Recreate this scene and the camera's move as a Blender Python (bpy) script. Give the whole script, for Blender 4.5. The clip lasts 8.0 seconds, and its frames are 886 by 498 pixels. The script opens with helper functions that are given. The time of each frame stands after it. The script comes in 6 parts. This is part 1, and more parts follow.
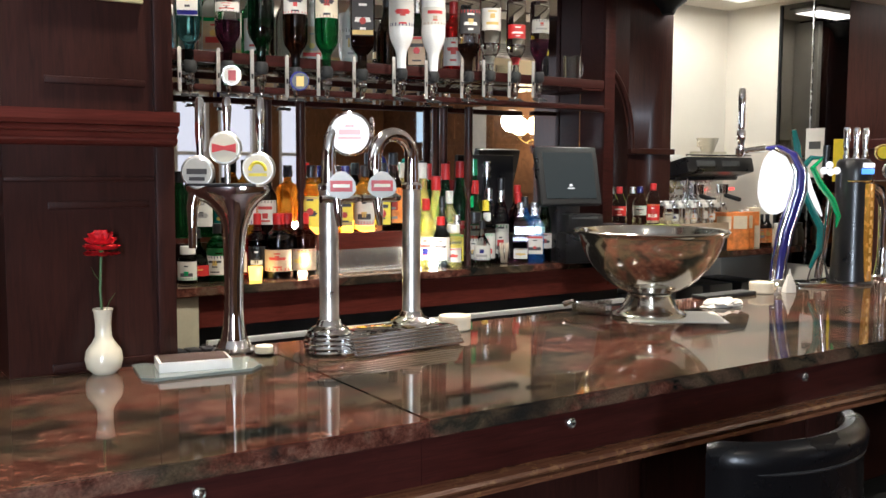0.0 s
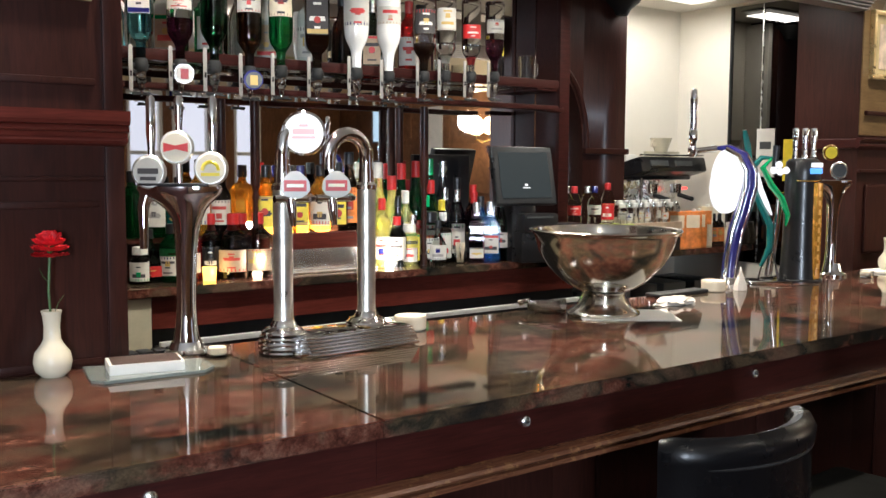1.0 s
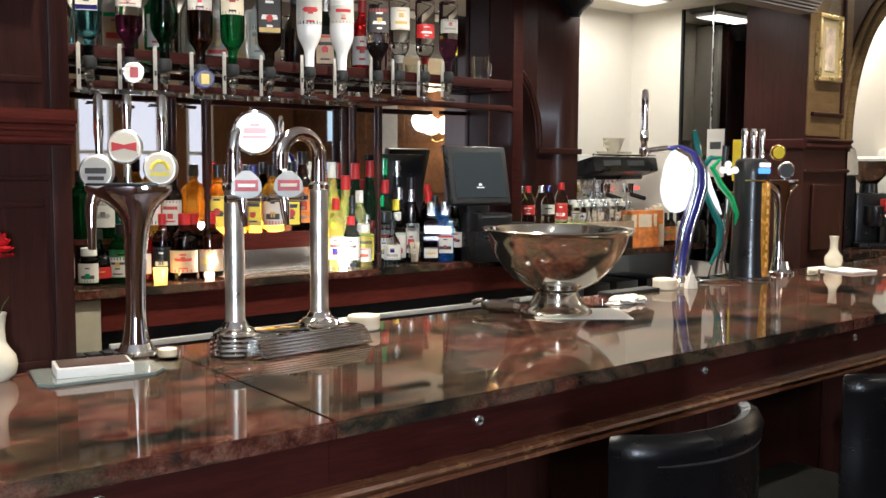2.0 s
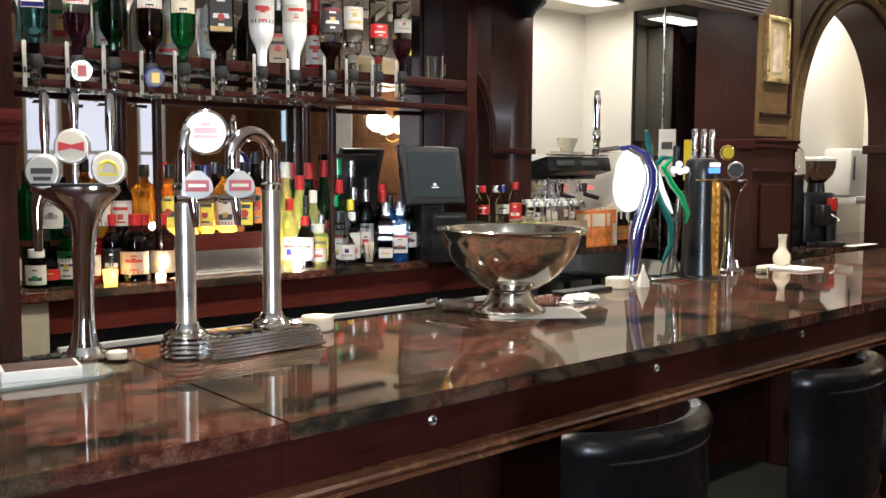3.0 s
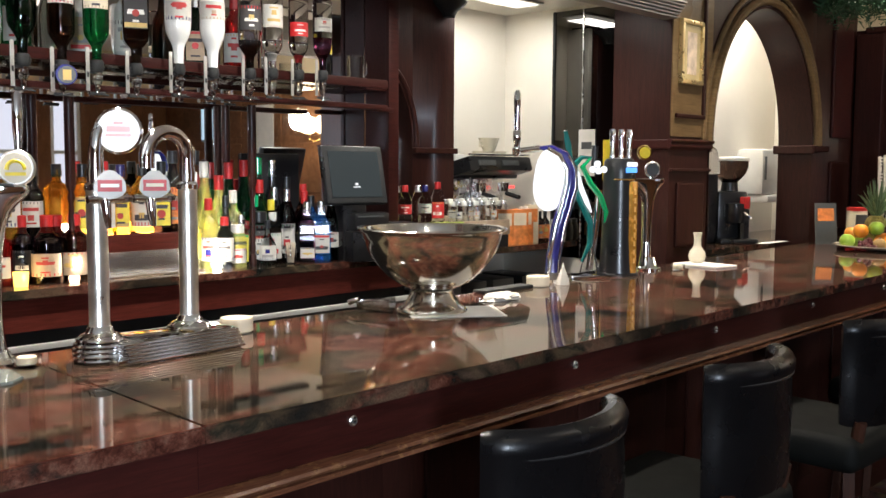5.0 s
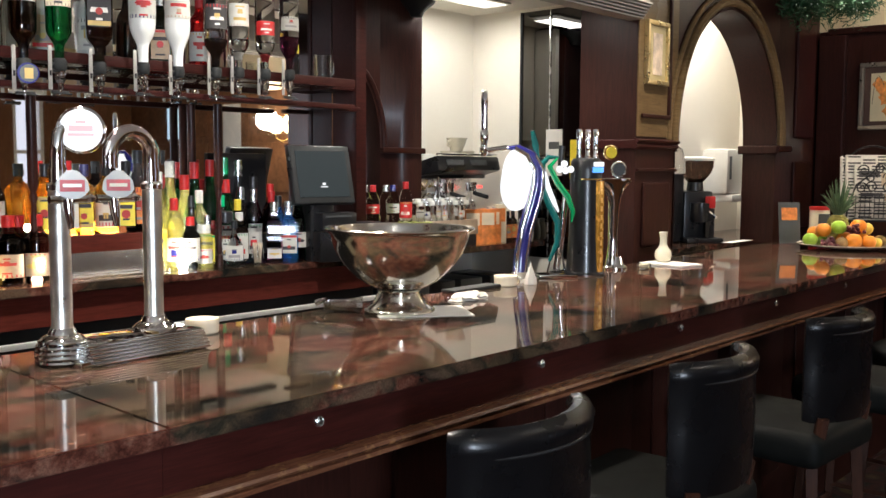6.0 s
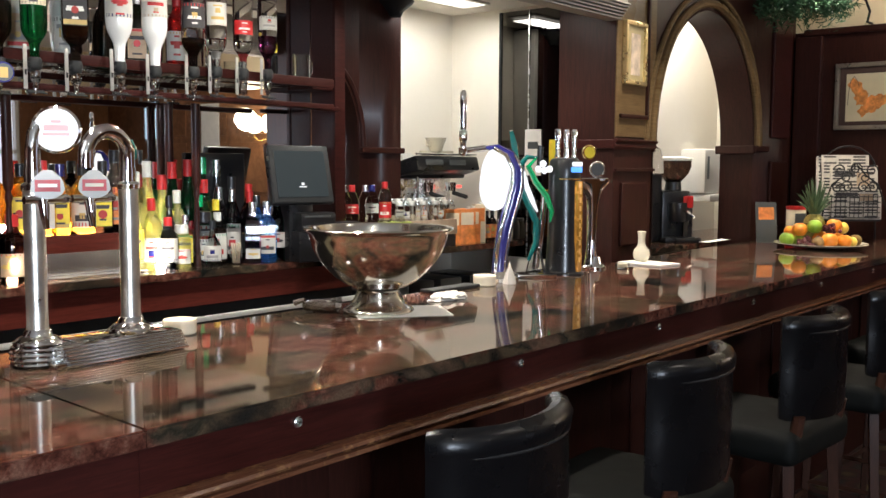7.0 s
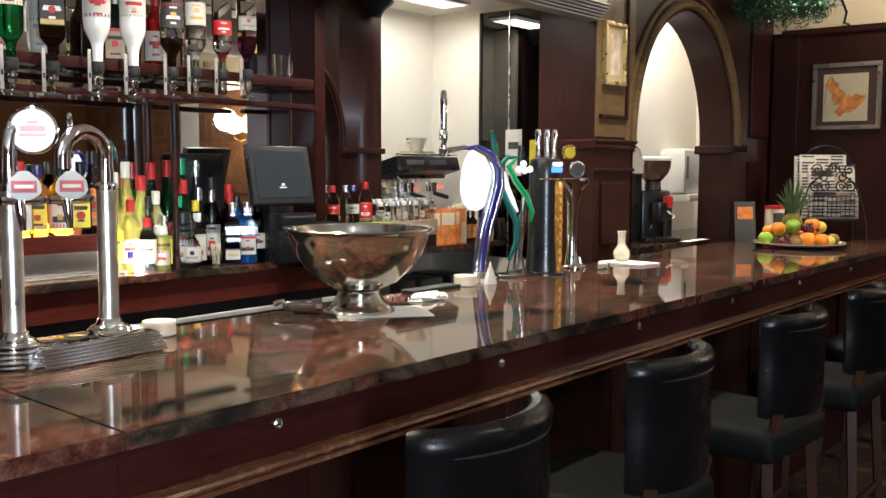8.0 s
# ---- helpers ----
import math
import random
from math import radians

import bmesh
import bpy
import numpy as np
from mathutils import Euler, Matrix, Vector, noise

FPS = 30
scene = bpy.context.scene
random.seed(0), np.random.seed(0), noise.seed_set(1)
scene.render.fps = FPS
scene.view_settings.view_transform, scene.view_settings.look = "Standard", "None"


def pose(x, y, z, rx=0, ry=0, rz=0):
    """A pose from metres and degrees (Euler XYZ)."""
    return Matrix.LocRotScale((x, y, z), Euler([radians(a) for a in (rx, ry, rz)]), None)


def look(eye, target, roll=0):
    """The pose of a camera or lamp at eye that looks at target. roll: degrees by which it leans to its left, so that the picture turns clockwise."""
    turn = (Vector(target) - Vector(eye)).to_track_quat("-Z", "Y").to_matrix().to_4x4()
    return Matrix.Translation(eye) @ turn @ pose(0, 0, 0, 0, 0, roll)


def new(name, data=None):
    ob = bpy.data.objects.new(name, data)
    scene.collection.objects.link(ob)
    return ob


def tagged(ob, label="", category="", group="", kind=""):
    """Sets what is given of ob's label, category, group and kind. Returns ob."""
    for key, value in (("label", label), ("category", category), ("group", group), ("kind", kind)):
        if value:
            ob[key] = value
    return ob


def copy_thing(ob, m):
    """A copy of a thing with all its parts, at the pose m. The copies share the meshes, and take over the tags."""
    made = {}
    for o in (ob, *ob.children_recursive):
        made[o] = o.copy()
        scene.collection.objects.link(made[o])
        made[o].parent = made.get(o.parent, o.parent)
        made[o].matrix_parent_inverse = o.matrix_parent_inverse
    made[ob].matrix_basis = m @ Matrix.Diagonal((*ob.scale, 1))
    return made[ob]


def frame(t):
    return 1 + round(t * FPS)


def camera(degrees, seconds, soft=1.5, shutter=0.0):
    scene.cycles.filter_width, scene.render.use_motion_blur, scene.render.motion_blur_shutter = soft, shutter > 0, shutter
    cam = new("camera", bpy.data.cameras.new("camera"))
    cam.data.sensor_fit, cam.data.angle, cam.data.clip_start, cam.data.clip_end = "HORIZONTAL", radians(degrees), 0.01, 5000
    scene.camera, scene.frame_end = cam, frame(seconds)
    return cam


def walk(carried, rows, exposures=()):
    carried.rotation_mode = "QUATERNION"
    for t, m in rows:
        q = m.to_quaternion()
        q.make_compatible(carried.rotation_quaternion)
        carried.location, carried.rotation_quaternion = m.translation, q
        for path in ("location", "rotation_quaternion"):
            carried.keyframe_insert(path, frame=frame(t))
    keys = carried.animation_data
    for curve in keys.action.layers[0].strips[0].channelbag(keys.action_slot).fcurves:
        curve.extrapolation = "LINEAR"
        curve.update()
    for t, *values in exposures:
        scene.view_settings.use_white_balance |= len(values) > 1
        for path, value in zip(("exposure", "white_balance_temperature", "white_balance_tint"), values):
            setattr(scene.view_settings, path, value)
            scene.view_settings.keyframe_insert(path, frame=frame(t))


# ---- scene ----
cam = camera(49.77, 8.0)
PATH = [
    (0, (0.0731, -1.2843, 1.5172), (1.2017, 0.3579, 1.3453), 0.29),
    (0.5, (0.0754, -1.2859, 1.5172), (1.2391, 0.3316, 1.3454), 0.29),
    (1, (0.0778, -1.2877, 1.5172), (1.2785, 0.3025, 1.3451), 0.31),
    (1.5, (0.0801, -1.2895, 1.5172), (1.3166, 0.2731, 1.3449), 0.34),
    (3, (0.0870, -1.2953, 1.5172), (1.4296, 0.1771, 1.3454), 0.31),
    (3.5, (0.0889, -1.2971, 1.5172), (1.4610, 0.1479, 1.3452), 0.34),
    (4, (0.0909, -1.2990, 1.5172), (1.4935, 0.1163, 1.3449), 0.36),
    (4.5, (0.0926, -1.3007, 1.5172), (1.5217, 0.0879, 1.3452), 0.33),
    (6, (0.0971, -1.3056, 1.5172), (1.5954, 0.0081, 1.3453), 0.34),
    (6.5, (0.0981, -1.3067, 1.5172), (1.6113, -0.0103, 1.3453), 0.31),
    (7, (0.0989, -1.3077, 1.5172), (1.6246, -0.0260, 1.3453), 0.34),
    (7.5, (0.0996, -1.3085, 1.5172), (1.6365, -0.0403, 1.3457), 0.33),
    (8, (0.1005, -1.3096, 1.5172), (1.6510, -0.0579, 1.3461), 0.25),
]
walk(cam, [(t, look(eye, target, roll)) for t, eye, target, roll in PATH])

# ---- world and large lights ----
world = bpy.data.worlds.new("world")
scene.world = world
world.use_nodes = True
wn = world.node_tree.nodes
sky = wn.new("ShaderNodeTexSky")
sky.sky_type, sky.sun_disc = "NISHITA", False
sky.sun_elevation, sky.sun_rotation = radians(30), radians(200)
world.node_tree.links.new(sky.outputs[0], wn["Background"].inputs[0])
wn["Background"].inputs[1].default_value = 0.12
EXPOSURE = 0.2
scene.view_settings.exposure = EXPOSURE


def lamp(name, kind, m, power, colour, size=0.1, size_y=0.0, spread=180):
    data = bpy.data.lights.new(name, kind)
    data.energy, data.color = power, colour
    if kind == "AREA":
        data.size = size
        data.spread = radians(spread)
        if size_y:
            data.shape, data.size_y = "RECTANGLE", size_y
    else:
        data.shadow_soft_size = size
    ob = new(name, data)
    ob.matrix_world = m
    return ob


WARM, WHITE, DAY = (1.0, 0.90, 0.78), (1.0, 0.96, 0.88), (0.72, 0.84, 1.0)

# ---- materials ----


def nodes_of(name):
    m = bpy.data.materials.new(name)
    m.use_nodes = True
    nt = m.node_tree
    return m, nt, nt.nodes["Principled BSDF"]


def coords(nt, scale=(1, 1, 1), turn=(0, 0, 0), source="Object"):
    tc = nt.nodes.new("ShaderNodeTexCoord")
    mp = nt.nodes.new("ShaderNodeMapping")
    mp.inputs["Scale"].default_value = scale
    mp.inputs["Rotation"].default_value = turn
    nt.links.new(tc.outputs[source], mp.inputs[0])
    return mp.outputs[0]


def noise_tex(nt, vec, scale, detail=4.0, rough=0.55, distort=0.0):
    n = nt.nodes.new("ShaderNodeTexNoise")
    n.inputs["Scale"].default_value = scale
    n.inputs["Detail"].default_value = detail
    n.inputs["Roughness"].default_value = rough
    n.inputs["Distortion"].default_value = distort
    nt.links.new(vec, n.inputs["Vector"])
    return n.outputs[0]


def ramp(nt, fac, stops):
    r = nt.nodes.new("ShaderNodeValToRGB")
    el = r.color_ramp.elements
    while len(el) < len(stops):
        el.new(0.5)
    for e, (p, c) in zip(el, stops):
        e.position, e.color = p, (*c, 1.0)
    nt.links.new(fac, r.inputs[0])
    return r.outputs[0]


def grey(v):
    return (v, v, v)


def bump(nt, b, height, strength, distance=0.002):
    n = nt.nodes.new("ShaderNodeBump")
    n.inputs["Strength"].default_value = strength
    n.inputs["Distance"].default_value = distance
    nt.links.new(height, n.inputs["Height"])
    nt.links.new(n.outputs[0], b.inputs["Normal"])


def wood(name, dark, light, grain=(26, 26, 2.2), rough=0.38, worn=0.0, coat=0.05, spec=0.22):
    m, nt, b = nodes_of(name)
    v = coords(nt, tuple(1.0 * s for s in grain))
    f1 = noise_tex(nt, v, 3.0, 6, 0.6, 1.2)
    col = ramp(nt, f1, [(0.25, dark), (0.75, light)])
    v2 = coords(nt)
    f2 = noise_tex(nt, v2, 2.3, 3)
    mix = nt.nodes.new("ShaderNodeMix")
    mix.data_type, mix.blend_type = "RGBA", "MULTIPLY"
    mix.inputs[0].default_value = 0.6
    nt.links.new(col, mix.inputs[6])
    nt.links.new(ramp(nt, f2, [(0.3, grey(0.55)), (0.7, grey(1.25))]), mix.inputs[7])
    out = mix.outputs[2]
    if worn:
        v3 = coords(nt)
        f3 = noise_tex(nt, v3, 26, 5, 0.7)
        mw = nt.nodes.new("ShaderNodeMix")
        mw.data_type = "RGBA"
        nt.links.new(ramp(nt, f3, [(0.55, grey(0)), (0.68, grey(worn))]), mw.inputs[0])
        nt.links.new(out, mw.inputs[6])
        mw.inputs[7].default_value = (0.30, 0.15, 0.06, 1)
        out = mw.outputs[2]
    nt.links.new(out, b.inputs["Base Color"])
    nt.links.new(ramp(nt, f2, [(0.2, grey(rough * 0.75)), (0.8, grey(rough * 1.3))]), b.inputs["Roughness"])
    b.inputs["Specular IOR Level"].default_value = spec
    b.inputs["Coat Weight"].default_value = coat
    b.inputs["Coat Roughness"].default_value = 0.18
    bump(nt, b, f1, 0.12, 0.001)
    return m


def plain(name, colour, rough=0.5, metal=0.0, vary=0.15, scale=9.0, coat=0.0, spec=0.5, relief=0.0, fine=220.0):
    m, nt, b = nodes_of(name)
    v = coords(nt)
    f1 = noise_tex(nt, v, scale, 5, 0.6)
    lo, hi = tuple(c * (1 - vary) for c in colour), tuple(min(1, c * (1 + vary)) for c in colour)
    nt.links.new(ramp(nt, f1, [(0.3, lo), (0.7, hi)]), b.inputs["Base Color"])
    nt.links.new(ramp(nt, f1, [(0.25, grey(max(0.02, rough * 0.8))), (0.75, grey(min(1, rough * 1.25)))]), b.inputs["Roughness"])
    b.inputs["Metallic"].default_value = metal
    b.inputs["Coat Weight"].default_value = coat
    b.inputs["Specular IOR Level"].default_value = spec
    if relief:
        bump(nt, b, noise_tex(nt, v, fine, 3), relief, 0.001)
    return m


def glow(name, colour, strength):
    m, nt, b = nodes_of(name)
    b.inputs["Base Color"].default_value = (*(0.1 * c for c in colour), 1)
    b.inputs["Emission Color"].default_value = (*colour, 1)
    b.inputs["Emission Strength"].default_value = strength
    b.inputs["Roughness"].default_value = 0.3
    return m


def glass(name, colour, rough=0.03, ior=1.45, trans=1.0):
    m, nt, b = nodes_of(name)
    b.inputs["Base Color"].default_value = (*colour, 1)
    b.inputs["Transmission Weight"].default_value = trans
    b.inputs["Roughness"].default_value = rough
    b.inputs["IOR"].default_value = ior
    return m


def blend(nt, fac, a, b, mode="MIX"):
    mx = nt.nodes.new("ShaderNodeMix")
    mx.data_type, mx.blend_type = "RGBA", mode
    if isinstance(fac, float):
        mx.inputs[0].default_value = fac
    else:
        nt.links.new(fac, mx.inputs[0])
    nt.links.new(a, mx.inputs[6])
    nt.links.new(b, mx.inputs[7])
    return mx.outputs[2]


def granite():
    m, nt, b = nodes_of("red_brown_granite")
    flow = coords(nt, (1.0, 1.7, 1.3), (0, 0, radians(30)))
    flat = coords(nt)
    # olive, brown and near-black clouds drawn out along the flow
    big = noise_tex(nt, flow, 3.6, 7, 0.52, 0.4)
    base = ramp(nt, big, [(0.36, (0.011, 0.012, 0.010)), (0.45, (0.045, 0.030, 0.020)), (0.50, (0.092, 0.064, 0.038)), (0.54, (0.028, 0.025, 0.018)), (0.61, (0.125, 0.075, 0.048))])
    # rust-red patches with ragged borders
    patch = noise_tex(nt, flow, 5.2, 8, 0.55, 0.3)
    red = ramp(nt, noise_tex(nt, flat, 34, 6, 0.65), [(0.36, (0.045, 0.013, 0.010)), (0.50, (0.120, 0.039, 0.026)), (0.62, (0.20, 0.092, 0.062))])
    col = blend(nt, ramp(nt, patch, [(0.48, grey(0.0)), (0.54, grey(0.92))]), base, red)
    # pale tan and black streaks, a finger wide
    streak = noise_tex(nt, coords(nt, (1.0, 2.8, 1.6), (0, 0, radians(42))), 6.0, 8, 0.6, 0.8)
    col = blend(nt, ramp(nt, streak, [(0.58, grey(0.0)), (0.72, grey(0.4))]), col, ramp(nt, patch, [(0.3, (0.20, 0.135, 0.095)), (0.7, (0.26, 0.15, 0.105))]))
    col = blend(nt, ramp(nt, streak, [(0.34, grey(0.85)), (0.44, grey(0.0))]), col, ramp(nt, patch, [(0.3, (0.012, 0.013, 0.012)), (0.7, (0.03, 0.026, 0.022))]))
    grain = noise_tex(nt, flat, 210, 3, 0.7)
    col = blend(nt, 0.8, col, ramp(nt, grain, [(0.3, grey(0.50)), (0.7, grey(1.16))]), "MULTIPLY")
    nt.links.new(col, b.inputs["Base Color"])
    smear = noise_tex(nt, flat, 5.0, 4)
    nt.links.new(ramp(nt, smear, [(0.3, grey(0.02)), (0.75, grey(0.06))]), b.inputs["Roughness"])
    b.inputs["Specular IOR Level"].default_value = 0.36
    return m


def carpet():
    m, nt, b = nodes_of("patterned_carpet")
    v = coords(nt, (1, 1, 1), (0, 0, radians(45)))
    ch = nt.nodes.new("ShaderNodeTexVoronoi")
    ch.inputs["Scale"].default_value = 5.0
    ch.inputs["Randomness"].default_value = 0.25
    nt.links.new(v, ch.inputs["Vector"])
    col = ramp(nt, ch.outputs["Distance"], [(0.2, (0.16, 0.11, 0.045)), (0.32, (0.05, 0.02, 0.015)), (0.5, (0.09, 0.022, 0.018)), (0.62, (0.03, 0.026, 0.02))])
    f1 = noise_tex(nt, v, 300, 3)
    mx = nt.nodes.new("ShaderNodeMix")
    mx.data_type, mx.blend_type = "RGBA", "MULTIPLY"
    mx.inputs[0].default_value = 0.8
    nt.links.new(col, mx.inputs[6])
    nt.links.new(f1, mx.inputs[7])
    nt.links.new(mx.outputs[2], b.inputs["Base Color"])
    b.inputs["Roughness"].default_value = 0.95
    bump(nt, b, f1, 0.5, 0.003)
    return m


MAHOGANY = wood("dark_mahogany", (0.017, 0.0055, 0.0042), (0.048, 0.0140, 0.0098))
MAHOGANY_X = wood("dark_mahogany_lengthwise", (0.021, 0.0050, 0.0042), (0.060, 0.0125, 0.0095), (3, 40, 40))
SHELF_WOOD = wood("dark_shelf_wood", (0.020, 0.0055, 0.0045), (0.052, 0.0125, 0.010), (3, 40, 40), 0.5, 0.0, 0.0, 0.10)
RED_WOOD = wood("red_mahogany_moulding", (0.060, 0.011, 0.008), (0.13, 0.026, 0.018), (3, 40, 40), 0.3)
# base colour lightened for the gleam along the moulding; tan flecks are wear
TRIM_WOOD = wood("worn_gleaming_moulding", (0.080, 0.026, 0.015), (0.24, 0.10, 0.050), (3, 40, 40), 0.22, 0.85, 0.15, 0.4)
OLD_WOOD = wood("brown_panel_wood", (0.11, 0.065, 0.028), (0.21, 0.135, 0.062), (3, 3, 30), 0.3)
# lighter copy of the panelling wood, with the lamplight put into its colour
LIT_PANEL_WOOD = wood("lamplit_brown_panel_wood", (0.13, 0.055, 0.024), (0.27, 0.125, 0.058), (30, 3, 3), 0.65, 0.0, 0.0, 0.1)
LEG_WOOD = wood("stool_leg_wood", (0.03, 0.012, 0.008), (0.07, 0.028, 0.016), (30, 30, 3), 0.35)
GRANITE = granite()
CARPET = carpet()
CHROME = plain("polished_chrome", (0.86, 0.86, 0.85), 0.05, 1.0, 0.05)
STEEL = plain("brushed_steel", (0.72, 0.72, 0.70), 0.26, 1.0, 0.04, 30)
BRIGHT_STEEL = plain("bright_steel", (0.80, 0.80, 0.79), 0.17, 1.0, 0.02, 3)
SATIN = plain("satin_nickel", (0.80, 0.77, 0.70), 0.32, 1.0, 0.08, 30)
MIRROR = plain("mirror_silver", (0.90, 0.90, 0.88), 0.012, 1.0, 0.015, 2)
# dark tint stands in for the dim reflection in the side panels
DARKENED_MIRROR = plain("darkened_mirror", (0.10, 0.097, 0.093), 0.02, 1.0, 0.02, 2)
LEATHER = plain("black_leather", (0.0038, 0.0039, 0.0046), 0.27, 0.0, 0.25, 6, 0.05, 0.30, 0.35, 240)
SEAT_LEATHER = plain("worn_black_seat_leather", (0.0060, 0.0066, 0.0060), 0.60, 0.0, 0.3, 5, 0.0, 0.12, 0.5, 200)
PIPING = plain("black_piping", (0.02, 0.02, 0.02), 0.3, 0, 0.2)
BLACK = plain("black_plastic", (0.012, 0.012, 0.013), 0.3, 0, 0.25, 12, 0.1)
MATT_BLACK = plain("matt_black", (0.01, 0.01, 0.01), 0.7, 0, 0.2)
GREY = plain("grey_plastic", (0.07, 0.075, 0.075), 0.4, 0, 0.1)
PORCELAIN = plain("cream_porcelain", (0.70, 0.63, 0.48), 0.16, 0, 0.04, 6, 0.5)
WHITE_PLASTIC = plain("white_plastic", (0.72, 0.70, 0.64), 0.35, 0, 0.05)
WHITE_WALL = plain("cream_wall_paint", (0.78, 0.73, 0.63), 0.6, 0, 0.05, 1.5, 0, 0.3, 0.15, 60)
CREAM_WALL = plain("warm_cream_wall_paint", (0.66, 0.55, 0.36), 0.7, 0, 0.05, 1.5, 0, 0.3, 0.15, 60)
CEILING = plain("ceiling_paint", (0.80, 0.76, 0.68), 0.7, 0, 0.04, 2, 0, 0.3)
PAPER = plain("white_paper", (0.74, 0.71, 0.65), 0.8, 0, 0.06, 14)
NEWSPRINT = plain("newsprint", (0.55, 0.50, 0.42), 0.85, 0, 0.12, 30)
LABEL_WHITE = plain("bottle_label_paper", (0.56, 0.53, 0.47), 0.65, 0, 0.08, 25)
INK = plain("dark_ink", (0.05, 0.045, 0.045), 0.8)
SOAP = plain("wax_cream", (0.80, 0.68, 0.50), 0.45, 0, 0.08, 18)
PETAL = plain("red_petal", (0.55, 0.006, 0.012), 0.55, 0, 0.35, 40)
STEM = plain("green_stem", (0.05, 0.12, 0.03), 0.5, 0, 0.3, 40)
GOLD = plain("gold_frame", (0.72, 0.58, 0.30), 0.28, 0.8, 0.12, 20)
SILVER = plain("silver_frame", (0.45, 0.41, 0.34), 0.3, 0.8, 0.15, 20)
BRASS = plain("brass", (0.70, 0.50, 0.20), 0.2, 1.0, 0.1)
BLUE = plain("deep_blue_enamel", (0.02, 0.02, 0.14), 0.12, 0, 0.2, 8, 0.8)
GREEN = plain("green_enamel", (0.0, 0.32, 0.10), 0.14, 0, 0.15, 8, 0.8)
TEAL = plain("teal_enamel", (0.01, 0.13, 0.12), 0.14, 0, 0.15, 8, 0.8)
AMBER_BAR = plain("amber_strip", (0.62, 0.30, 0.05), 0.25, 0.3, 0.25, 30, 0.4)
RED = plain("red_label", (0.50, 0.02, 0.02), 0.4, 0, 0.1, 30)
DARK_RED = plain("dark_red_cap", (0.28, 0.01, 0.012), 0.3, 0, 0.15, 30, 0.3)
YELLOW = plain("yellow_label", (0.78, 0.60, 0.04), 0.45, 0, 0.1, 30)
ORANGE_PACK = plain("orange_carton_print", (0.72, 0.22, 0.05), 0.45, 0, 0.4, 25)
CREAM_PACK = plain("cream_carton_board", (0.72, 0.60, 0.42), 0.55, 0, 0.1, 20)
LIME = plain("lime_card", (0.42, 0.50, 0.08), 0.6, 0, 0.1)
BROWN_LABEL = plain("tan_label", (0.42, 0.30, 0.20), 0.6, 0, 0.15, 40)
WHITE_BOTTLE = plain("white_bottle_glass", (0.82, 0.80, 0.76), 0.15, 0, 0.03, 8, 0.6)
FROST = plain("frosted_grey_bottle", (0.42, 0.42, 0.38), 0.4, 0, 0.1, 12)
CLEAR = glass("clear_glass", (0.93, 0.95, 0.94))
CLEAR_PLASTIC = glass("clear_thin_plastic", (0.95, 0.96, 0.96), 0.06, 1.13)
GREEN_GLASS = glass("green_bottle_glass", (0.012, 0.30, 0.075), 0.03, 1.4, 0.97)
DARK_GREEN = glass("dark_green_bottle_glass", (0.008, 0.07, 0.03))
BROWN_GLASS = glass("dark_brown_bottle_glass", (0.05, 0.018, 0.008))
BLUE_GLASS = glass("pale_blue_gin_glass", (0.20, 0.62, 0.75))
LIQ_BLUE = glass("blue_liqueur", (0.05, 0.28, 0.85), 0.05, 1.4, 0.88)
LIQ_AMBER = glass("amber_whisky", (0.95, 0.42, 0.05), 0.08, 1.4, 0.85)
LIQ_YELLOW = glass("yellow_liqueur", (0.97, 0.90, 0.30), 0.2, 1.4, 0.8)
LIQ_RED = glass("red_liqueur", (0.60, 0.02, 0.02), 0.05, 1.4, 0.88)
LIQ_PURPLE = glass("purple_liqueur", (0.16, 0.03, 0.08))
BLACK_GLASS = plain("black_bottle_glass", (0.008, 0.008, 0.009), 0.07, 0, 0.1, 5, 0.6)
LIT_WHITE = glow("lit_white_lens", (0.95, 0.96, 1.0), 1.05)
LIT_BLUE = glow("lit_blue_sign", (0.10, 0.35, 1.0), 1.6)
LED = glow("led_strip", (1.0, 0.86, 0.66), 9.0)
GLOBE = glow("lit_globe_glass", (1.0, 0.83, 0.55), 9.0)
CEIL_LIGHT = glow("ceiling_light_lens", (1.0, 0.92, 0.78), 6.0)
WINDOW_SKY = glow("window_daylight", (0.80, 0.83, 1.0), 0.85)
SCREEN = glow("dim_screen", (0.035, 0.046, 0.050), 0.75)
LEAF = plain("garland_needles", (0.02, 0.075, 0.028), 0.6, 0, 0.5, 30)
PINE_LEAF = plain("pineapple_leaf", (0.10, 0.16, 0.08), 0.5, 0, 0.4, 30)
PINE_SKIN = plain("pineapple_skin", (0.26, 0.22, 0.05), 0.6, 0, 0.5, 60)
ORANGE = plain("orange_peel", (0.78, 0.25, 0.015), 0.4, 0, 0.12, 20, 0.1, 0.5, 0.3, 180)
APPLE = plain("green_apple_skin", (0.28, 0.46, 0.04), 0.3, 0, 0.2, 25, 0.2)
BANANA = plain("yellow_fruit_skin", (0.72, 0.50, 0.08), 0.4, 0, 0.15, 25)
GRAPE = plain("dark_red_grape", (0.10, 0.015, 0.02), 0.3, 0, 0.3, 50)
KIWI = plain("brown_fruit_skin", (0.22, 0.13, 0.04), 0.7, 0, 0.3, 60)
IRON = plain("black_wrought_iron", (0.012, 0.011, 0.011), 0.45, 0.4, 0.2, 30)
MAT_BROWN = plain("brown_mount_board", (0.06, 0.03, 0.022), 0.7)
POLISHED = plain("polished_steel", (0.74, 0.71, 0.64), 0.15, 1.0, 0.05, 4)
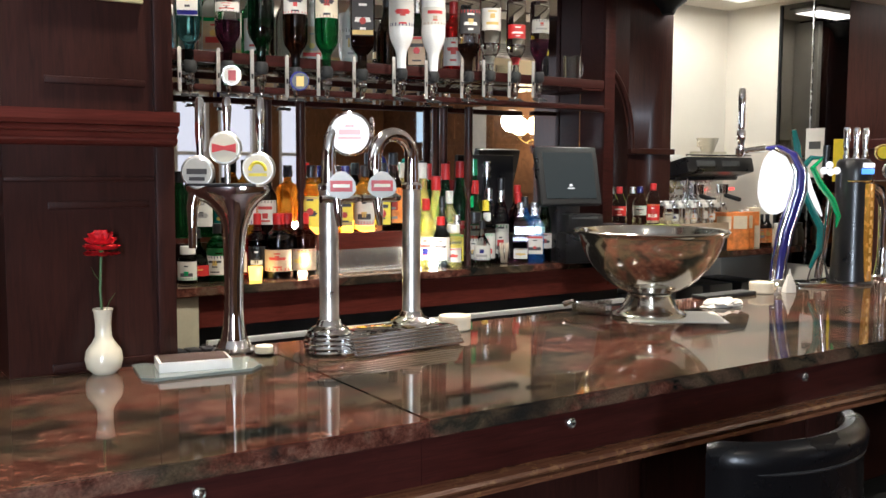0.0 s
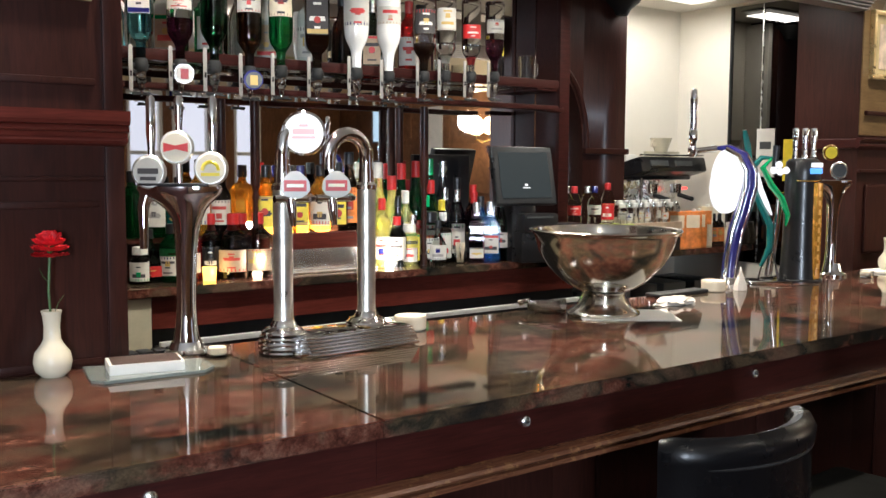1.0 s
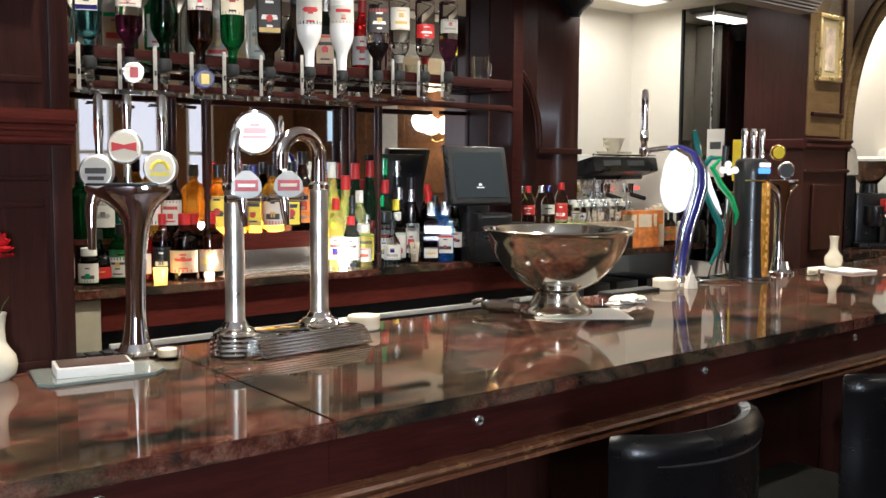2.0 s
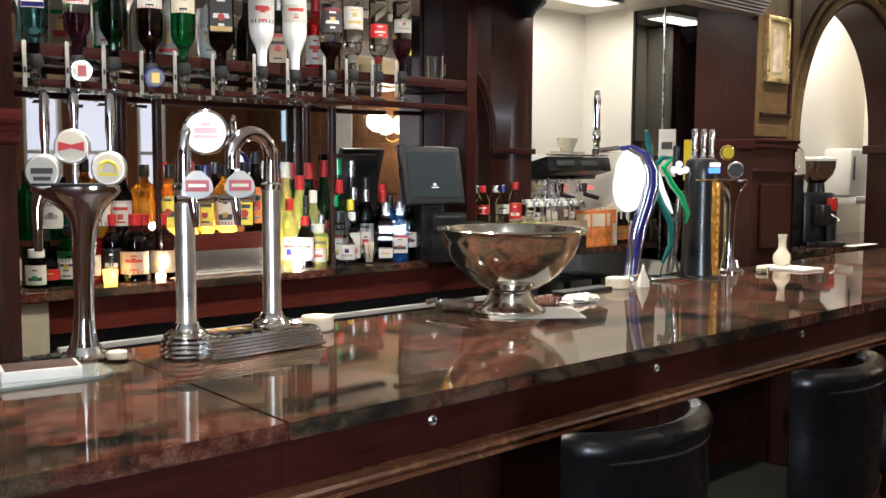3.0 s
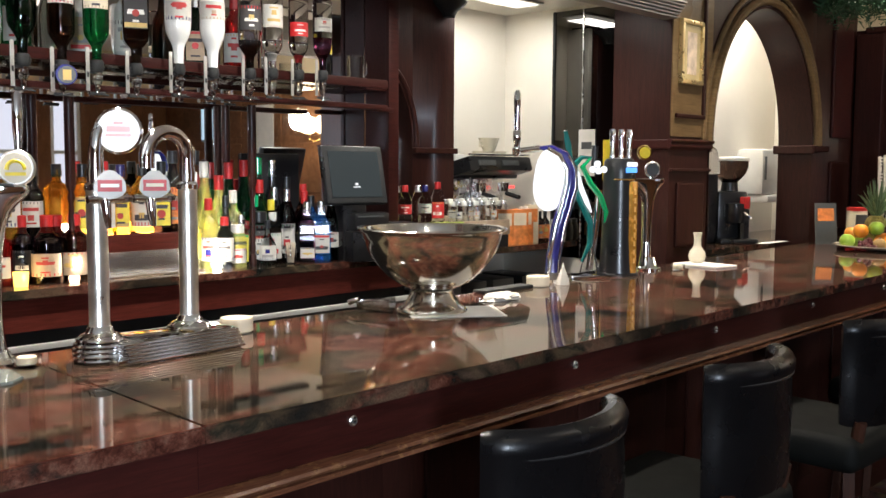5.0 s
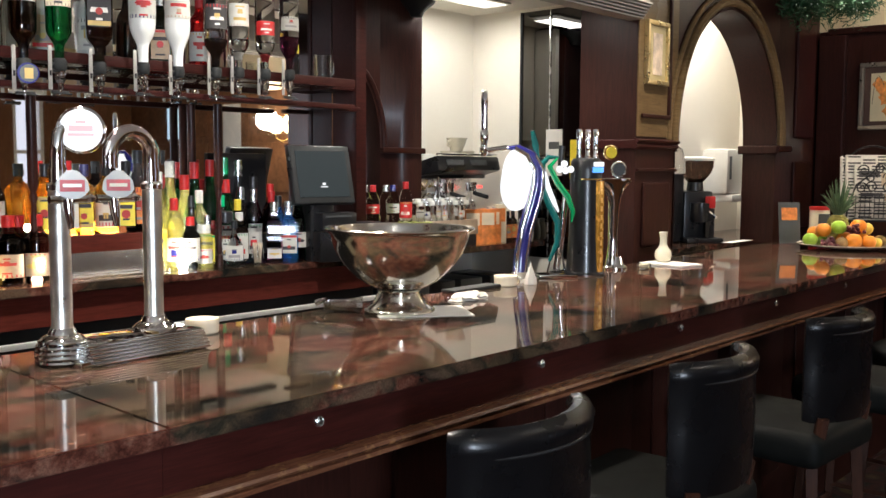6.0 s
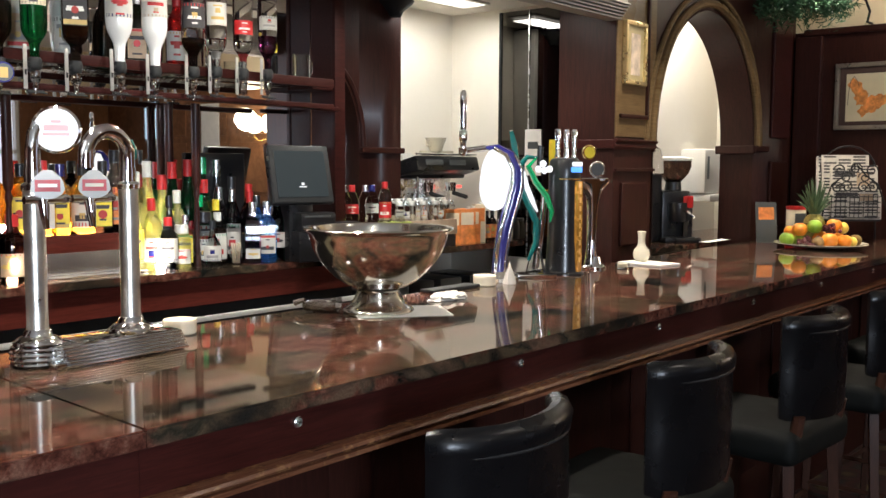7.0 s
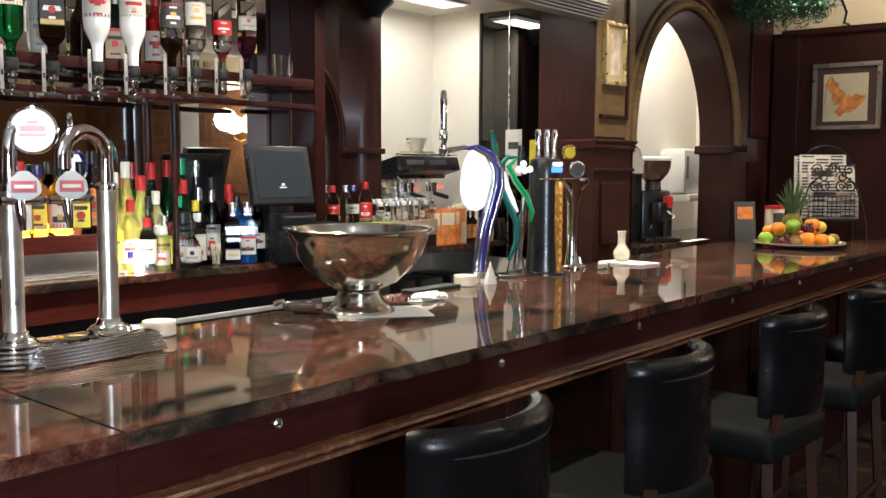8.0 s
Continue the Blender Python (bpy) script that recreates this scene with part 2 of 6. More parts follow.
ALU = plain("pale_aluminium", (0.80, 0.80, 0.78), 0.42, 0.5, 0.06, 20)
CEIL_PANEL = glow("ceiling_panel_lens", (1.0, 0.95, 0.86), 1.25)
PALE_PRINT = glow("pale_red_print", (1.0, 0.55, 0.58), 0.75)
PRINT_INK = plain("dark_print", (0.05, 0.045, 0.05), 0.7)
PRINT_RED = plain("red_print", (0.45, 0.04, 0.03), 0.6)
PRINT_GOLD = plain("gold_print", (0.55, 0.36, 0.10), 0.4)
PRINT_GREY = plain("grey_print", (0.28, 0.26, 0.25), 0.7)
BADGE = plain("dull_cream_badge", (0.45, 0.42, 0.36), 0.3, 0, 0.1, 20, 0.3)
MAP_PAPER = plain("cream_map_paper", (0.62, 0.54, 0.36), 0.7, 0, 0.08, 8)

# ---- builders ----


def finish(bm, name, material, parent=None, label="", smooth=True, bevel=0.0):
    me = bpy.data.meshes.new(name)
    bmesh.ops.recalc_face_normals(bm, faces=bm.faces)
    bm.to_mesh(me)
    bm.free()
    if smooth:
        for p in me.polygons:
            p.use_smooth = True
        me.set_sharp_from_angle(angle=radians(38))
    me.materials.append(material)
    ob = new(name, me)
    if parent:
        ob.parent = parent
    if label:
        tagged(ob, label)
    return ob


def part(name, bm, material, parent, label=""):
    return finish(bm, name, material, parent, label)


def thing(name, m, label, category, group="", kind=""):
    ob = new(name)
    ob.empty_display_size = 0.05
    ob.matrix_world = m
    return tagged(ob, label, category, group, kind)


def box(x0, x1, y0, y1, z0, z1, r=0.0, bm=None):
    own = bmesh.new()
    bmesh.ops.create_cube(own, size=1, matrix=Matrix.LocRotScale(((x0 + x1) / 2, (y0 + y1) / 2, (z0 + z1) / 2), None, (x1 - x0, y1 - y0, z1 - z0)))
    if r:
        bmesh.ops.bevel(own, geom=own.edges[:], offset=r, segments=2, affect="EDGES", profile=0.6)
    return join(bm, own)


def join(bm, own, m=None):
    if m is not None:
        own.transform(m)
    if bm is None:
        return own
    me = bpy.data.meshes.new("tmp")
    own.to_mesh(me)
    own.free()
    bm.from_mesh(me)
    bpy.data.meshes.remove(me)
    return bm


def lathe(profile, seg=20, bm=None, m=None, squash=1.0):
    """A turned form from (radius, height) pairs."""
    own = bmesh.new()
    rings = []
    for r, z in profile:
        if r < 1e-5:
            rings.append([own.verts.new((0, 0, z))])
        else:
            rings.append([own.verts.new((r * math.cos(a), r * squash * math.sin(a), z)) for a in (2 * math.pi * k / seg for k in range(seg))])
    for a, b in zip(rings, rings[1:]):
        if len(a) == 1 and len(b) == 1:
            continue
        for k in range(seg):
            j = (k + 1) % seg
            if len(a) == 1:
                own.faces.new((a[0], b[k], b[j]))
            elif len(b) == 1:
                own.faces.new((a[k], a[j], b[0]))
            else:
                own.faces.new((a[k], a[j], b[j], b[k]))
    return join(bm, own, m)


def tube(points, radii, seg=12, bm=None, m=None, flat=1.0):
    """A round bar along points, with capped ends."""
    own = bmesh.new()
    pts = [Vector(p) for p in points]
    if not isinstance(radii, (list, tuple)):
        radii = [radii] * len(pts)
    side = Vector((0.31, 0.87, 0.13))
    rings = []
    for k, p in enumerate(pts):
        d = (pts[min(k + 1, len(pts) - 1)] - pts[max(k - 1, 0)]).normalized()
        u = side - d * side.dot(d)
        if u.length < 0.05:
            u = Vector((1, 0, 0)) - d * d.x
        u.normalize()
        side = u
        w = d.cross(u)
        rings.append([own.verts.new(p + radii[k] * (math.cos(a) * u + flat * math.sin(a) * w)) for a in (2 * math.pi * i / seg for i in range(seg))])
    for a, b in zip(rings, rings[1:]):
        for i in range(seg):
            own.faces.new((a[i], a[(i + 1) % seg], b[(i + 1) % seg], b[i]))
    own.faces.new(rings[0])
    own.faces.new(rings[-1])
    return join(bm, own, m)


def loft(rows, seg=24, bm=None, m=None):
    """A standing form from (centre x, centre y, half width, half depth, height) rows."""
    own = bmesh.new()
    rings = [[own.verts.new((cx + a * math.cos(w), cy + b * math.sin(w), z)) for w in (2 * math.pi * k / seg for k in range(seg))] for cx, cy, a, b, z in rows]
    for lo, hi in zip(rings, rings[1:]):
        for k in range(seg):
            own.faces.new((lo[k], lo[(k + 1) % seg], hi[(k + 1) % seg], hi[k]))
    own.faces.new(rings[0])
    own.faces.new(rings[-1])
    return join(bm, own, m)


SWAN = [(-0.018, 0, 0.034, 0.034, 0.012), (-0.018, 0, 0.030, 0.030, 0.030), (-0.018, 0, 0.0245, 0.0245, 0.060), (-0.0175, 0, 0.0215, 0.022, 0.10), (-0.017, 0, 0.0215, 0.022, 0.17), (-0.016, 0, 0.0235, 0.023, 0.23), (-0.014, 0, 0.027, 0.024, 0.275), (-0.013, 0, 0.033, 0.025, 0.300), (-0.015, 0, 0.044, 0.026, 0.320), (-0.019, 0, 0.060, 0.027, 0.335), (-0.024, 0, 0.076, 0.028, 0.345), (-0.027, 0, 0.088, 0.029, 0.354), (-0.028, 0, 0.093, 0.030, 0.364), (-0.028, 0, 0.092, 0.030, 0.371), (-0.028, 0, 0.088, 0.027, 0.374)]


def slab(outline, z0, z1, r=0.0, bm=None, m=None):
    """A flat plate from an outline in x and y."""
    own = bmesh.new()
    lo = [own.verts.new((x, y, z0)) for x, y in outline]
    hi = [own.verts.new((x, y, z1)) for x, y in outline]
    n = len(outline)
    own.faces.new(lo)
    own.faces.new(hi)
    for k in range(n):
        own.faces.new((lo[k], lo[(k + 1) % n], hi[(k + 1) % n], hi[k]))
    bmesh.ops.recalc_face_normals(own, faces=own.faces)
    if r:
        bmesh.ops.bevel(own, geom=[e for e in own.edges if abs(e.verts[0].co.z - e.verts[1].co.z) < 1e-6], offset=r, segments=2, affect="EDGES")
    return join(bm, own, m)


def run(profile, x0, x1, bm=None, m=None):
    """A moulding: a profile in y and z, run along x."""
    own = bmesh.new()
    a = [own.verts.new((x0, y, z)) for y, z in profile]
    b = [own.verts.new((x1, y, z)) for y, z in profile]
    n = len(profile)
    own.faces.new(a)
    own.faces.new(b)
    for k in range(n):
        own.faces.new((a[k], a[(k + 1) % n], b[(k + 1) % n], b[k]))
    return join(bm, own, m)


def disc(r, t, seg=28, bm=None, m=None, edge=0.0):
    e = edge or min(t * 0.3, r * 0.1)
    return lathe([(0, 0), (r - e, 0), (r, e), (r, t - e), (r - e, t), (0, t)], seg, bm, m)


def setting(name, bm, material, label, category="wall", smooth=False):
    return tagged(finish(bm, name, material, None, "", smooth), label, category, "", "structure")


def bars(parent, w, h, y, z0, material, rows=3, bm=None, name="print_bar"):
    """Plain bars that stand for small print, on a plate that faces -y."""
    own = bmesh.new()
    for k in range(rows):
        ww = w * (0.9, 0.6, 0.75, 0.5, 0.85)[k % 5]
        zz = z0 + h * (1 - (k + 0.5) / rows)
        box(-ww / 2, ww / 2, y - 0.0012, y, zz - h / rows * 0.28, zz + h / rows * 0.28, 0, own)
    return part(name, own, material, parent)

# ---- large structure ----
setting("floor", box(-3.2, 6.8, -4.8, 2.75, -0.05, 0), CARPET, "dark patterned carpet floor with worn gold figures", "floor")
setting("ceiling", box(-3.2, 6.8, -4.8, 1.15, 2.80, 2.90), CEILING, "plain cream plaster ceiling of the bar room", "ceiling")
setting("ceiling_bar", box(-3.2, 4.62, 1.15, 2.75, 2.42, 2.52), CEILING, "low cream ceiling behind the bar counter", "ceiling")
setting("bulkhead", box(-3.2, 3.95, 1.09, 1.149, 2.42, 2.80), MAHOGANY_X, "dark wood bulkhead over the serving side", "wall")
setting("wall_back", box(-3.2, 3.126, 2.155, 2.45, 0, 2.42), MAHOGANY, "dark mahogany wall behind the bar shelves", "wall")
setting("wall_left", box(-3.3, -3.2, -4.8, 2.75, 0, 2.9), MAHOGANY, "dark panelled side wall of the bar room", "wall")
setting("wall_alcove", box(3.901, 4.62, 2.41, 2.5, 0, 2.42), WHITE_WALL, "cream painted wall behind the coffee machine", "wall")
setting("wall_side", box(4.6, 4.66, 1.225, 2.409, 0, 2.42), WHITE_WALL, "cream painted side wall beside the mirror panels", "wall")
setting("wall_closing", box(3.0, 6.8, 2.65, 2.75, 0, 2.9), WHITE_WALL, "plain cream closing wall", "wall")

# wall behind the camera, with windows; the first is unseen, added for fill
WIN = [(-2.4, -1.7), (3.55, 3.95), (4.05, 4.5), (4.78, 5.12)]
bm = bmesh.new()
edges = [-3.2] + [v for w in WIN for v in w] + [6.3]
for k in range(0, len(edges), 2):
    box(edges[k], edges[k + 1], -4.8, -4.62, 0, 2.359, 0, bm)
for a, b in WIN:
    box(a, b, -4.8, -4.62, 0, 0.95, 0, bm)
    box(a, b, -4.8, -4.62, 2.32, 2.359, 0, bm)
# the lit look of this wall comes from its lightened wood colour
setting("wall_front", bm, LIT_PANEL_WOOD, "panelled wall in a lamplit brown with tall bright windows", "wall")
setting("wall_front_upper", box(-3.2, 6.3, -4.8, -4.64, 2.36, 2.8), CREAM_WALL, "warm cream painted wall above the panelling", "wall")
for k, (a, b) in enumerate(WIN):
    w = tagged(thing(f"window_{k + 1}", pose((a + b) / 2, -4.66, 0.95), "tall bright daylight window in a white frame", "window"), kind="structure")
    h = (b - a) / 2
    bm = bmesh.new()
    for x in (-h + 0.02, h - 0.02):
        box(x - 0.02, x + 0.02, -0.03, 0.03, 0, 1.37, 0.004, bm)
    for z in (0.02, 0.7, 1.35):
        box(-h + 0.04, h - 0.04, -0.03, 0.03, z - 0.02, z + 0.02, 0.004, bm)
    part("window_frame", bm, WHITE_PLASTIC, w)
    for z0, z1 in ((0.04, 0.68), (0.72, 1.33)):
        part("pane", box(-h + 0.04, h - 0.04, -0.05, -0.04, z0, z1), WINDOW_SKY, w, "pane full of white daylight")
# daylight fill for the counter front, placed in the added first window
lamp("window_fill", "AREA", pose(-2.05, -4.58, 1.64, 90, 0, 0), 250, DAY, 0.68, 1.3)

# right wall, panelled to 2.37 m, cream above
RX = 6.18
setting("wall_right", box(RX, RX + 0.12, -4.62, 1.12, 0, 2.36), MAHOGANY, "dark mahogany panelled wall with picture", "wall")
setting("wall_right_upper", box(RX + 0.01, RX + 0.12, -4.62, 1.12, 2.363, 2.8), CREAM_WALL, "warm cream painted wall above the panelling", "wall")
setting("wall_rail", box(RX - 0.03, RX - 0.001, -4.62, 0.86, 2.335, 2.375, 0.008), MAHOGANY, "dark wood capping rail of the panelling", "trim")
bm = bmesh.new()
for y0 in (-4.4, -3.7, -3.0, -2.3, -1.6, -0.9):
    for z0, z1 in ((1.25, 1.75), (1.82, 2.28)):
        box(RX - 0.018, RX - 0.0065, y0 + 0.06, y0 + 0.62, z0, z1, 0.008, bm)
box(RX - 0.006, RX - 0.001, -4.6, -0.25, 1.15, 2.33, 0, bm)
setting("wall_panels", bm, LIT_PANEL_WOOD, "raised wood wall panels in a lamplit brown", "trim")
bm = bmesh.new()
box(RX - 0.05, RX - 0.002, 0.74, 0.90, 1.1, 2.33, 0.006, bm)
setting("corner_post", bm, MAHOGANY, "dark mahogany corner post", "trim")

# arch wall
AY, AT = 0.92, 0.2
AX0, AX1, SPRING = 4.34, 5.56, 1.645


def arch_wall(x0, x1, ax0, ax1, spring, rise, y0, y1, top, base):
    """A wall in x with an arched opening."""
    own = bmesh.new()
    n = 28
    c, half = (ax0 + ax1) / 2, (ax1 - ax0) / 2
    curve = [(c - half * math.cos(math.pi * k / n), spring + rise * math.sin(math.pi * k / n)) for k in range(n + 1)]
    quads = [((x0, base), (ax0, base), (ax0, top), (x0, top)), ((ax1, base), (x1, base), (x1, top), (ax1, top))]
    quads += [(a, b, (b[0], top), (a[0], top)) for a, b in zip(curve, curve[1:])]
    for q in quads:
        q = [p for k, p in enumerate(q) if p not in q[:k]]
        for y in (y0, y1):
            own.faces.new([own.verts.new((x, y, z)) for x, z in q])
    loop = [(ax0, base)] + curve + [(ax1, base)]
    for a, b in list(zip(loop, loop[1:])) + [((x0, base), (x0, top)), ((x0, top), (x1, top)), ((x1, top), (x1, base))]:
        if a != b:
            own.faces.new([own.verts.new(p) for p in ((a[0], y0, a[1]), (b[0], y0, b[1]), (b[0], y1, b[1]), (a[0], y1, a[1]))])
    bmesh.ops.remove_doubles(own, verts=own.verts, dist=1e-5)
    return own


setting("wall_arch", arch_wall(4.32, RX, AX0, AX1, SPRING, 0.70, AY, AY + AT, 2.8, 0.0), MAHOGANY, "dark mahogany wall with a round-headed serving arch", "wall", True)
C, HALF = (AX0 + AX1) / 2, (AX1 - AX0) / 2
arc = [(C - (HALF + 0.035) * math.cos(math.pi * k / 40), AY - 0.012, SPRING + 0.735 * math.sin(math.pi * k / 40)) for k in range(41)]
bm = tube(arc, 0.022, 8)
tube([(C - (HALF + 0.085) * math.cos(math.pi * k / 40), AY - 0.008, SPRING + 0.79 * math.sin(math.pi * k / 40)) for k in range(41)], 0.014, 8, bm)
setting("arch_moulding", bm, OLD_WOOD, "carved brown wood moulding round the arch", "trim", True)
bead = thing("arch_beading", pose(0, 0, 0), "row of small carved wooden beads round the arch", "trim", "", "structure")
bm0 = box(-0.012, 0.012, -0.006, 0.006, -0.0042, 0.0042, 0.002)
me0 = None
for k in range(76):
    a = math.pi * (k + 0.5) / 152
    if me0 is None:
        ob = part("bead", bm0, MAHOGANY, bead)
        me0 = ob.data
    else:
        ob = new("bead", me0)
        ob.parent = bead
    ob.matrix_local = pose(C - (HALF + 0.010) * math.cos(a), AY - 0.007, SPRING + 0.71 * math.sin(a), 0, math.degrees(a), 0)
for k in range(4):
    ob = new("bead", me0)
    ob.parent = bead
    ob.matrix_local = pose(AX0 - 0.010, AY - 0.007, SPRING - 0.008 - k * 0.0125)
# impost on the right jamb and panels beside it
bm = box(AX1 - 0.02, 5.74, AY - 0.03, AY - 0.001, 1.615, 1.65, 0.008)
box(AX1 - 0.03, AX1 - 0.001, AY - 0.02, AY + AT + 0.02, 1.60, 1.65, 0.008, bm)
setting("impost", bm, MAHOGANY, "dark wood impost ledge at the springing of the arch", "trim")
for n, (z0, z1) in enumerate(((1.16, 1.56), (1.70, 2.55))):
    bm = box(5.80, 6.08, AY - 0.022, AY - 0.001, z0, z1, 0.012)
    setting(f"jamb_panel_{n + 1}", bm, MAHOGANY_X if n else MAHOGANY, "raised red-brown wood panel beside the arch", "trim")

# recess behind the arch
setting("wall_recess", box(4.662, 6.62, 1.62, 1.70, 0, 2.8), WHITE_WALL, "bright cream wall seen through the arch", "wall")
setting("wall_recess_end", box(6.62, 6.70, 1.0, 1.70, 0, 2.8), WHITE_WALL, "cream end wall of the recess", "wall")
setting("ceiling_recess", box(4.662, 6.7, 1.121, 1.62, 2.74, 2.80), CEILING, "cream ceiling of the recess", "ceiling")
setting("recess_shelf", box(4.60, 6.62, 1.121, 1.62, 1.05, 1.085), GRANITE, "granite shelf of the recess behind the arch", "counter")
# unseen lamp added below the recess ceiling to brighten its walls
lamp("recess_fill", "AREA", pose(5.5, 1.37, 2.72, 0, 0, 0), 26, WHITE, 1.2, 0.3)

# right pillar
PX0, PX1 = 3.96, 4.335
setting("pillar_right", box(PX0, PX1, AY, 1.224, 0, 2.8), MAHOGANY, "square dark mahogany pillar between bar and arch", "pillar")
bm = run([(AY - 0.022, 1.648), (AY - 0.026, 1.643), (AY - 0.022, 1.634), (AY - 0.012, 1.630), (AY - 0.018, 1.622), (AY - 0.018, 1.614), (AY - 0.008, 1.606), (AY - 0.001, 1.600), (AY - 0.001, 1.652)], PX0 - 0.014, PX1 + 0.006)
box(PX0 - 0.014, PX0 - 0.001, AY - 0.0005, 1.224, 1.604, 1.646, 0.005, bm)
setting("pillar_ledge", bm, MAHOGANY_X, "dark moulded ledge round the pillar", "trim")
bm = box(PX0 + 0.002, PX1 - 0.002, AY - 0.006, AY - 0.001, 1.661, 2.75)
setting("pillar_face", bm, OLD_WOOD, "worn brown wood upper face of the pillar", "trim")
bm = bmesh.new()
for x0, x1, z0, z1 in ((PX0 + 0.03, PX1 - 0.08, 1.745, 1.765), (PX0 + 0.03, PX1 - 0.08, 2.6, 2.62), (PX1 - 0.1, PX1 - 0.08, 1.765, 2.6)):
    box(x0, x1, AY - 0.02, AY - 0.005, z0, z1, 0.005, bm)
box(PX0, PX1, AY - 0.016, AY - 0.001, 1.50, 1.515, 0.004, bm)
box(PX0 + 0.06, PX1 - 0.06, AY - 0.014, AY - 0.001, 1.15, 1.45, 0.01, bm)
setting("pillar_panel", bm, MAHOGANY, "dark wood panel mouldings on the pillar", "trim")
bm = bmesh.new()
for k in range(6):
    box(1.2, PX0 - 0.002, AY - 0.03 - 0.009 * k, AY + 0.05, 2.18 + 0.012 * k, 2.1885 + 0.012 * k, 0.003, bm)
box(1.2, PX0 - 0.002, AY - 0.06, AY + 0.06, 2.253, 2.40, 0.006, bm)
setting("cornice", bm, plain("pale_cornice", (0.42, 0.38, 0.33), 0.4), "pale reeded cornice at the head of the mirror panels", "trim")

# mirror panels on the side wall
mp = thing("mirror_panel", pose(4.596, 1.84, 1.0), "tall dark mirror panels in two sheets with a steel joint", "mirror", "", "structure")
part("sheet", box(-0.006, 0, 0.0, 0.19, 0, 1.40), DARKENED_MIRROR, mp)
part("sheet", box(-0.006, 0, -0.55, -0.006, 0, 1.40), DARKENED_MIRROR, mp)
part("joint", box(-0.012, 0, -0.005, -0.001, 0, 1.40), STEEL, mp, "thin steel joint strip")
part("edge", box(-0.014, 0, 0.191, 0.205, 0, 1.40), MATT_BLACK, mp, "black edge strip")

# left pillar on the counter
LX0, LX1, LY = 0.415, 0.742, 0.70
setting("pillar_left", box(LX0, LX1, LY, 1.02, 1.101, 2.8), MAHOGANY, "square dark mahogany pillar standing on the counter", "pillar")
bm = bmesh.new()
prof = [(LY - 0.034, 1.626), (LY - 0.034, 1.606), (LY - 0.030, 1.598), (LY - 0.020, 1.596), (LY - 0.024, 1.592), (LY - 0.026, 1.588), (LY - 0.023, 1.584), (LY - 0.016, 1.582), (LY - 0.012, 1.574), (LY - 0.016, 1.570), (LY - 0.017, 1.566), (LY - 0.010, 1.560), (LY - 0.001, 1.556), (LY - 0.001, 1.626)]
run(prof, LX0 - 0.02, LX1 + 0.010, bm)
box(LX1 + 0.0005, LX1 + 0.010, LY - 0.0005, 1.02, 1.562, 1.6255, 0.002, bm)
setting("pillar_ledge_left", bm, RED_WOOD, "red mahogany moulded ledge round the pillar", "trim")
ps = thing("pillar_panelling_left", pose(0, 0, 0), "dark wood stiles and panel mouldings of the pillar", "trim", "", "structure")
for z0, z1 in ((1.627, 2.8), (1.102, 1.555)):
    part("stile", box(LX1 - 0.036, LX1 + 0.004, LY - 0.012, LY - 0.0005, z0, z1, 0.004), MAHOGANY, ps)
for z0, z1 in ((1.69, 2.6), (1.12, 1.43)):
    for a, b, c, d in ((LX0 + 0.08, LX1 - 0.05, z0 - 0.014, z0), (LX0 + 0.08, LX1 - 0.05, z1, z1 + 0.014)):
        part("moulding", box(a, b, LY - 0.006, LY - 0.0005, c, d, 0.002), MAHOGANY, ps)
part("bead", box(LX0, LX1 - 0.037, LY - 0.007, LY - 0.0005, 1.484, 1.494, 0.003), MAHOGANY, ps)
setting("wall_left_of_pillar", box(-3.2, LX0 - 0.06, 0.86, 1.0, 0, 2.8), MAHOGANY, "dark wood wall beside the pillar", "wall")

# ---- the bar counter ----
SEAM = 0.93
K = -0.02


def left_front(x):
    return K * (x - SEAM)


counter = thing("bar_counter", pose(0, 0, 0), "long bar counter with polished red-brown granite top", "bar counter")
EDGE = 0.003
part("granite_top", slab([(SEAM + 0.0006, 0), (2.83, 0), (2.83, 0.78), (SEAM + 0.0335, 0.78)], 1.069, 1.10, EDGE), GRANITE, counter)
part("granite_top", slab([(2.8312, 0), (RX - 0.052, 0), (RX - 0.052, 0.905), (2.8312, 0.905 - 0.125)], 1.069, 1.10, EDGE), GRANITE, counter)
part("granite_top", slab([(-2.2, left_front(-2.2)), (SEAM - 0.0006, 0), (SEAM + 0.032, 0.78), (-2.2, 0.84)], 1.069, 1.10, EDGE), GRANITE, counter)
part("apron", slab([(SEAM, 0.022), (RX - 0.06, 0.022), (RX - 0.06, 0.06), (SEAM, 0.06)], 0.972, 1.0685), MAHOGANY_X, counter)
part("apron", slab([(-2.2, left_front(-2.2) + 0.022), (SEAM - 0.001, 0.022), (SEAM - 0.001, 0.06), (-2.2, left_front(-2.2) + 0.06)], 0.972, 1.0685), MAHOGANY_X, counter)
trim_prof = [(0.03, 0.984), (0.004, 0.984), (-0.010, 0.980), (-0.014, 0.974), (-0.010, 0.969), (0.006, 0.967), (0.006, 0.964), (-0.004, 0.961), (-0.006, 0.953), (0.004, 0.949), (0.03, 0.948)]
part("moulding", run([(y + 0.0, z) for y, z in trim_prof], SEAM, RX - 0.06), TRIM_WOOD, counter, "worn moulded wood trim with the gleam in its colour")
ang_left = math.degrees(math.atan(K))
part("moulding", run(trim_prof, -3.2, 0.0, None, pose(SEAM, 0, 0, 0, 0, ang_left)), TRIM_WOOD, counter, "worn moulded wood trim with the gleam in its colour")
part("front_panel", box(SEAM - 0.1, RX - 0.06, 0.24, 0.28, 0.0, 0.9475), MAHOGANY, counter)
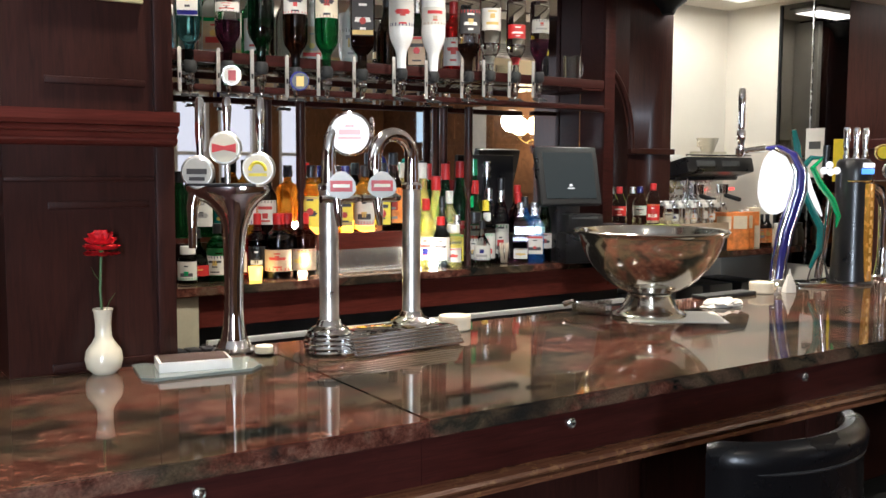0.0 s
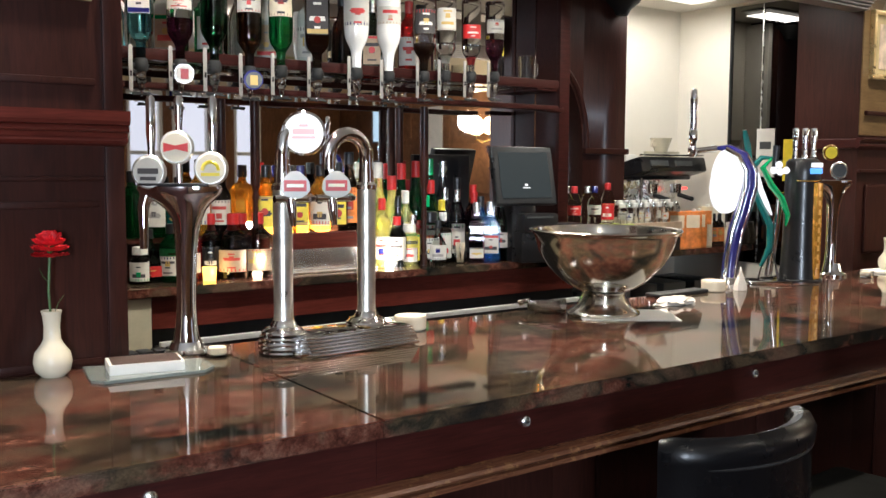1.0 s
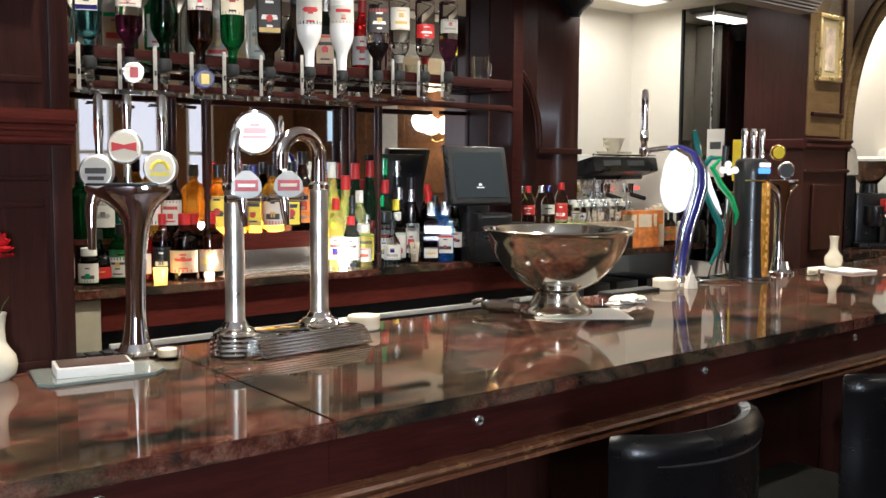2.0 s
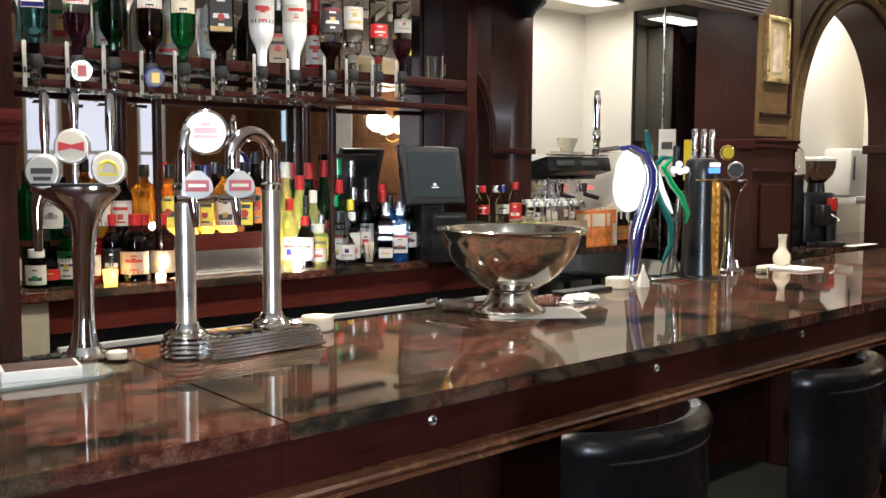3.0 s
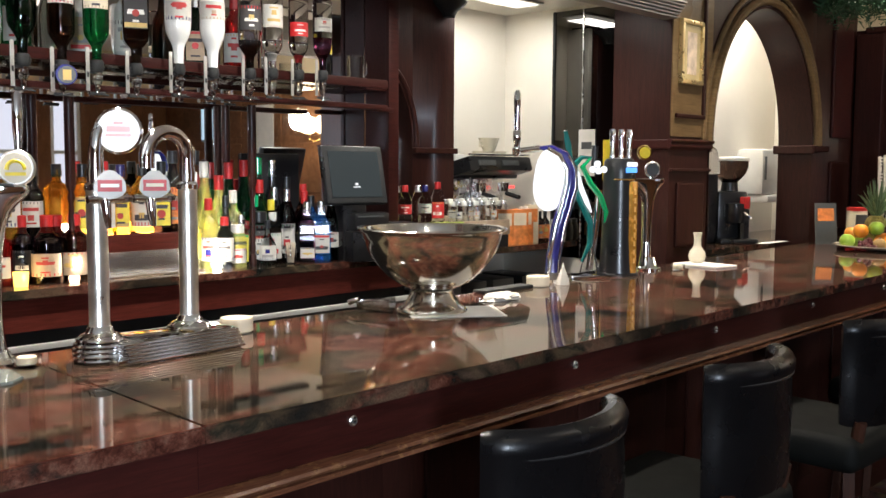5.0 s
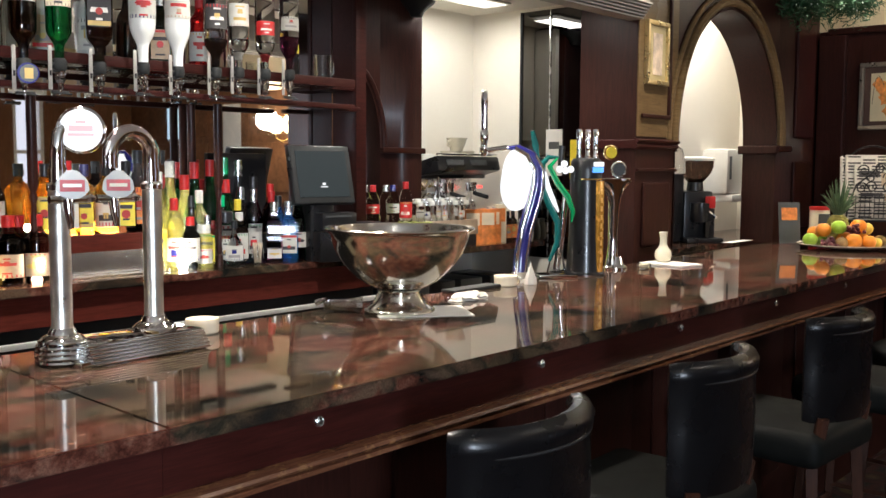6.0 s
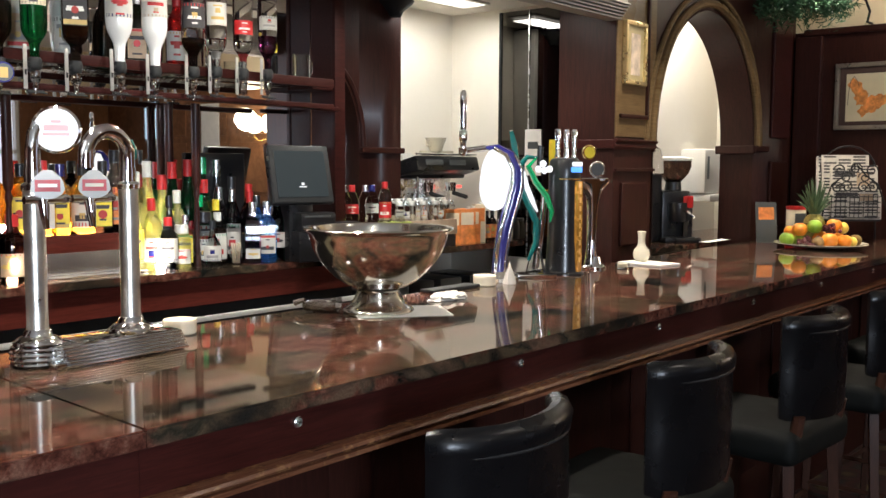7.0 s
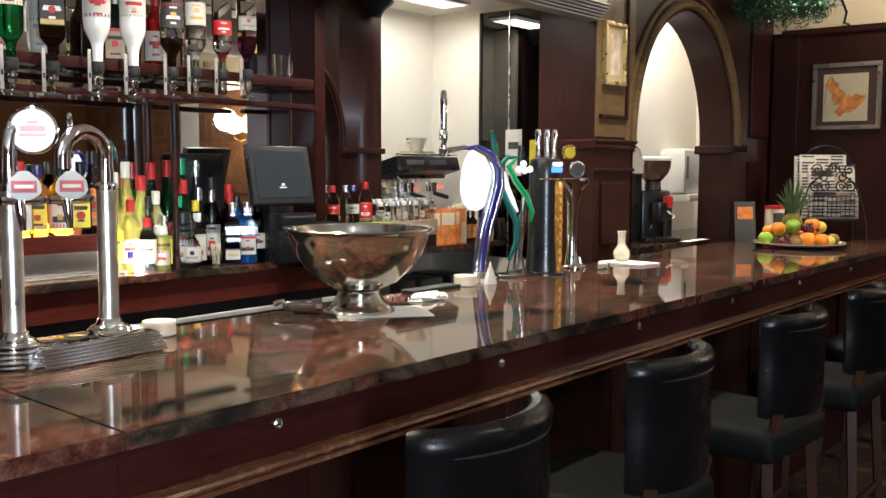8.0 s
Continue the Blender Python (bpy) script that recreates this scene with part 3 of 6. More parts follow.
part("front_panel", slab([(-2.2, left_front(-2.2) + 0.24), (SEAM - 0.101, 0.252), (SEAM - 0.101, 0.29), (-2.2, left_front(-2.2) + 0.29)], 0.0, 0.9475), MAHOGANY, counter)
for x in np.arange(1.0, 6.0, 0.62):
    part("raised_panel", box(x + 0.06, x + 0.54, 0.228, 0.2395, 0.25, 0.88, 0.008), MAHOGANY, counter)
# matt black stands in for the deep shade under the overhang
part("shade_soffit", box(SEAM, RX - 0.07, 0.062, 0.239, 0.94, 0.9475), MATT_BLACK, counter)
part("back_panel", box(-2.0, 3.9, 0.70, 0.74, 0.0, 1.0685), MAHOGANY, counter)
stud_mesh = None
for x in [0.548, 1.262, 1.976, 2.69, 3.404, 4.118, 4.832, 5.546]:
    y = 0.022 if x > SEAM else left_front(x) + 0.022
    if stud_mesh is None:
        bm = lathe([(0.0105, 0), (0.0105, 0.004), (0.008, 0.006), (0.007, 0.003), (0.0, 0.003)], 16)
        lathe([(0.0045, 0.003), (0.0045, 0.008), (0.0, 0.010)], 6, bm)
        st = part("stud", bm, STEEL, counter, "steel hex stud")
        stud_mesh = st.data
    else:
        st = new("stud", stud_mesh)
        st.parent = counter
    st.matrix_local = pose(x, y, 1.042, 90, 0, 0)

# ---- the back bar ----
BY, MY = 1.86, 2.14
back = thing("back_counter", pose(0, 0, 0), "back bar counter with a granite top over dark wood", "bar counter")
part("granite_top", slab([(0.76, BY), (4.595, BY), (4.595, 2.405), (3.9, 2.405), (3.9, MY), (0.76, MY)], 1.068, 1.10, 0.004), GRANITE, back)
part("apron", box(1.232, 3.3, BY + 0.03, BY + 0.06, 0.955, 1.0675), RED_WOOD, back)
part("plinth", box(1.232, 3.3, BY + 0.09, 2.13, 0.02, 1.0675), MATT_BLACK, back)
part("panel", box(0.80, 1.227, BY + 0.02, 2.13, 0.02, 1.0675), plain("pale_cupboard", (0.42, 0.38, 0.27), 0.5), back, "pale cupboard side")
part("steel_edge", box(1.247, 3.25, BY - 0.012, BY + 0.01, 0.895, 0.915, 0.003), ALU, back, "brushed steel edge strip")
cool = thing("bottle_cooler", pose(2.12, BY + 0.02, 0.0), "low black bottle cooler under the back counter", "cooler")
part("body", box(-0.863, 1.13, 0.0, 0.065, 0.02, 0.89, 0.006), BLACK, cool)
for x in (-0.9, -0.4, 0.1, 0.58):
    part("door", box(x, x + 0.46, -0.014, -0.001, 0.1, 0.86, 0.005), BLACK, cool)
for k, x in enumerate((3.42, 3.62, 3.82, 4.05, 4.3)):
    cr = thing("bottle_crate", pose(x, 1.95, 0.62), "dark stacked bottle crate below the back counter", "crate")
    part("body", box(-0.09, 0.09, 0, 0.3, -0.6, 0.3, 0.01), GREY if k % 2 else BLACK, cr)

mir = tagged(thing("mirror_1", pose(0, 0, 0), "large wall mirror behind the bottle shelves", "mirror"), kind="structure")
part("sheet", box(0.78, 3.217, MY + 0.004, MY + 0.012, 1.102, 2.418), MIRROR, mir)

unit = thing("bottle_shelf_unit", pose(0, 0, 0), "dark mahogany shelf unit with two rails of optics", "shelf")
SY = 1.83
part("side_panel", box(3.219, 3.245, 2.001, 2.139, 1.101, 2.419), SHELF_WOOD, unit)
part("stile", box(3.215, 3.280, 1.972, 2.0, 1.101, 2.419, 0.004), SHELF_WOOD, unit)
part("lower_shelf", box(0.78, 3.074, SY, SY + 0.06, 1.768, 1.79, 0.004), SHELF_WOOD, unit)
part("upper_shelf", box(0.78, 3.084, SY + 0.02, MY, 1.884, 1.892, 0.002), CLEAR_PLASTIC, unit, "clear glass shelf board")
part("shelf_return", box(3.085, 3.2145, 1.985, MY, 1.867, 1.891, 0.004), SHELF_WOOD, unit)
part("shelf_return", box(3.0745, 3.2145, 1.94, 1.98, 1.769, 1.789, 0.004), SHELF_WOOD, unit)
part("upper_lip", box(0.78, 3.074, SY, SY + 0.019, 1.862, 1.90, 0.004), SHELF_WOOD, unit)
spin = [(0.0, 0), (0.019, 0.0), (0.019, 0.04), (0.011, 0.05), (0.016, 0.07), (0.012, 0.1), (0.015, 0.2), (0.011, 0.28), (0.018, 0.30), (0.011, 0.32), (0.019, 0.335), (0.022, 0.345), (0.022, 0.665), (0.0, 0.665)]
for x, y in ((1.594, 2.115), (1.66, 1.965), (2.408, 2.115), (2.447, 1.985)):
    part("spindle", lathe([(r * 0.8, z) for r, z in spin], 12, None, pose(x, y, 1.101)), MAHOGANY, unit, "turned wooden spindle")

# arch panel right of the shelf unit
setting("wall_arch_back", arch_wall(3.127, 3.915, 3.135, 3.60, 1.62, 0.392, 2.2, 2.33, 2.419, 1.101), MAHOGANY, "dark wood wall with a tall narrow arch", "wall", True)
setting("wall_arch_reveal", box(3.86, 3.90, 2.331, 2.45, 0, 2.419), MAHOGANY, "dark wood reveal beside the alcove", "wall")
setting("arch_mirror", box(3.13, 3.85, 2.335, 2.345, 1.101, 2.4), MIRROR, "mirror glass inside the narrow arch", "mirror")
setting("arch_back_impost", box(3.595, 3.918, 2.17, 2.199, 1.585, 1.615, 0.006), MAHOGANY, "dark wood impost ledge of the narrow arch", "trim")
bm = tube([(3.3675 - 0.2575 * math.cos(math.pi * k / 24), 2.194, 1.62 + 0.417 * math.sin(math.pi * k / 24)) for k in range(25)], 0.014, 8)
setting("arch_back_moulding", bm, MAHOGANY, "dark wood moulding of the narrow arch", "trim", True)
bm = box(3.917, 3.957, 2.24, 2.405, 1.101, 2.40, 0.004)
setting("door_frame", bm, WHITE_PLASTIC, "white painted upright frame strip", "trim")

# ---- lamps: added downlights out of view, and the alcove's own panel ----
# no such fittings are seen; these rows are added to light room and bar
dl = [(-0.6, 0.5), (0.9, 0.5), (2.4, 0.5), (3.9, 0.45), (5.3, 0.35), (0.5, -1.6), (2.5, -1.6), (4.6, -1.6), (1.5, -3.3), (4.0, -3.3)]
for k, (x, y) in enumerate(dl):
    d = thing("added_downlight", pose(x, y, 2.80), "small round ceiling lamp added out of view for light", "ceiling light", "downlights of the room")
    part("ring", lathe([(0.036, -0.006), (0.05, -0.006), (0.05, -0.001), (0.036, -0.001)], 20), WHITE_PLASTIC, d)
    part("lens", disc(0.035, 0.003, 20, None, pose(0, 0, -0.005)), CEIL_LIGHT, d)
    lamp("added_downlight_lamp", "AREA", pose(x, y, 2.785), 9 if y > 0 else 4.0, WARM, 0.08, 0, 85 if y > 0 else 140)
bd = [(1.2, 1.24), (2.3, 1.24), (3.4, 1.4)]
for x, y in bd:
    d = thing("added_downlight", pose(x, y, 2.42), "small round ceiling lamp added out of view for light", "ceiling light", "downlights behind the bar")
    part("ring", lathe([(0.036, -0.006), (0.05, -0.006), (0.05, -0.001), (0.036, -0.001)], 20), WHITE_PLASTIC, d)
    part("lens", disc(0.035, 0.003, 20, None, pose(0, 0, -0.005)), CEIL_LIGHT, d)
    lamp("added_downlight_lamp", "AREA", pose(x, y, 2.405), 13.5, WHITE, 0.08, 0, 150)
al = thing("alcove_light", pose(4.15, 2.05, 2.42), "flat bright ceiling light panel over the coffee corner", "ceiling light")
part("frame", box(-0.22, 0.22, -0.1, 0.1, -0.012, -0.001, 0.003), WHITE_PLASTIC, al)
part("lens", box(-0.2, 0.2, -0.08, 0.08, -0.016, -0.0125), CEIL_PANEL, al)
lamp("alcove_lamp", "AREA", pose(4.15, 2.05, 2.39), 5.2, (1.0, 0.97, 0.92), 0.4, 0.16)

# wall lamp with two globes on the right wall
wl = thing("wall_lamp", pose(RX - 0.019, -1.65, 1.80), "brass wall lamp with two lit opal globes", "wall lamp")
part("back_plate", disc(0.05, 0.015, 20, None, pose(0, 0, 0, 0, -90, 0)), BRASS, wl)
for y in (-0.11, 0.11):
    part("arm", tube([(-0.01, 0, 0), (-0.1, y * 0.6, -0.05), (-0.14, y, -0.02), (-0.14, y, 0.03)], 0.007), BRASS, wl)
    part("globe", lathe([(0.03, 0), (0.06, 0.02), (0.08, 0.07), (0.075, 0.12), (0.045, 0.16), (0.0, 0.17)], 18, None, pose(-0.14, y, 0.03)), GLOBE, wl, "lit opal glass globe")
lamp("wall_lamp_light", "POINT", pose(RX - 0.35, -1.65, 1.95), 16, WARM, 0.1)
# no fitting here: point lamp added to brighten the upper right wall
lamp("upper_wall_fill", "POINT", pose(RX - 0.55, 0.1, 2.72), 9, WARM, 0.05)
# things on the far walls that the mirror shows
no = thing("notice", pose(RX - 0.0185, -2.65, 1.9), "white printed notice sheet pinned to the wall", "notice")
part("sheet", box(-0.004, 0, -0.15, 0.15, -0.25, 0.25), PAPER, no)
sc = thing("wall_screen", pose(RX - 0.0185, -3.68, 2.0), "small lit pale blue wall screen", "screen")
part("case", box(-0.03, 0, -0.13, 0.13, -0.22, 0.22, 0.006), BLACK, sc)
part("display", box(-0.034, -0.031, -0.11, 0.11, -0.2, 0.2), glow("pale_screen", (0.55, 0.75, 0.95), 0.9), sc)
fr = thing("picture_frame", pose(RX - 0.0185, -1.47, 1.81), "small gold framed picture on the panelled wall", "picture")
part("frame", box(-0.02, 0, -0.11, 0.11, -0.15, 0.15, 0.006), GOLD, fr)
part("print", box(-0.023, -0.0205, -0.07, 0.07, -0.11, 0.11), MAP_PAPER, fr)

# ---- bottles ----
SHAPES = {
    "spirit": [(0.0, 0), (0.92, 0), (1, 0.02), (1, 0.60), (0.9, 0.67), (0.45, 0.76), (0.36, 0.80), (0.34, 0.93)],
    "square": [(0.0, 0), (0.92, 0), (1, 0.03), (1, 0.62), (0.8, 0.69), (0.42, 0.74), (0.36, 0.78), (0.36, 0.92)],
    "wine": [(0.0, 0), (0.95, 0), (1, 0.02), (1, 0.52), (0.8, 0.62), (0.5, 0.70), (0.40, 0.76), (0.37, 0.94)],
    "squat": [(0.0, 0), (0.85, 0), (0.97, 0.05), (1, 0.25), (0.93, 0.45), (0.6, 0.58), (0.36, 0.66), (0.30, 0.75), (0.28, 0.92)],
    "jar": [(0.0, 0), (0.94, 0), (1, 0.03), (1, 0.68), (0.85, 0.78), (0.62, 0.83), (0.62, 0.88)],
    "tall": [(0.0, 0), (0.9, 0), (1, 0.02), (0.93, 0.3), (1, 0.55), (0.6, 0.68), (0.42, 0.75), (0.36, 0.95)],
    "soda": [(0.0, 0), (0.8, 0), (1, 0.05), (0.92, 0.2), (1, 0.4), (1, 0.55), (0.75, 0.72), (0.4, 0.85), (0.36, 0.92)],
}


def softened(profile):
    """The same outline with its shoulders rounded by cutting corners twice."""
    for _ in range(2):
        out = profile[:3]
        for (r0, z0), (r1, z1) in zip(profile[2:], profile[3:]):
            out += [(r0 * 0.75 + r1 * 0.25, z0 * 0.75 + z1 * 0.25), (r0 * 0.25 + r1 * 0.75, z0 * 0.25 + z1 * 0.75)]
        profile = out + [profile[-1]]
    return profile


def wrapped(r, half, z0, z1, bm=None, turn=0.0, n=8):
    """A thin curved patch on a bottle's front."""
    own = bmesh.new()
    cols = [[own.verts.new((r * math.cos(a), r * math.sin(a), z)) for z in (z0, z1)] for a in (radians(-90) + turn + half * (2 * i / n - 1) for i in range(n + 1))]
    for c0, c1 in zip(cols, cols[1:]):
        own.faces.new((c0[0], c1[0], c1[1], c0[1]))
    return join(bm, own)


def bottle(x, y, z, h, r, shape, glass_m, cap_m, label_m=None, label="", lab=(0.12, 0.48), neck_m=None, turn=0, inverted=False, name="bottle", category="bottle", group="", square=False, bar_m=None):
    """A bottle with cap, label and neck band, standing or upside down."""
    if z < 1.5 and y > 1.92 and x < 3.1:
        # pull the rows closer together in front of the mirror
        y2 = 1.92 + (y - 1.92) * 0.5
        k2 = (y2 + 1.284) / (y + 1.284)
        x, y, h, r = 0.073 + (x - 0.073) * k2, y2, h * k2 * 1.13, r * k2 * 1.26
    base = pose(x, y, z, 0, 0, turn) if not inverted else pose(x, y, z, 180, 0, turn)
    b = thing(name, base, label, category, group)
    prof = [(pr * r, pz * h) for pr, pz in softened(SHAPES[shape])]
    prof.append((0.0, prof[-1][1]))
    seg = 4 if square else 20
    spun = Matrix.Rotation(radians(45), 4, "Z") if square else None
    k = 1.30 if square else 1.0
    bm = lathe([(pr * k, pz) for pr, pz in prof], seg, None, spun)
    if square:
        bmesh.ops.bevel(bm, geom=[e for e in bm.edges if abs(e.verts[0].co.z - e.verts[1].co.z) > 1e-4], offset=r * 0.22, segments=2, affect="EDGES")
    part("body", bm, glass_m, b)
    nr = SHAPES[shape][-1][0] * r
    top = SHAPES[shape][-1][1] * h
    if cap_m:
        part("cap", lathe([(nr * 1.18, top - h * 0.10), (nr * 1.18, h - 0.002), (nr * 1.0, h), (0, h)], 14), cap_m, b)
    if neck_m:
        part("neck_label", lathe([(nr * 1.06, top - h * 0.20), (nr * 1.06, top - h * 0.105)], 14), neck_m, b)
    if label_m:
        z0, z1 = lab[0] * h, lab[1] * h
        if square:
            bm = box(-r * 0.80, r * 0.80, -r * 0.955, -r * 0.935, z0, z1)
        else:
            bm = bmesh.new()
            n = 14
            cols = []
            for i in range(n + 1):
                a = radians(-90 - 64 + 128 * i / n)
                cols.append([bm.verts.new((q * math.cos(a), q * math.sin(a), zz)) for q, zz in ((r * 1.004, z0), (r * 1.018, z0), (r * 1.018, z1), (r * 1.004, z1))])
            for c0, c1 in zip(cols, cols[1:]):
                for i in range(4):
                    bm.faces.new((c0[i], c1[i], c1[(i + 1) % 4], c0[(i + 1) % 4]))
        lb = part("label", bm, LABEL_WHITE if label_m is PAPER else label_m, b)
        bmat = bar_m or (PRINT_GREY if label_m not in (INK, BLACK) else PAPER)
        own = bmesh.new()
        rnd = random.Random(int(x * 1000) * 7 + int(h * 1000))
        if not bar_m and bmat is PRINT_GREY:
            bmat = rnd.choice((PRINT_GREY, PRINT_INK, PRINT_INK, PRINT_RED, PRINT_GOLD))
        lines = rnd.choice((((0.82, 0.22), (0.62, 0.6), (0.56, 0.55), (0.2, 0.3)), ((0.72, 0.62), (0.66, 0.62), (0.42, 0.25), (0.15, 0.42)), ((0.88, 0.3), (0.5, 0.5), (0.44, 0.62), (0.38, 0.5)), ((0.35, 0.62), (0.29, 0.62), (0.23, 0.62), (0.75, 0.2))))
        for zz, ww in lines:
            zc = z0 + (z1 - z0) * zz
            if square:
                box(-r * ww, r * ww, -r * 0.965, -r * 0.956, zc - (z1 - z0) * 0.03, zc + (z1 - z0) * 0.03, 0, own)
            else:
                n = 6
                cols = []
                for i in range(n + 1):
                    a = radians(-90) + ww * (2 * i / n - 1)
                    cols.append([own.verts.new((r * 1.024 * math.cos(a), r * 1.024 * math.sin(a), zc + d * (z1 - z0) * 0.035)) for d in (-1, 1)])
                for c0, c1 in zip(cols, cols[1:]):
                    own.faces.new((c0[0], c1[0], c1[1], c0[1]))
        tagged(part("small_print", own, bmat, lb), kind="stuff")
        accent = rnd.choice([a for a in (PRINT_RED, PRINT_GOLD, PRINT_INK, GREEN, BLUE, BROWN_LABEL, RED) if a is not label_m and a is not bmat])
        zt, zb = rnd.choice(((0.98, 0.90), (0.14, 0.02), (0.98, 0.86)))
        zz0, zz1 = z0 + (z1 - z0) * zb, z0 + (z1 - z0) * zt
        zm, ew = z0 + (z1 - z0) * rnd.choice((0.5, 0.36, 0.62)), (z1 - z0) * rnd.uniform(0.09, 0.15)
        if square:
            bm = box(-r * 0.78, r * 0.78, -r * 0.9585, -r * 0.9555, zz0, zz1)
            bm2 = disc(min(ew, r * 0.4), r * 0.014, 14, None, pose(0, -r * 0.955, zm, 90, 0, 0))
        else:
            bm = wrapped(r * 1.021, 1.10, zz0, zz1)
            bm2 = wrapped(r * 1.0215, min(0.55, ew / r), zm - ew, zm + ew)
        part("label_band", bm, accent, lb)
        part("label_emblem", bm2, rnd.choice((PRINT_GOLD, accent, PRINT_RED)), lb)
    return b


# on the back counter, first row
bottle(1.336, 2.20, 1.10, 0.175, 0.05, "squat", DARK_GREEN, BLACK, RED, "squat dark green liqueur bottle with a red seal", (0.12, 0.32), None, -30)
bottle(1.434, 2.21, 1.10, 0.215, 0.029, "spirit", CLEAR, DARK_RED, PAPER, "slim clear bottle with a red cap and white label", (0.08, 0.5), None, -30)
bottle(1.27, 2.10, 1.10, 0.12, 0.03, "jar", CLEAR, WHITE_PLASTIC, PAPER, "short jar with a white label", (0.1, 0.6), None, -30)
for x, y, rr in ((1.612, 2.06, 0.044), (1.70, 2.03, 0.044), (1.675, 2.12, 0.042)):
    bottle(x, y, 1.10, 0.218, rr, "spirit", BROWN_GLASS, RED, BROWN_LABEL, "dark brown bottle with a red cap and tan label", (0.12, 0.45), RED, -32, group="dark bottles on the back counter")
bottle(1.56, 2.14, 1.10, 0.22, 0.03, "spirit", BROWN_GLASS, RED, BLACK, "slim dark bottle with a red neck", (0.15, 0.5), RED, -32)
bottle(2.36, 2.06, 1.10, 0.19, 0.034, "spirit", CLEAR, RED, PAPER, "clear bottle with a white and red label", (0.15, 0.6), None, -38)
bottle(2.42, 2.14, 1.10, 0.268, 0.026, "wine", BLACK_GLASS, BLACK, None, "slim plain black bottle", (0.1, 0.5))
bottle(2.485, 2.12, 1.10, 0.195, 0.032, "square", CLEAR, STEEL, YELLOW, "square clear bottle with a yellow label", (0.1, 0.62), None, -38, square=True)
bottle(2.57, 2.11, 1.10, 0.205, 0.036, "jar", CLEAR, BLACK, PAPER, "wide clear flask with a dark stopper and grey label", (0.12, 0.5), None, -38, bar_m=GREY)
bottle(2.665, 2.14, 1.10, 0.20, 0.034, "spirit", CLEAR, WHITE_PLASTIC, PAPER, "round bottle with a large white label", (0.1, 0.6), None, -38, bar_m=RED)
bottle(2.735, 1.985, 1.10, 0.235, 0.030, "square", LIQ_PURPLE, STEEL, PAPER, "square bottle of purple liqueur with a silver cap", (0.08, 0.25), None, -38, square=True)
bottle(2.79, 1.955, 1.10, 0.235, 0.034, "square", LIQ_BLUE, STEEL, PAPER, "square bottle of bright blue liqueur with a silver cap", (0.15, 0.45), None, -38, square=True)
bottle(2.81, 2.05, 1.10, 0.26, 0.032, "spirit", LIQ_BLUE, BLACK, None, "dark blue bottle behind the liqueurs", (0.1, 0.5))
bottle(2.875, 1.99, 1.10, 0.27, 0.034, "wine", DARK_GREEN, DARK_RED, PAPER, "green wine bottle with a white label", (0.2, 0.42), None, -38)
bottle(2.93, 1.955, 1.10, 0.245, 0.044, "squat", LIQ_RED, DARK_RED, INK, "round dark red liqueur bottle with black script", (0.22, 0.4), None, -38, bar_m=PAPER)
bottle(2.955, 2.06, 1.10, 0.26, 0.034, "wine", BROWN_GLASS, BLACK, PAPER, "dark bottle with a cream label", (0.2, 0.42), None, -38)
# second row behind, taller
for x, y, h, r, sh, g, c, lm, lb in (
    (2.30, 2.20, 0.36, 0.036, "wine", LIQ_YELLOW, WHITE_PLASTIC, YELLOW, "tall bottle of yellow liqueur with a pale cap"),
    (2.37, 2.22, 0.40, 0.036, "tall", LIQ_YELLOW, WHITE_PLASTIC, None, "tall frosted yellow bottle"),
    (2.455, 2.24, 0.35, 0.038, "wine", LIQ_YELLOW, RED, ORANGE_PACK, "yellow liqueur bottle with a red cap and orange label"),
    (2.52, 2.26, 0.40, 0.036, "wine", GREEN_GLASS, RED, PAPER, "green bottle with a red cap"),
    (2.60, 2.26, 0.41, 0.036, "wine", GREEN_GLASS, RED, RED, "green vermouth bottle with a red cap"),
    (2.675, 2.26, 0.42, 0.037, "wine", GREEN_GLASS, GREEN, PAPER, "tall green bottle with a white label"),
    (2.745, 2.25, 0.41, 0.036, "wine", BLACK_GLASS, STEEL, None, "black wine bottle with a silver neck"),
    (2.60, 2.18, 0.27, 0.033, "spirit", CLEAR, GREEN, RED, "clear bottle with a green and red label"),
    (2.68, 2.17, 0.25, 0.030, "spirit", BROWN_GLASS, YELLOW, YELLOW, "brown bottle with a yellow label"),
    (2.76, 2.16, 0.29, 0.030, "spirit", CLEAR, STEEL, PAPER, "clear bottle with a silver cap"),
    (2.845, 2.14, 0.28, 0.032, "spirit", LIQ_PURPLE, RED, BLACK, "dark bottle with a red cap"),
):
    bottle(x, y, 1.10, h, r, sh, g, c, lm, lb, (0.12, 0.42), None, -38)
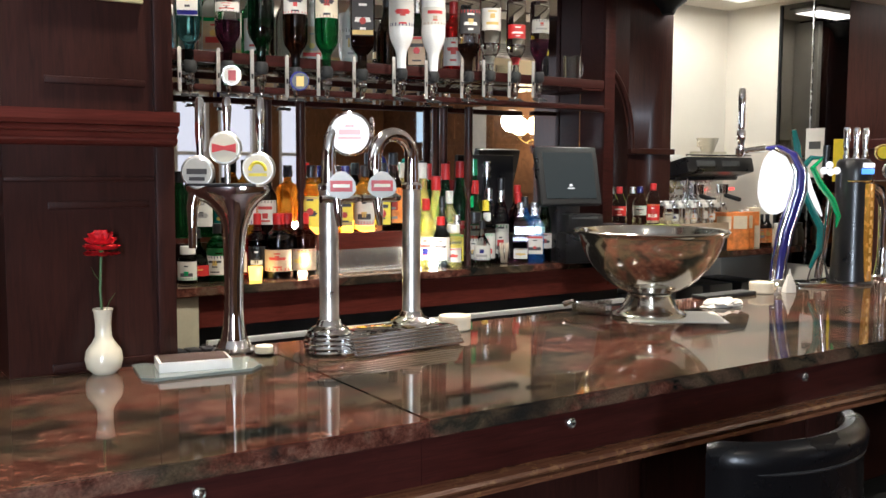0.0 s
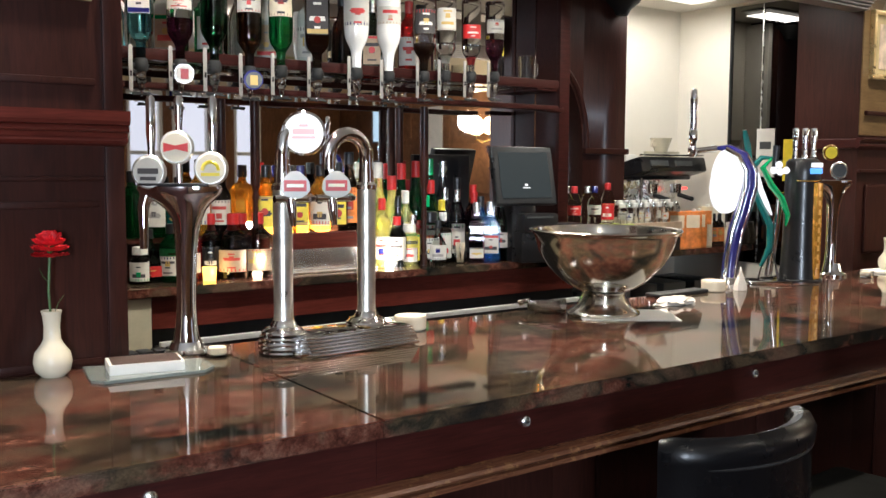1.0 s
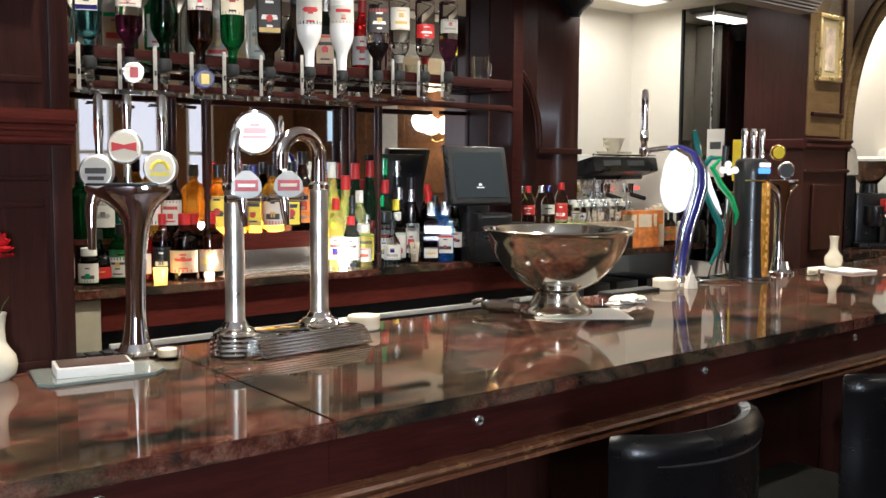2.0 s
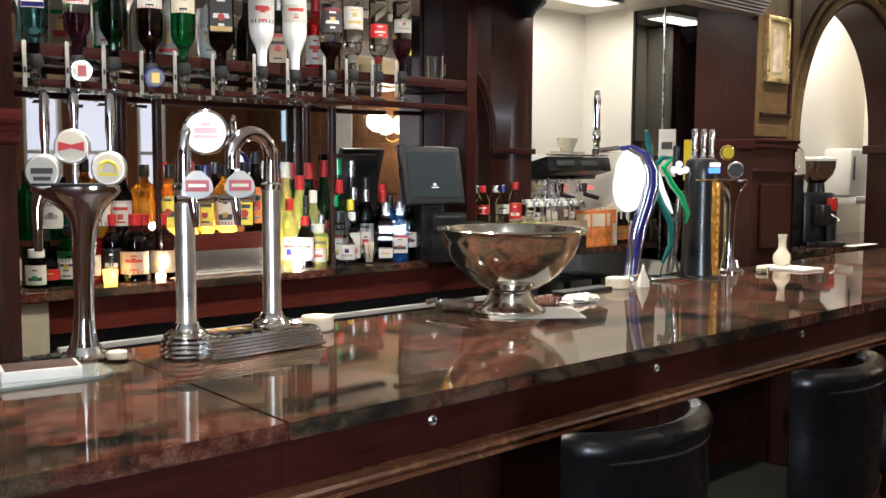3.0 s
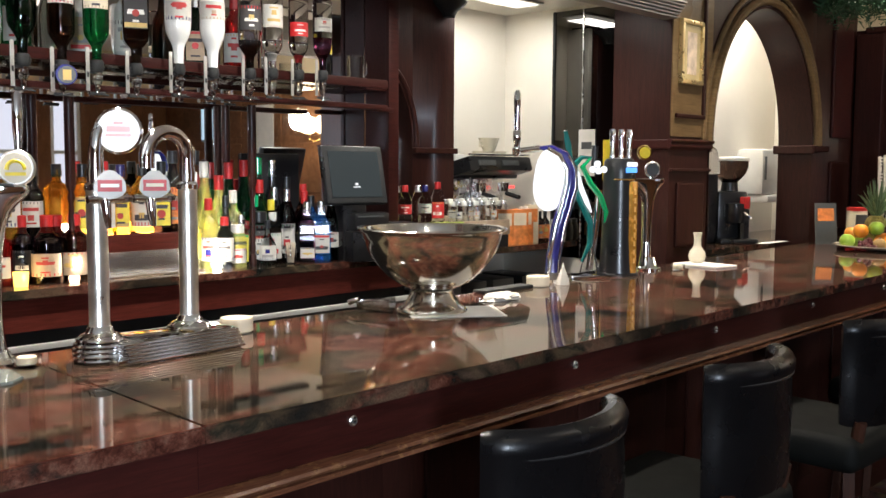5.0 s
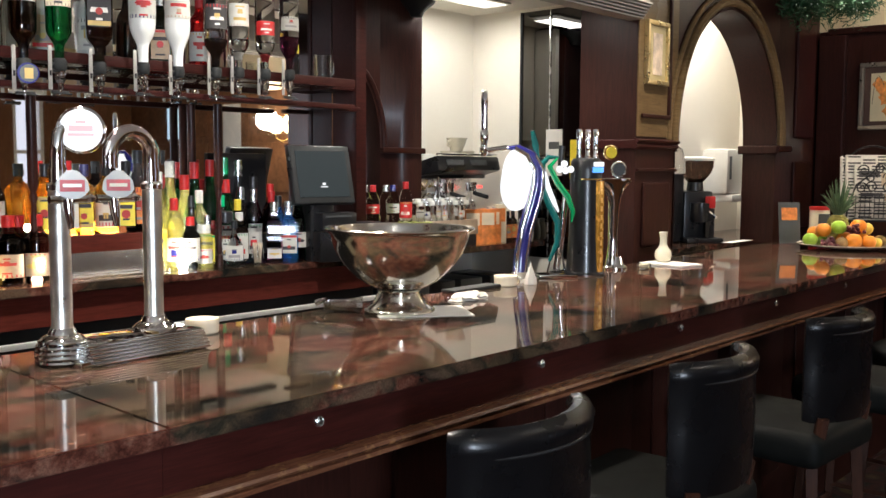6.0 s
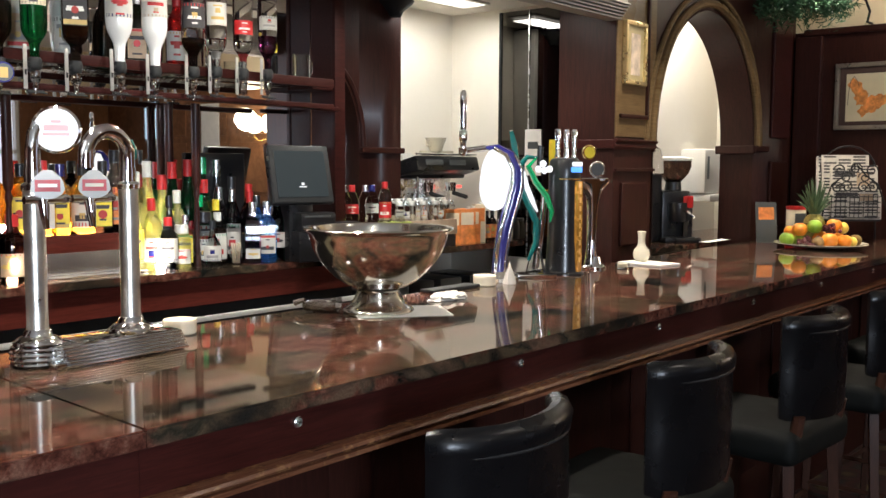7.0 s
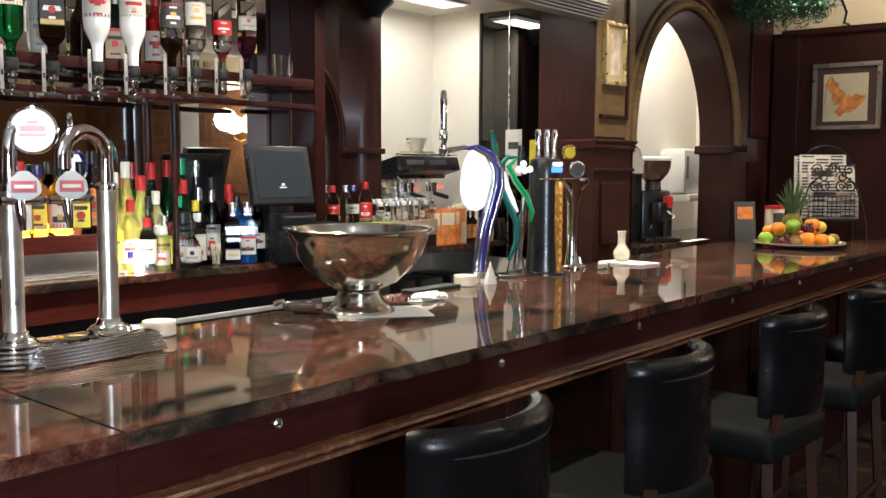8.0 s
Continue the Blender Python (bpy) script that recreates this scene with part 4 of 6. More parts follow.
# more bottles that fill the rows
for x, y, h, r, sh, g, c, lm, lb in (
    (2.555, 2.03, 0.17, 0.032, "squat", CLEAR, BLACK, PAPER, "small clear flask with a pale label"),
    (2.64, 2.20, 0.33, 0.033, "wine", GREEN_GLASS, RED, PAPER, "green bottle with a red capsule"),
    (2.72, 2.20, 0.30, 0.032, "spirit", CLEAR, STEEL, PAPER, "clear bottle with a white label"),
    (2.79, 2.20, 0.34, 0.033, "wine", DARK_GREEN, BLACK, PAPER, "dark green wine bottle with a pale label"),
    (2.87, 2.18, 0.31, 0.032, "spirit", CLEAR, RED, BLACK, "clear bottle with a black label"),
    (2.41, 2.04, 0.16, 0.03, "jar", LIQ_YELLOW, WHITE_PLASTIC, PAPER, "short yellow bottle with a white label"),
    (2.50, 2.20, 0.29, 0.034, "spirit", LIQ_YELLOW, WHITE_PLASTIC, YELLOW, "yellow liqueur bottle with a yellow label"),
    (2.33, 2.13, 0.26, 0.033, "spirit", LIQ_YELLOW, RED, PAPER, "yellow liqueur bottle with a white label"),
    (1.50, 2.18, 0.20, 0.03, "spirit", LIQ_RED, RED, PAPER, "red bottle with a white label"),
    (1.39, 2.12, 0.19, 0.032, "spirit", GREEN_GLASS, BLACK, PAPER, "green bottle with a white label"),
    (1.22, 2.20, 0.21, 0.034, "spirit", CLEAR, STEEL, PAPER, "clear bottle with a silver cap and label"),
):
    bottle(x, y, 1.10, h, r, sh, g, c, lm, lb, (0.12, 0.45), None, -36)
gl = thing("straw_glass", pose(2.62, 1.955, 1.10), "small glass full of wooden stirrers", "glass")
part("tumbler", lathe([(0, 0.002), (0.022, 0.002), (0.026, 0.07), (0.028, 0.07), (0.024, 0), (0, 0)], 16), CLEAR, gl)
bm = bmesh.new()
for k in range(12):
    a = k * 2.4
    tube([(0.012 * math.cos(a), 0.012 * math.sin(a), 0.005), (0.02 * math.cos(a + 0.5), 0.02 * math.sin(a + 0.5), 0.09)], 0.0022, 5, bm)
part("stirrers", bm, SOAP, gl)
for k, x in enumerate((2.23, 2.275)):
    pg = thing("tall_glass", pose(x - 0.055, 2.045 + 0.03 * k, 1.10), "tall clear glass of straws on the back counter", "glass")
    part("tumbler", lathe([(0, 0.003), (0.026, 0.003), (0.033, 0.33), (0.036, 0.33), (0.03, 0), (0, 0)], 16), CLEAR, pg)
    part("straw", tube([(0.0, 0, 0.005), (0.02, 0.01, 0.34)], 0.003, 6), MATT_BLACK, pg)

# lit riser with the bottles on it
rs = thing("bottle_riser", pose(0, 0, 0), "raised wooden bottle step with a light strip over steel", "shelf")
part("step", box(1.68, 2.12, 1.985, 2.135, 1.238, 1.258, 0.003), RED_WOOD, rs)
part("fascia", box(1.68, 2.12, 1.977, 1.985, 1.195, 1.256, 0.002), RED_WOOD, rs, "glossy red wood fascia")
part("led_strip", box(1.70, 2.11, 1.99, 2.002, 1.222, 1.236), LED, rs, "warm white light strip")
part("splash", box(1.68, 2.20, 2.03, 2.036, 1.1085, 1.192), BRIGHT_STEEL, rs, "brushed steel splash plate")
part("ledge", box(1.66, 2.20, 1.965, 2.04, 1.1005, 1.108, 0.002), BRIGHT_STEEL, rs, "steel ledge")
part("post", box(1.70, 1.72, 2.045, 2.13, 1.101, 1.237), MAHOGANY, rs)
part("post", box(2.09, 2.11, 2.045, 2.13, 1.101, 1.237), MAHOGANY, rs)
lamp("riser_lamp", "AREA", pose(1.90, 2.006, 1.226, -15, 0, 0), 8, WARM, 0.42, 0.02)
for x in (1.655, 2.245):
    sp = thing("spot_lamp", pose(x, 1.945, 1.10), "tiny bright spot lamp on the back counter", "lamp")
    part("bulb", lathe([(0, 0), (0.014, 0.002), (0.018, 0.018), (0.012, 0.032), (0, 0.036)], 12), glow("spot_bulb", (1.0, 0.93, 0.8), 22.0), sp)
part("back_strip", box(1.70, 2.11, 2.125, 2.134, 1.262, 1.275), LED, rs, "warm white light strip behind the bottles")
lamp("riser_back_lamp", "AREA", pose(1.90, 2.118, 1.285, 115, 0, 0), 6, WARM, 0.40, 0.02)
lamp("back_counter_light", "POINT", pose(2.245, 1.93, 1.17), 1.0, (1, 0.93, 0.78), 0.015)
lamp("back_counter_light", "POINT", pose(1.655, 1.92, 1.17), 1.0, (1, 0.93, 0.78), 0.015)
# extra point lamp without a bulb, added to backlight the yellow bottles
lamp("back_counter_light", "POINT", pose(2.33, 2.118, 1.26), 4.0, (1, 0.92, 0.7), 0.012)
lamp("back_counter_light", "POINT", pose(1.48, 1.93, 1.13), 0.4, (1, 0.75, 0.35), 0.02)
cd = thing("glow_candle", pose(1.475, 1.965, 1.10), "small glowing amber tea light glass", "candle")
part("holder", lathe([(0, 0), (0.022, 0), (0.026, 0.05), (0.023, 0.05), (0.02, 0.004), (0, 0.004)], 16), glow("amber_glow_glass", (1.0, 0.62, 0.12), 3.0), cd)
for x, y, h, r, sh, g, c, lm, lb in (
    (1.80, 2.16, 0.24, 0.036, "square", LIQ_AMBER, BLACK, YELLOW, "amber whisky bottle with a yellow label"),
    (1.88, 2.15, 0.25, 0.036, "spirit", LIQ_AMBER, RED, PAPER, "amber spirit bottle with a white label"),
    (1.955, 2.16, 0.24, 0.034, "square", LIQ_AMBER, BLUE, YELLOW, "amber whisky bottle with a broad yellow label"),
    (2.04, 2.15, 0.24, 0.036, "spirit", LIQ_AMBER, BLACK, PAPER, "amber bottle with a cream label"),
    (2.12, 2.14, 0.25, 0.034, "square", BROWN_GLASS, BLACK, YELLOW, "dark bottle with a slanted yellow label"),
    (2.19, 2.17, 0.29, 0.037, "wine", BROWN_GLASS, BLACK, ORANGE_PACK, "tall dark bottle with an orange badge"),
):
    bottle(x, y, 1.258, h, r, sh, g, c, lm, lb, (0.1, 0.55), None, -33, square=(sh == "square"))
# small step at the left with more bottles
rs2 = thing("bottle_step", pose(0, 0, 0), "narrow dark wood bottle step against the mirror", "shelf")
part("step", box(0.95, 1.67, 2.05, 2.135, 1.238, 1.258, 0.003), RED_WOOD, rs2)
part("support", box(0.95, 1.67, 2.12, 2.134, 1.101, 1.237), MAHOGANY, rs2)
for x, h, r, sh, g, c, lm, lb in (
    (1.20, 0.20, 0.034, "spirit", CLEAR, STEEL, PAPER, "clear spirit bottle on the step"),
    (1.29, 0.22, 0.034, "spirit", GREEN_GLASS, BLACK, None, "green bottle on the step"),
    (1.38, 0.24, 0.034, "wine", GREEN_GLASS, BLACK, PAPER, "green bottle with a black cap"),
    (1.47, 0.20, 0.038, "squat", DARK_GREEN, BLACK, TEAL, "dark bottle with a teal label"),
    (1.555, 0.26, 0.036, "spirit", LIQ_AMBER, BLACK, PAPER, "amber whisky bottle with a white label"),
    (1.64, 0.24, 0.036, "wine", BROWN_GLASS, BLACK, PAPER, "dark bottle with a white label"),
):
    bottle(x, 2.235, 1.258, h, r, sh, g, c, lm, lb, (0.15, 0.5), None, -30)

# ---- optics: bottles hanging upside down ----


BRACKET = plain("pale_bracket_metal", (0.42, 0.40, 0.37), 0.35, 0.5, 0.1, 40)


def optic(x, neck_z, badge=None):
    o = thing("optic_dispenser", pose(x, SY - 0.02, neck_z), "black and chrome spirit measure on a steel bracket", "optic", "optics on the rail")
    part("bracket", box(-0.043, -0.030, -0.008, -0.004, -0.076, 0.070, 0.001), BRACKET, o, "pale bracket strip")
    part("bracket_mark", box(-0.040, -0.033, -0.0092, -0.0082, -0.03, -0.012), MATT_BLACK, o)
    part("bracket_arm", box(-0.030, 0.0, -0.006, 0.012, -0.018, -0.008, 0.002), BLACK, o)
    part("foot_plate", box(-0.03, 0.03, -0.004, 0.006, -0.088, -0.078, 0.002), BLACK, o)
    part("collar", lathe([(0.0, 0.028), (0.018, 0.030), (0.023, 0.022), (0.023, -0.004), (0.017, -0.012), (0.0, -0.012)], 14), MATT_BLACK, o)
    part("clamp", box(-0.03, 0.024, -0.008, 0.008, 0.002, 0.014, 0.003), BLACK, o)
    part("chamber", lathe([(0.0, -0.013), (0.015, -0.013), (0.018, -0.024), (0.017, -0.044), (0.013, -0.052), (0.0, -0.052)], 14), CLEAR, o)
    part("valve", lathe([(0.0, -0.053), (0.012, -0.053), (0.010, -0.07), (0.005, -0.075), (0.004, -0.092), (0.0, -0.092)], 10), CHROME, o)
    part("lever", tube([(-0.03, -0.012, -0.088), (0.0, -0.014, -0.086), (0.034, -0.012, -0.088)], 0.0035, 6), MATT_BLACK, o)
    if badge:
        bd_o = part("badge", disc(0.034, 0.006, 24, None, pose(0, -0.028, -0.02, 90, 0, -25)), badge[0], o, "round brand badge on the measure")
        part("badge_face", disc(0.028, 0.002, 24, None, pose(0, -0.034, -0.02, 90, 0, -25)), badge[1], bd_o)
        part("badge_figure", join(None, box(-0.013, 0.013, 0.0021, 0.0032, -0.018, 0.016), pose(0, -0.034, -0.02, 0, 0, -25) @ Matrix.Rotation(radians(180), 4, "Z")), badge[2], bd_o)


OPT = [
    (1.185, 1.862, 0.30, 0.042, "square", BLUE_GLASS, PAPER, "pale blue gin bottle with a white label, upside down", (0.05, 0.46), None),
    (1.318, 1.868, 0.31, 0.043, "spirit", CLEAR_PLASTIC, PAPER, "clear bottle of dark red spirit with a white band, upside down", (0.31, 0.41), (LIQ_PURPLE, 0.42)),
    (1.438, 1.872, 0.34, 0.046, "spirit", DARK_GREEN, PAPER, "dark green gin bottle with a white label, upside down", (0.06, 0.26), None),
    (1.568, 1.862, 0.31, 0.044, "spirit", BROWN_GLASS, PAPER, "dark rum bottle with a white and red label, upside down", (0.08, 0.34), None),
    (1.690, 1.872, 0.31, 0.043, "spirit", GREEN_GLASS, SOAP, "green whiskey bottle with a cream label, upside down", (0.05, 0.38), None),
    (1.835, 1.872, 0.29, 0.048, "square", BROWN_GLASS, INK, "square whiskey bottle with a black label, upside down", (0.05, 0.52), None),
    (2.005, 1.885, 0.32, 0.048, "wine", WHITE_BOTTLE, PAPER, "white coconut rum bottle with a small red print, upside down", (0.15, 0.45), None),
    (2.150, 1.882, 0.33, 0.048, "tall", WHITE_BOTTLE, PAPER, "white frosted vodka bottle, upside down", (0.2, 0.40), None),
    (2.318, 1.892, 0.31, 0.045, "spirit", CLEAR_PLASTIC, INK, "clear bottle of spiced rum with a dark label, upside down", (0.16, 0.46), (BROWN_GLASS, 0.50)),
    (2.425, 1.902, 0.31, 0.042, "spirit", CLEAR_PLASTIC, PAPER, "clear rum bottle with a white label, upside down", (0.14, 0.42), (CLEAR, 0.50)),
    (2.555, 1.905, 0.31, 0.040, "spirit", CLEAR_PLASTIC, RED, "clear vodka bottle with a red label and red cap, upside down", (0.32, 0.50), (CLEAR, 0.55)),
    (2.68, 1.912, 0.31, 0.040, "spirit", CLEAR_PLASTIC, BADGE, "clear bottle of brandy with a grey label, upside down", (0.24, 0.42), (LIQ_PURPLE, 0.48)),
]
BADGES = {1: (STEEL, LABEL_WHITE, DARK_RED), 3: (BLUE, GREY, PRINT_GOLD)}
for k, (x, nz, h, r, sh, g, lm, lb, lab, fill) in enumerate(OPT):
    optic(x, nz - 0.03, BADGES.get(k))
    nm, bar = None, None
    if g is WHITE_BOTTLE:
        bar = RED
    if lm is RED:
        nm, bar = RED, PAPER
    if k == 9:
        nm = PAPER
    ob = bottle(x, SY - 0.02, nz + h * 0.92, h, r, sh, g, None, lm, lb, lab, nm, 180 - 26, True, "optic_bottle", "bottle", "bottles on the optics", sh == "square", bar)
    if fill:
        inside = [(pr * r * 0.94, pz * h) for pr, pz in softened(SHAPES[sh]) if pz > fill[1]]
        part("liquid", lathe([(0, inside[0][1] - 0.001)] + inside + [(0, inside[-1][1] + 0.001)], 18), fill[0], ob, "spirit in the lower part")
# standing bottles on the upper shelf behind the optics
for k, x in enumerate((1.08, 1.25, 1.37, 1.50, 1.63, 1.76, 1.90, 2.07, 2.23, 2.37, 2.49)):
    g = (FROST, CLEAR, FROST, GREEN_GLASS, CLEAR, FROST, FROST, BROWN_GLASS, DARK_GREEN, LIQ_RED, CLEAR)[k]
    bottle(x, 1.99 + 0.03 * (k % 3), 1.8925, 0.30, 0.044, ("spirit", "wine", "square")[k % 3], g, (DARK_RED, BLACK, STEEL)[k % 3], (PAPER, None, BROWN_LABEL)[k % 3], ("pale bottle standing on the upper shelf", "plain bottle standing on the upper shelf", "bottle with a tan label standing on the shelf")[k % 3], (0.12, 0.5), None, -35, group="bottles on the upper shelf", square=(k % 3 == 2))
bottle(2.80, 1.93, 1.8925, 0.19, 0.028, "wine", BLACK_GLASS, YELLOW, YELLOW, "small dark bottle with a yellow neck label", (0.55, 0.75), None, -38)
mg = thing("glass_mug", pose(2.945, 1.90, 1.8925), "clear glass mug on the upper shelf", "mug")
part("body", lathe([(0, 0.004), (0.033, 0.004), (0.035, 0.11), (0.039, 0.11), (0.038, 0.0), (0, 0)], 16), CLEAR, mg)
part("handle", tube([(0.037, 0, 0.09), (0.06, 0, 0.08), (0.06, 0, 0.035), (0.037, 0, 0.025)], 0.005, 8), CLEAR, mg)

# ---- till and printer ----
till = thing("till_screen", pose(2.898, 1.84, 1.10, 0, 0, -12), "black touch screen till tilted back on a stand", "till")
tilt = Matrix.Translation((0.0, 0.0, 0.25)) @ Matrix.Rotation(radians(-14), 4, "X")
part("case", join(None, box(-0.152, 0.152, -0.012, 0.022, 0.0, 0.262, 0.008), tilt), BLACK, till)
part("bezel", join(None, box(-0.146, 0.146, -0.0145, -0.0122, 0.006, 0.256, 0.001), tilt), MATT_BLACK, till)
part("display", join(None, box(-0.124, 0.124, -0.0175, -0.0147, 0.03, 0.235), tilt), SCREEN, till, "dim grey touch screen")
bm = box(-0.018, 0.018, -0.0192, -0.0178, 0.072, 0.076)
box(-0.007, 0.007, -0.0192, -0.0178, 0.082, 0.092, 0, bm)
part("screen_mark", join(None, bm, tilt), LIT_WHITE, till, "small white mark")
part("stand", box(-0.06, 0.06, 0.02, 0.10, 0.0, 0.27, 0.01), BLACK, till)
part("printer", box(-0.045, 0.13, -0.06, 0.02, 0.135, 0.215, 0.012), BLACK, till)
part("printer_slot", box(-0.03, 0.10, -0.0635, -0.061, 0.195, 0.203), GREY, till)
part("base", box(-0.05, 0.15, -0.05, 0.12, 0.0, 0.134, 0.008), BLACK, till)
td = thing("card_tray", pose(3.19, 1.90, 1.10), "small black open tray beside the till", "tray")
part("tray", box(-0.07, 0.07, -0.05, 0.05, 0.12, 0.16, 0.004), BLACK, td)
part("stand", box(-0.05, 0.05, -0.03, 0.03, 0.0, 0.119, 0.004), BLACK, td)
t2 = thing("till_monitor", pose(2.64, 2.11, 1.10), "black screen seen from behind the bottles", "till")
part("case", box(-0.12, 0.14, -0.014, 0.014, 0.20, 0.47, 0.006), BLACK, t2)
part("stand", box(-0.03, 0.03, -0.01, 0.012, 0.0, 0.2, 0.004), BLACK, t2)

# ---- coffee corner ----
tray = thing("lime_carton_tray", pose(3.66, 2.0, 1.10), "low lime green card tray under soft drink bottles", "carton")
part("tray", box(-0.40, 0.02, -0.09, 0.09, 0.06, 0.14, 0.003), LIME, tray)
part("plinth", box(-0.39, 0.01, -0.08, 0.08, 0.0, 0.059, 0.003), MATT_BLACK, tray)
tray2 = thing("card_carton_tray", pose(3.66, 2.0, 1.10), "pale card tray packed with small mixer bottles", "carton")
part("tray", box(0.022, 0.42, -0.085, 0.09, 0.06, 0.14, 0.003), BROWN_LABEL, tray2)
part("plinth", box(0.03, 0.41, -0.08, 0.08, 0.0, 0.059, 0.003), MATT_BLACK, tray2)
for k, x in enumerate((3.30, 3.37, 3.44, 3.51, 3.58)):
    bottle(x, 2.0 + 0.02 * (k % 2), 1.2405, 0.185 if k < 4 else 0.20, 0.036, "soda", CLEAR_PLASTIC, (STEEL, RED, STEEL, BLUE, RED)[k], (None, RED, None, PAPER, RED)[k], "clear plastic soft drink bottle with a coloured cap", (0.25, 0.5) if k < 4 else (0.1, 0.5), None, -48, name="soda_bottle", group="soft drink bottles", bar_m=PAPER if k in (1, 4) else None)
for k in range(20):
    i, j = k % 10, k // 10
    bottle(3.63 + 0.045 * i + 0.015 * j, 1.945 + 0.07 * j, 1.2405, 0.10 + 0.012 * j, 0.0215, "jar", CLEAR_PLASTIC, (WHITE_PLASTIC, STEEL)[(i + j) % 2], (None, PAPER, None)[i % 3], "small clear capped mixer bottle in the tray", (0.15, 0.5), None, -45, name="mixer_bottle", group="mixer bottles")
for k in range(9):
    c = thing("coffee_cup", pose(3.66 + 0.07 * (k % 5) + 0.03 * (k // 5), 2.12, 1.10 + 0.0), "white china cup in the back row", "cup", "white cups")
    part("body", lathe([(0, 0.004), (0.022, 0.004), (0.032, 0.16), (0.035, 0.16), (0.024, 0), (0, 0)], 14), PORCELAIN, c)
for k, (x, y) in enumerate(((4.05, 1.96), (4.15, 1.94), (4.22, 1.96), (4.31, 1.97))):
    c = thing("juice_carton", pose(x, y, 1.10, 0, 0, -35), "orange printed juice carton on the back counter", "carton", "juice cartons")
    w, h = (0.05, 0.19) if k != 3 else (0.03, 0.21)
    part("box", box(-w, w, -0.035, 0.035, 0, h, 0.003), ORANGE_PACK if k != 3 else CREAM_PACK, c)
    part("side_print", box(-w * 0.75, w * 0.75, -0.0375, -0.0352, h * 0.55, h * 0.9), CREAM_PACK if k != 3 else ORANGE_PACK, c)
    part("cap", disc(0.012, 0.012, 14, None, pose(w * 0.3, 0, h)), WHITE_PLASTIC, c)
for k, x in enumerate((4.36, 4.41, 4.46)):
    bottle(x, 1.99, 1.10, 0.17, 0.028, "spirit", BROWN_GLASS, BLACK, ORANGE_PACK, "small dark sauce bottle with an orange label", (0.1, 0.55), None, -45, group="sauce bottles")
for k, x in enumerate((4.50, 4.555)):
    jr = thing("white_jar", pose(x, 1.95, 1.10), "small white lidded jar on the counter", "jar")
    part("body", lathe([(0, 0), (0.028, 0), (0.034, 0.03), (0.03, 0.08), (0.02, 0.1), (0, 0.1)], 14), PORCELAIN, jr)
    part("lid", disc(0.022, 0.02, 14, None, pose(0, 0, 0.1)), WHITE_PLASTIC, jr)

cm = thing("coffee_machine", pose(4.20, 2.22, 1.10), "black espresso machine with cups on its top", "coffee machine")
part("body", box(-0.22, 0.26, 0.08, 0.17, 0.0, 0.43, 0.012), STEEL, cm)
part("top", box(-0.24, 0.27, -0.02, 0.17, 0.35, 0.43, 0.012), BLACK, cm)
part("hood", join(None, box(-0.26, 0.28, -0.13, 0.02, 0.0, 0.085, 0.015), pose(0, 0, 0.365, -14, 0, 0)), BLACK, cm)
part("cup_rail", tube([(-0.25, -0.1, 0.485), (0.27, -0.1, 0.485)], 0.006, 8), CHROME, cm)
part("drip_tray", box(-0.24, 0.26, -0.14, 0.0, 0.0, 0.05, 0.006), STEEL, cm)
for x in (-0.12, 0.08):
    part("group_head", lathe([(0, 0), (0.03, 0), (0.034, 0.05), (0, 0.05)], 16, None, pose(x, -0.07, 0.28)), CHROME, cm)
    part("portafilter", tube([(x, -0.09, 0.27), (x - 0.02, -0.2, 0.25)], 0.012, 8), MATT_BLACK, cm)
    part("button_panel", join(None, box(x - 0.07, x + 0.07, -0.138, -0.131, 0.03, 0.06, 0.002), pose(0, 0, 0.365, -14, 0, 0)), GREY, cm, "grey button panel with small print")
part("indicator", box(0.17, 0.25, -0.012, -0.001, 0.295, 0.31), glow("red_indicator", (1.0, 0.06, 0.05), 2.5), cm, "red indicator lights")
part("steam_pipe", tube([(-0.24, -0.1, 0.36), (-0.27, -0.13, 0.3), (-0.26, -0.13, 0.16)], 0.006, 8), CHROME, cm)
for k, (x, z) in enumerate(((-0.03, 0.45), (0.05, 0.45), (0.005, 0.5))):
    c = thing("coffee_cup", pose(4.27 + x * 1.5, 2.26, 1.10 + 0.431 + (0.075 if k == 2 else 0.0)), "white china coffee cup on the machine", "cup")
    part("body", lathe([(0, 0.004), (0.03, 0.004), (0.058, 0.075), (0.061, 0.075), (0.034, 0), (0, 0)], 16), PORCELAIN, c)
    part("handle", tube([(-0.054, 0, 0.06), (-0.082, 0, 0.055), (-0.082, 0, 0.03), (-0.044, 0, 0.025)], 0.005, 6), PORCELAIN, c)
for x in (4.10, 4.30):
    j_ = thing("milk_jug", pose(x, 2.12, 1.1505), "small steel milk jug on the espresso machine's drip tray", "jug", "milk jugs")
    part("body", lathe([(0, 0), (0.036, 0), (0.040, 0.02), (0.034, 0.075), (0.037, 0.10), (0.035, 0.10), (0.032, 0.075), (0.036, 0.02), (0, 0.004)], 18), STEEL, j_)
    part("handle", tube([(0.034, 0, 0.085), (0.062, 0, 0.08), (0.060, 0, 0.035), (0.037, 0, 0.025)], 0.005, 8), STEEL, j_)
ds = thing("soap_dispenser", pose(4.10, 2.405, 1.40), "white wall dispenser with a rounded cover", "dispenser")
part("cover", box(-0.055, 0.055, -0.10, 0.0, 0.0, 0.19, 0.02), WHITE_PLASTIC, ds)
part("lever", box(-0.03, 0.03, -0.11, -0.06, -0.03, -0.001, 0.006), WHITE_PLASTIC, ds)
dc = thing("dome_speaker", pose(3.84, 2.17, 2.33), "black dome lamp fixed under the ceiling", "speaker")
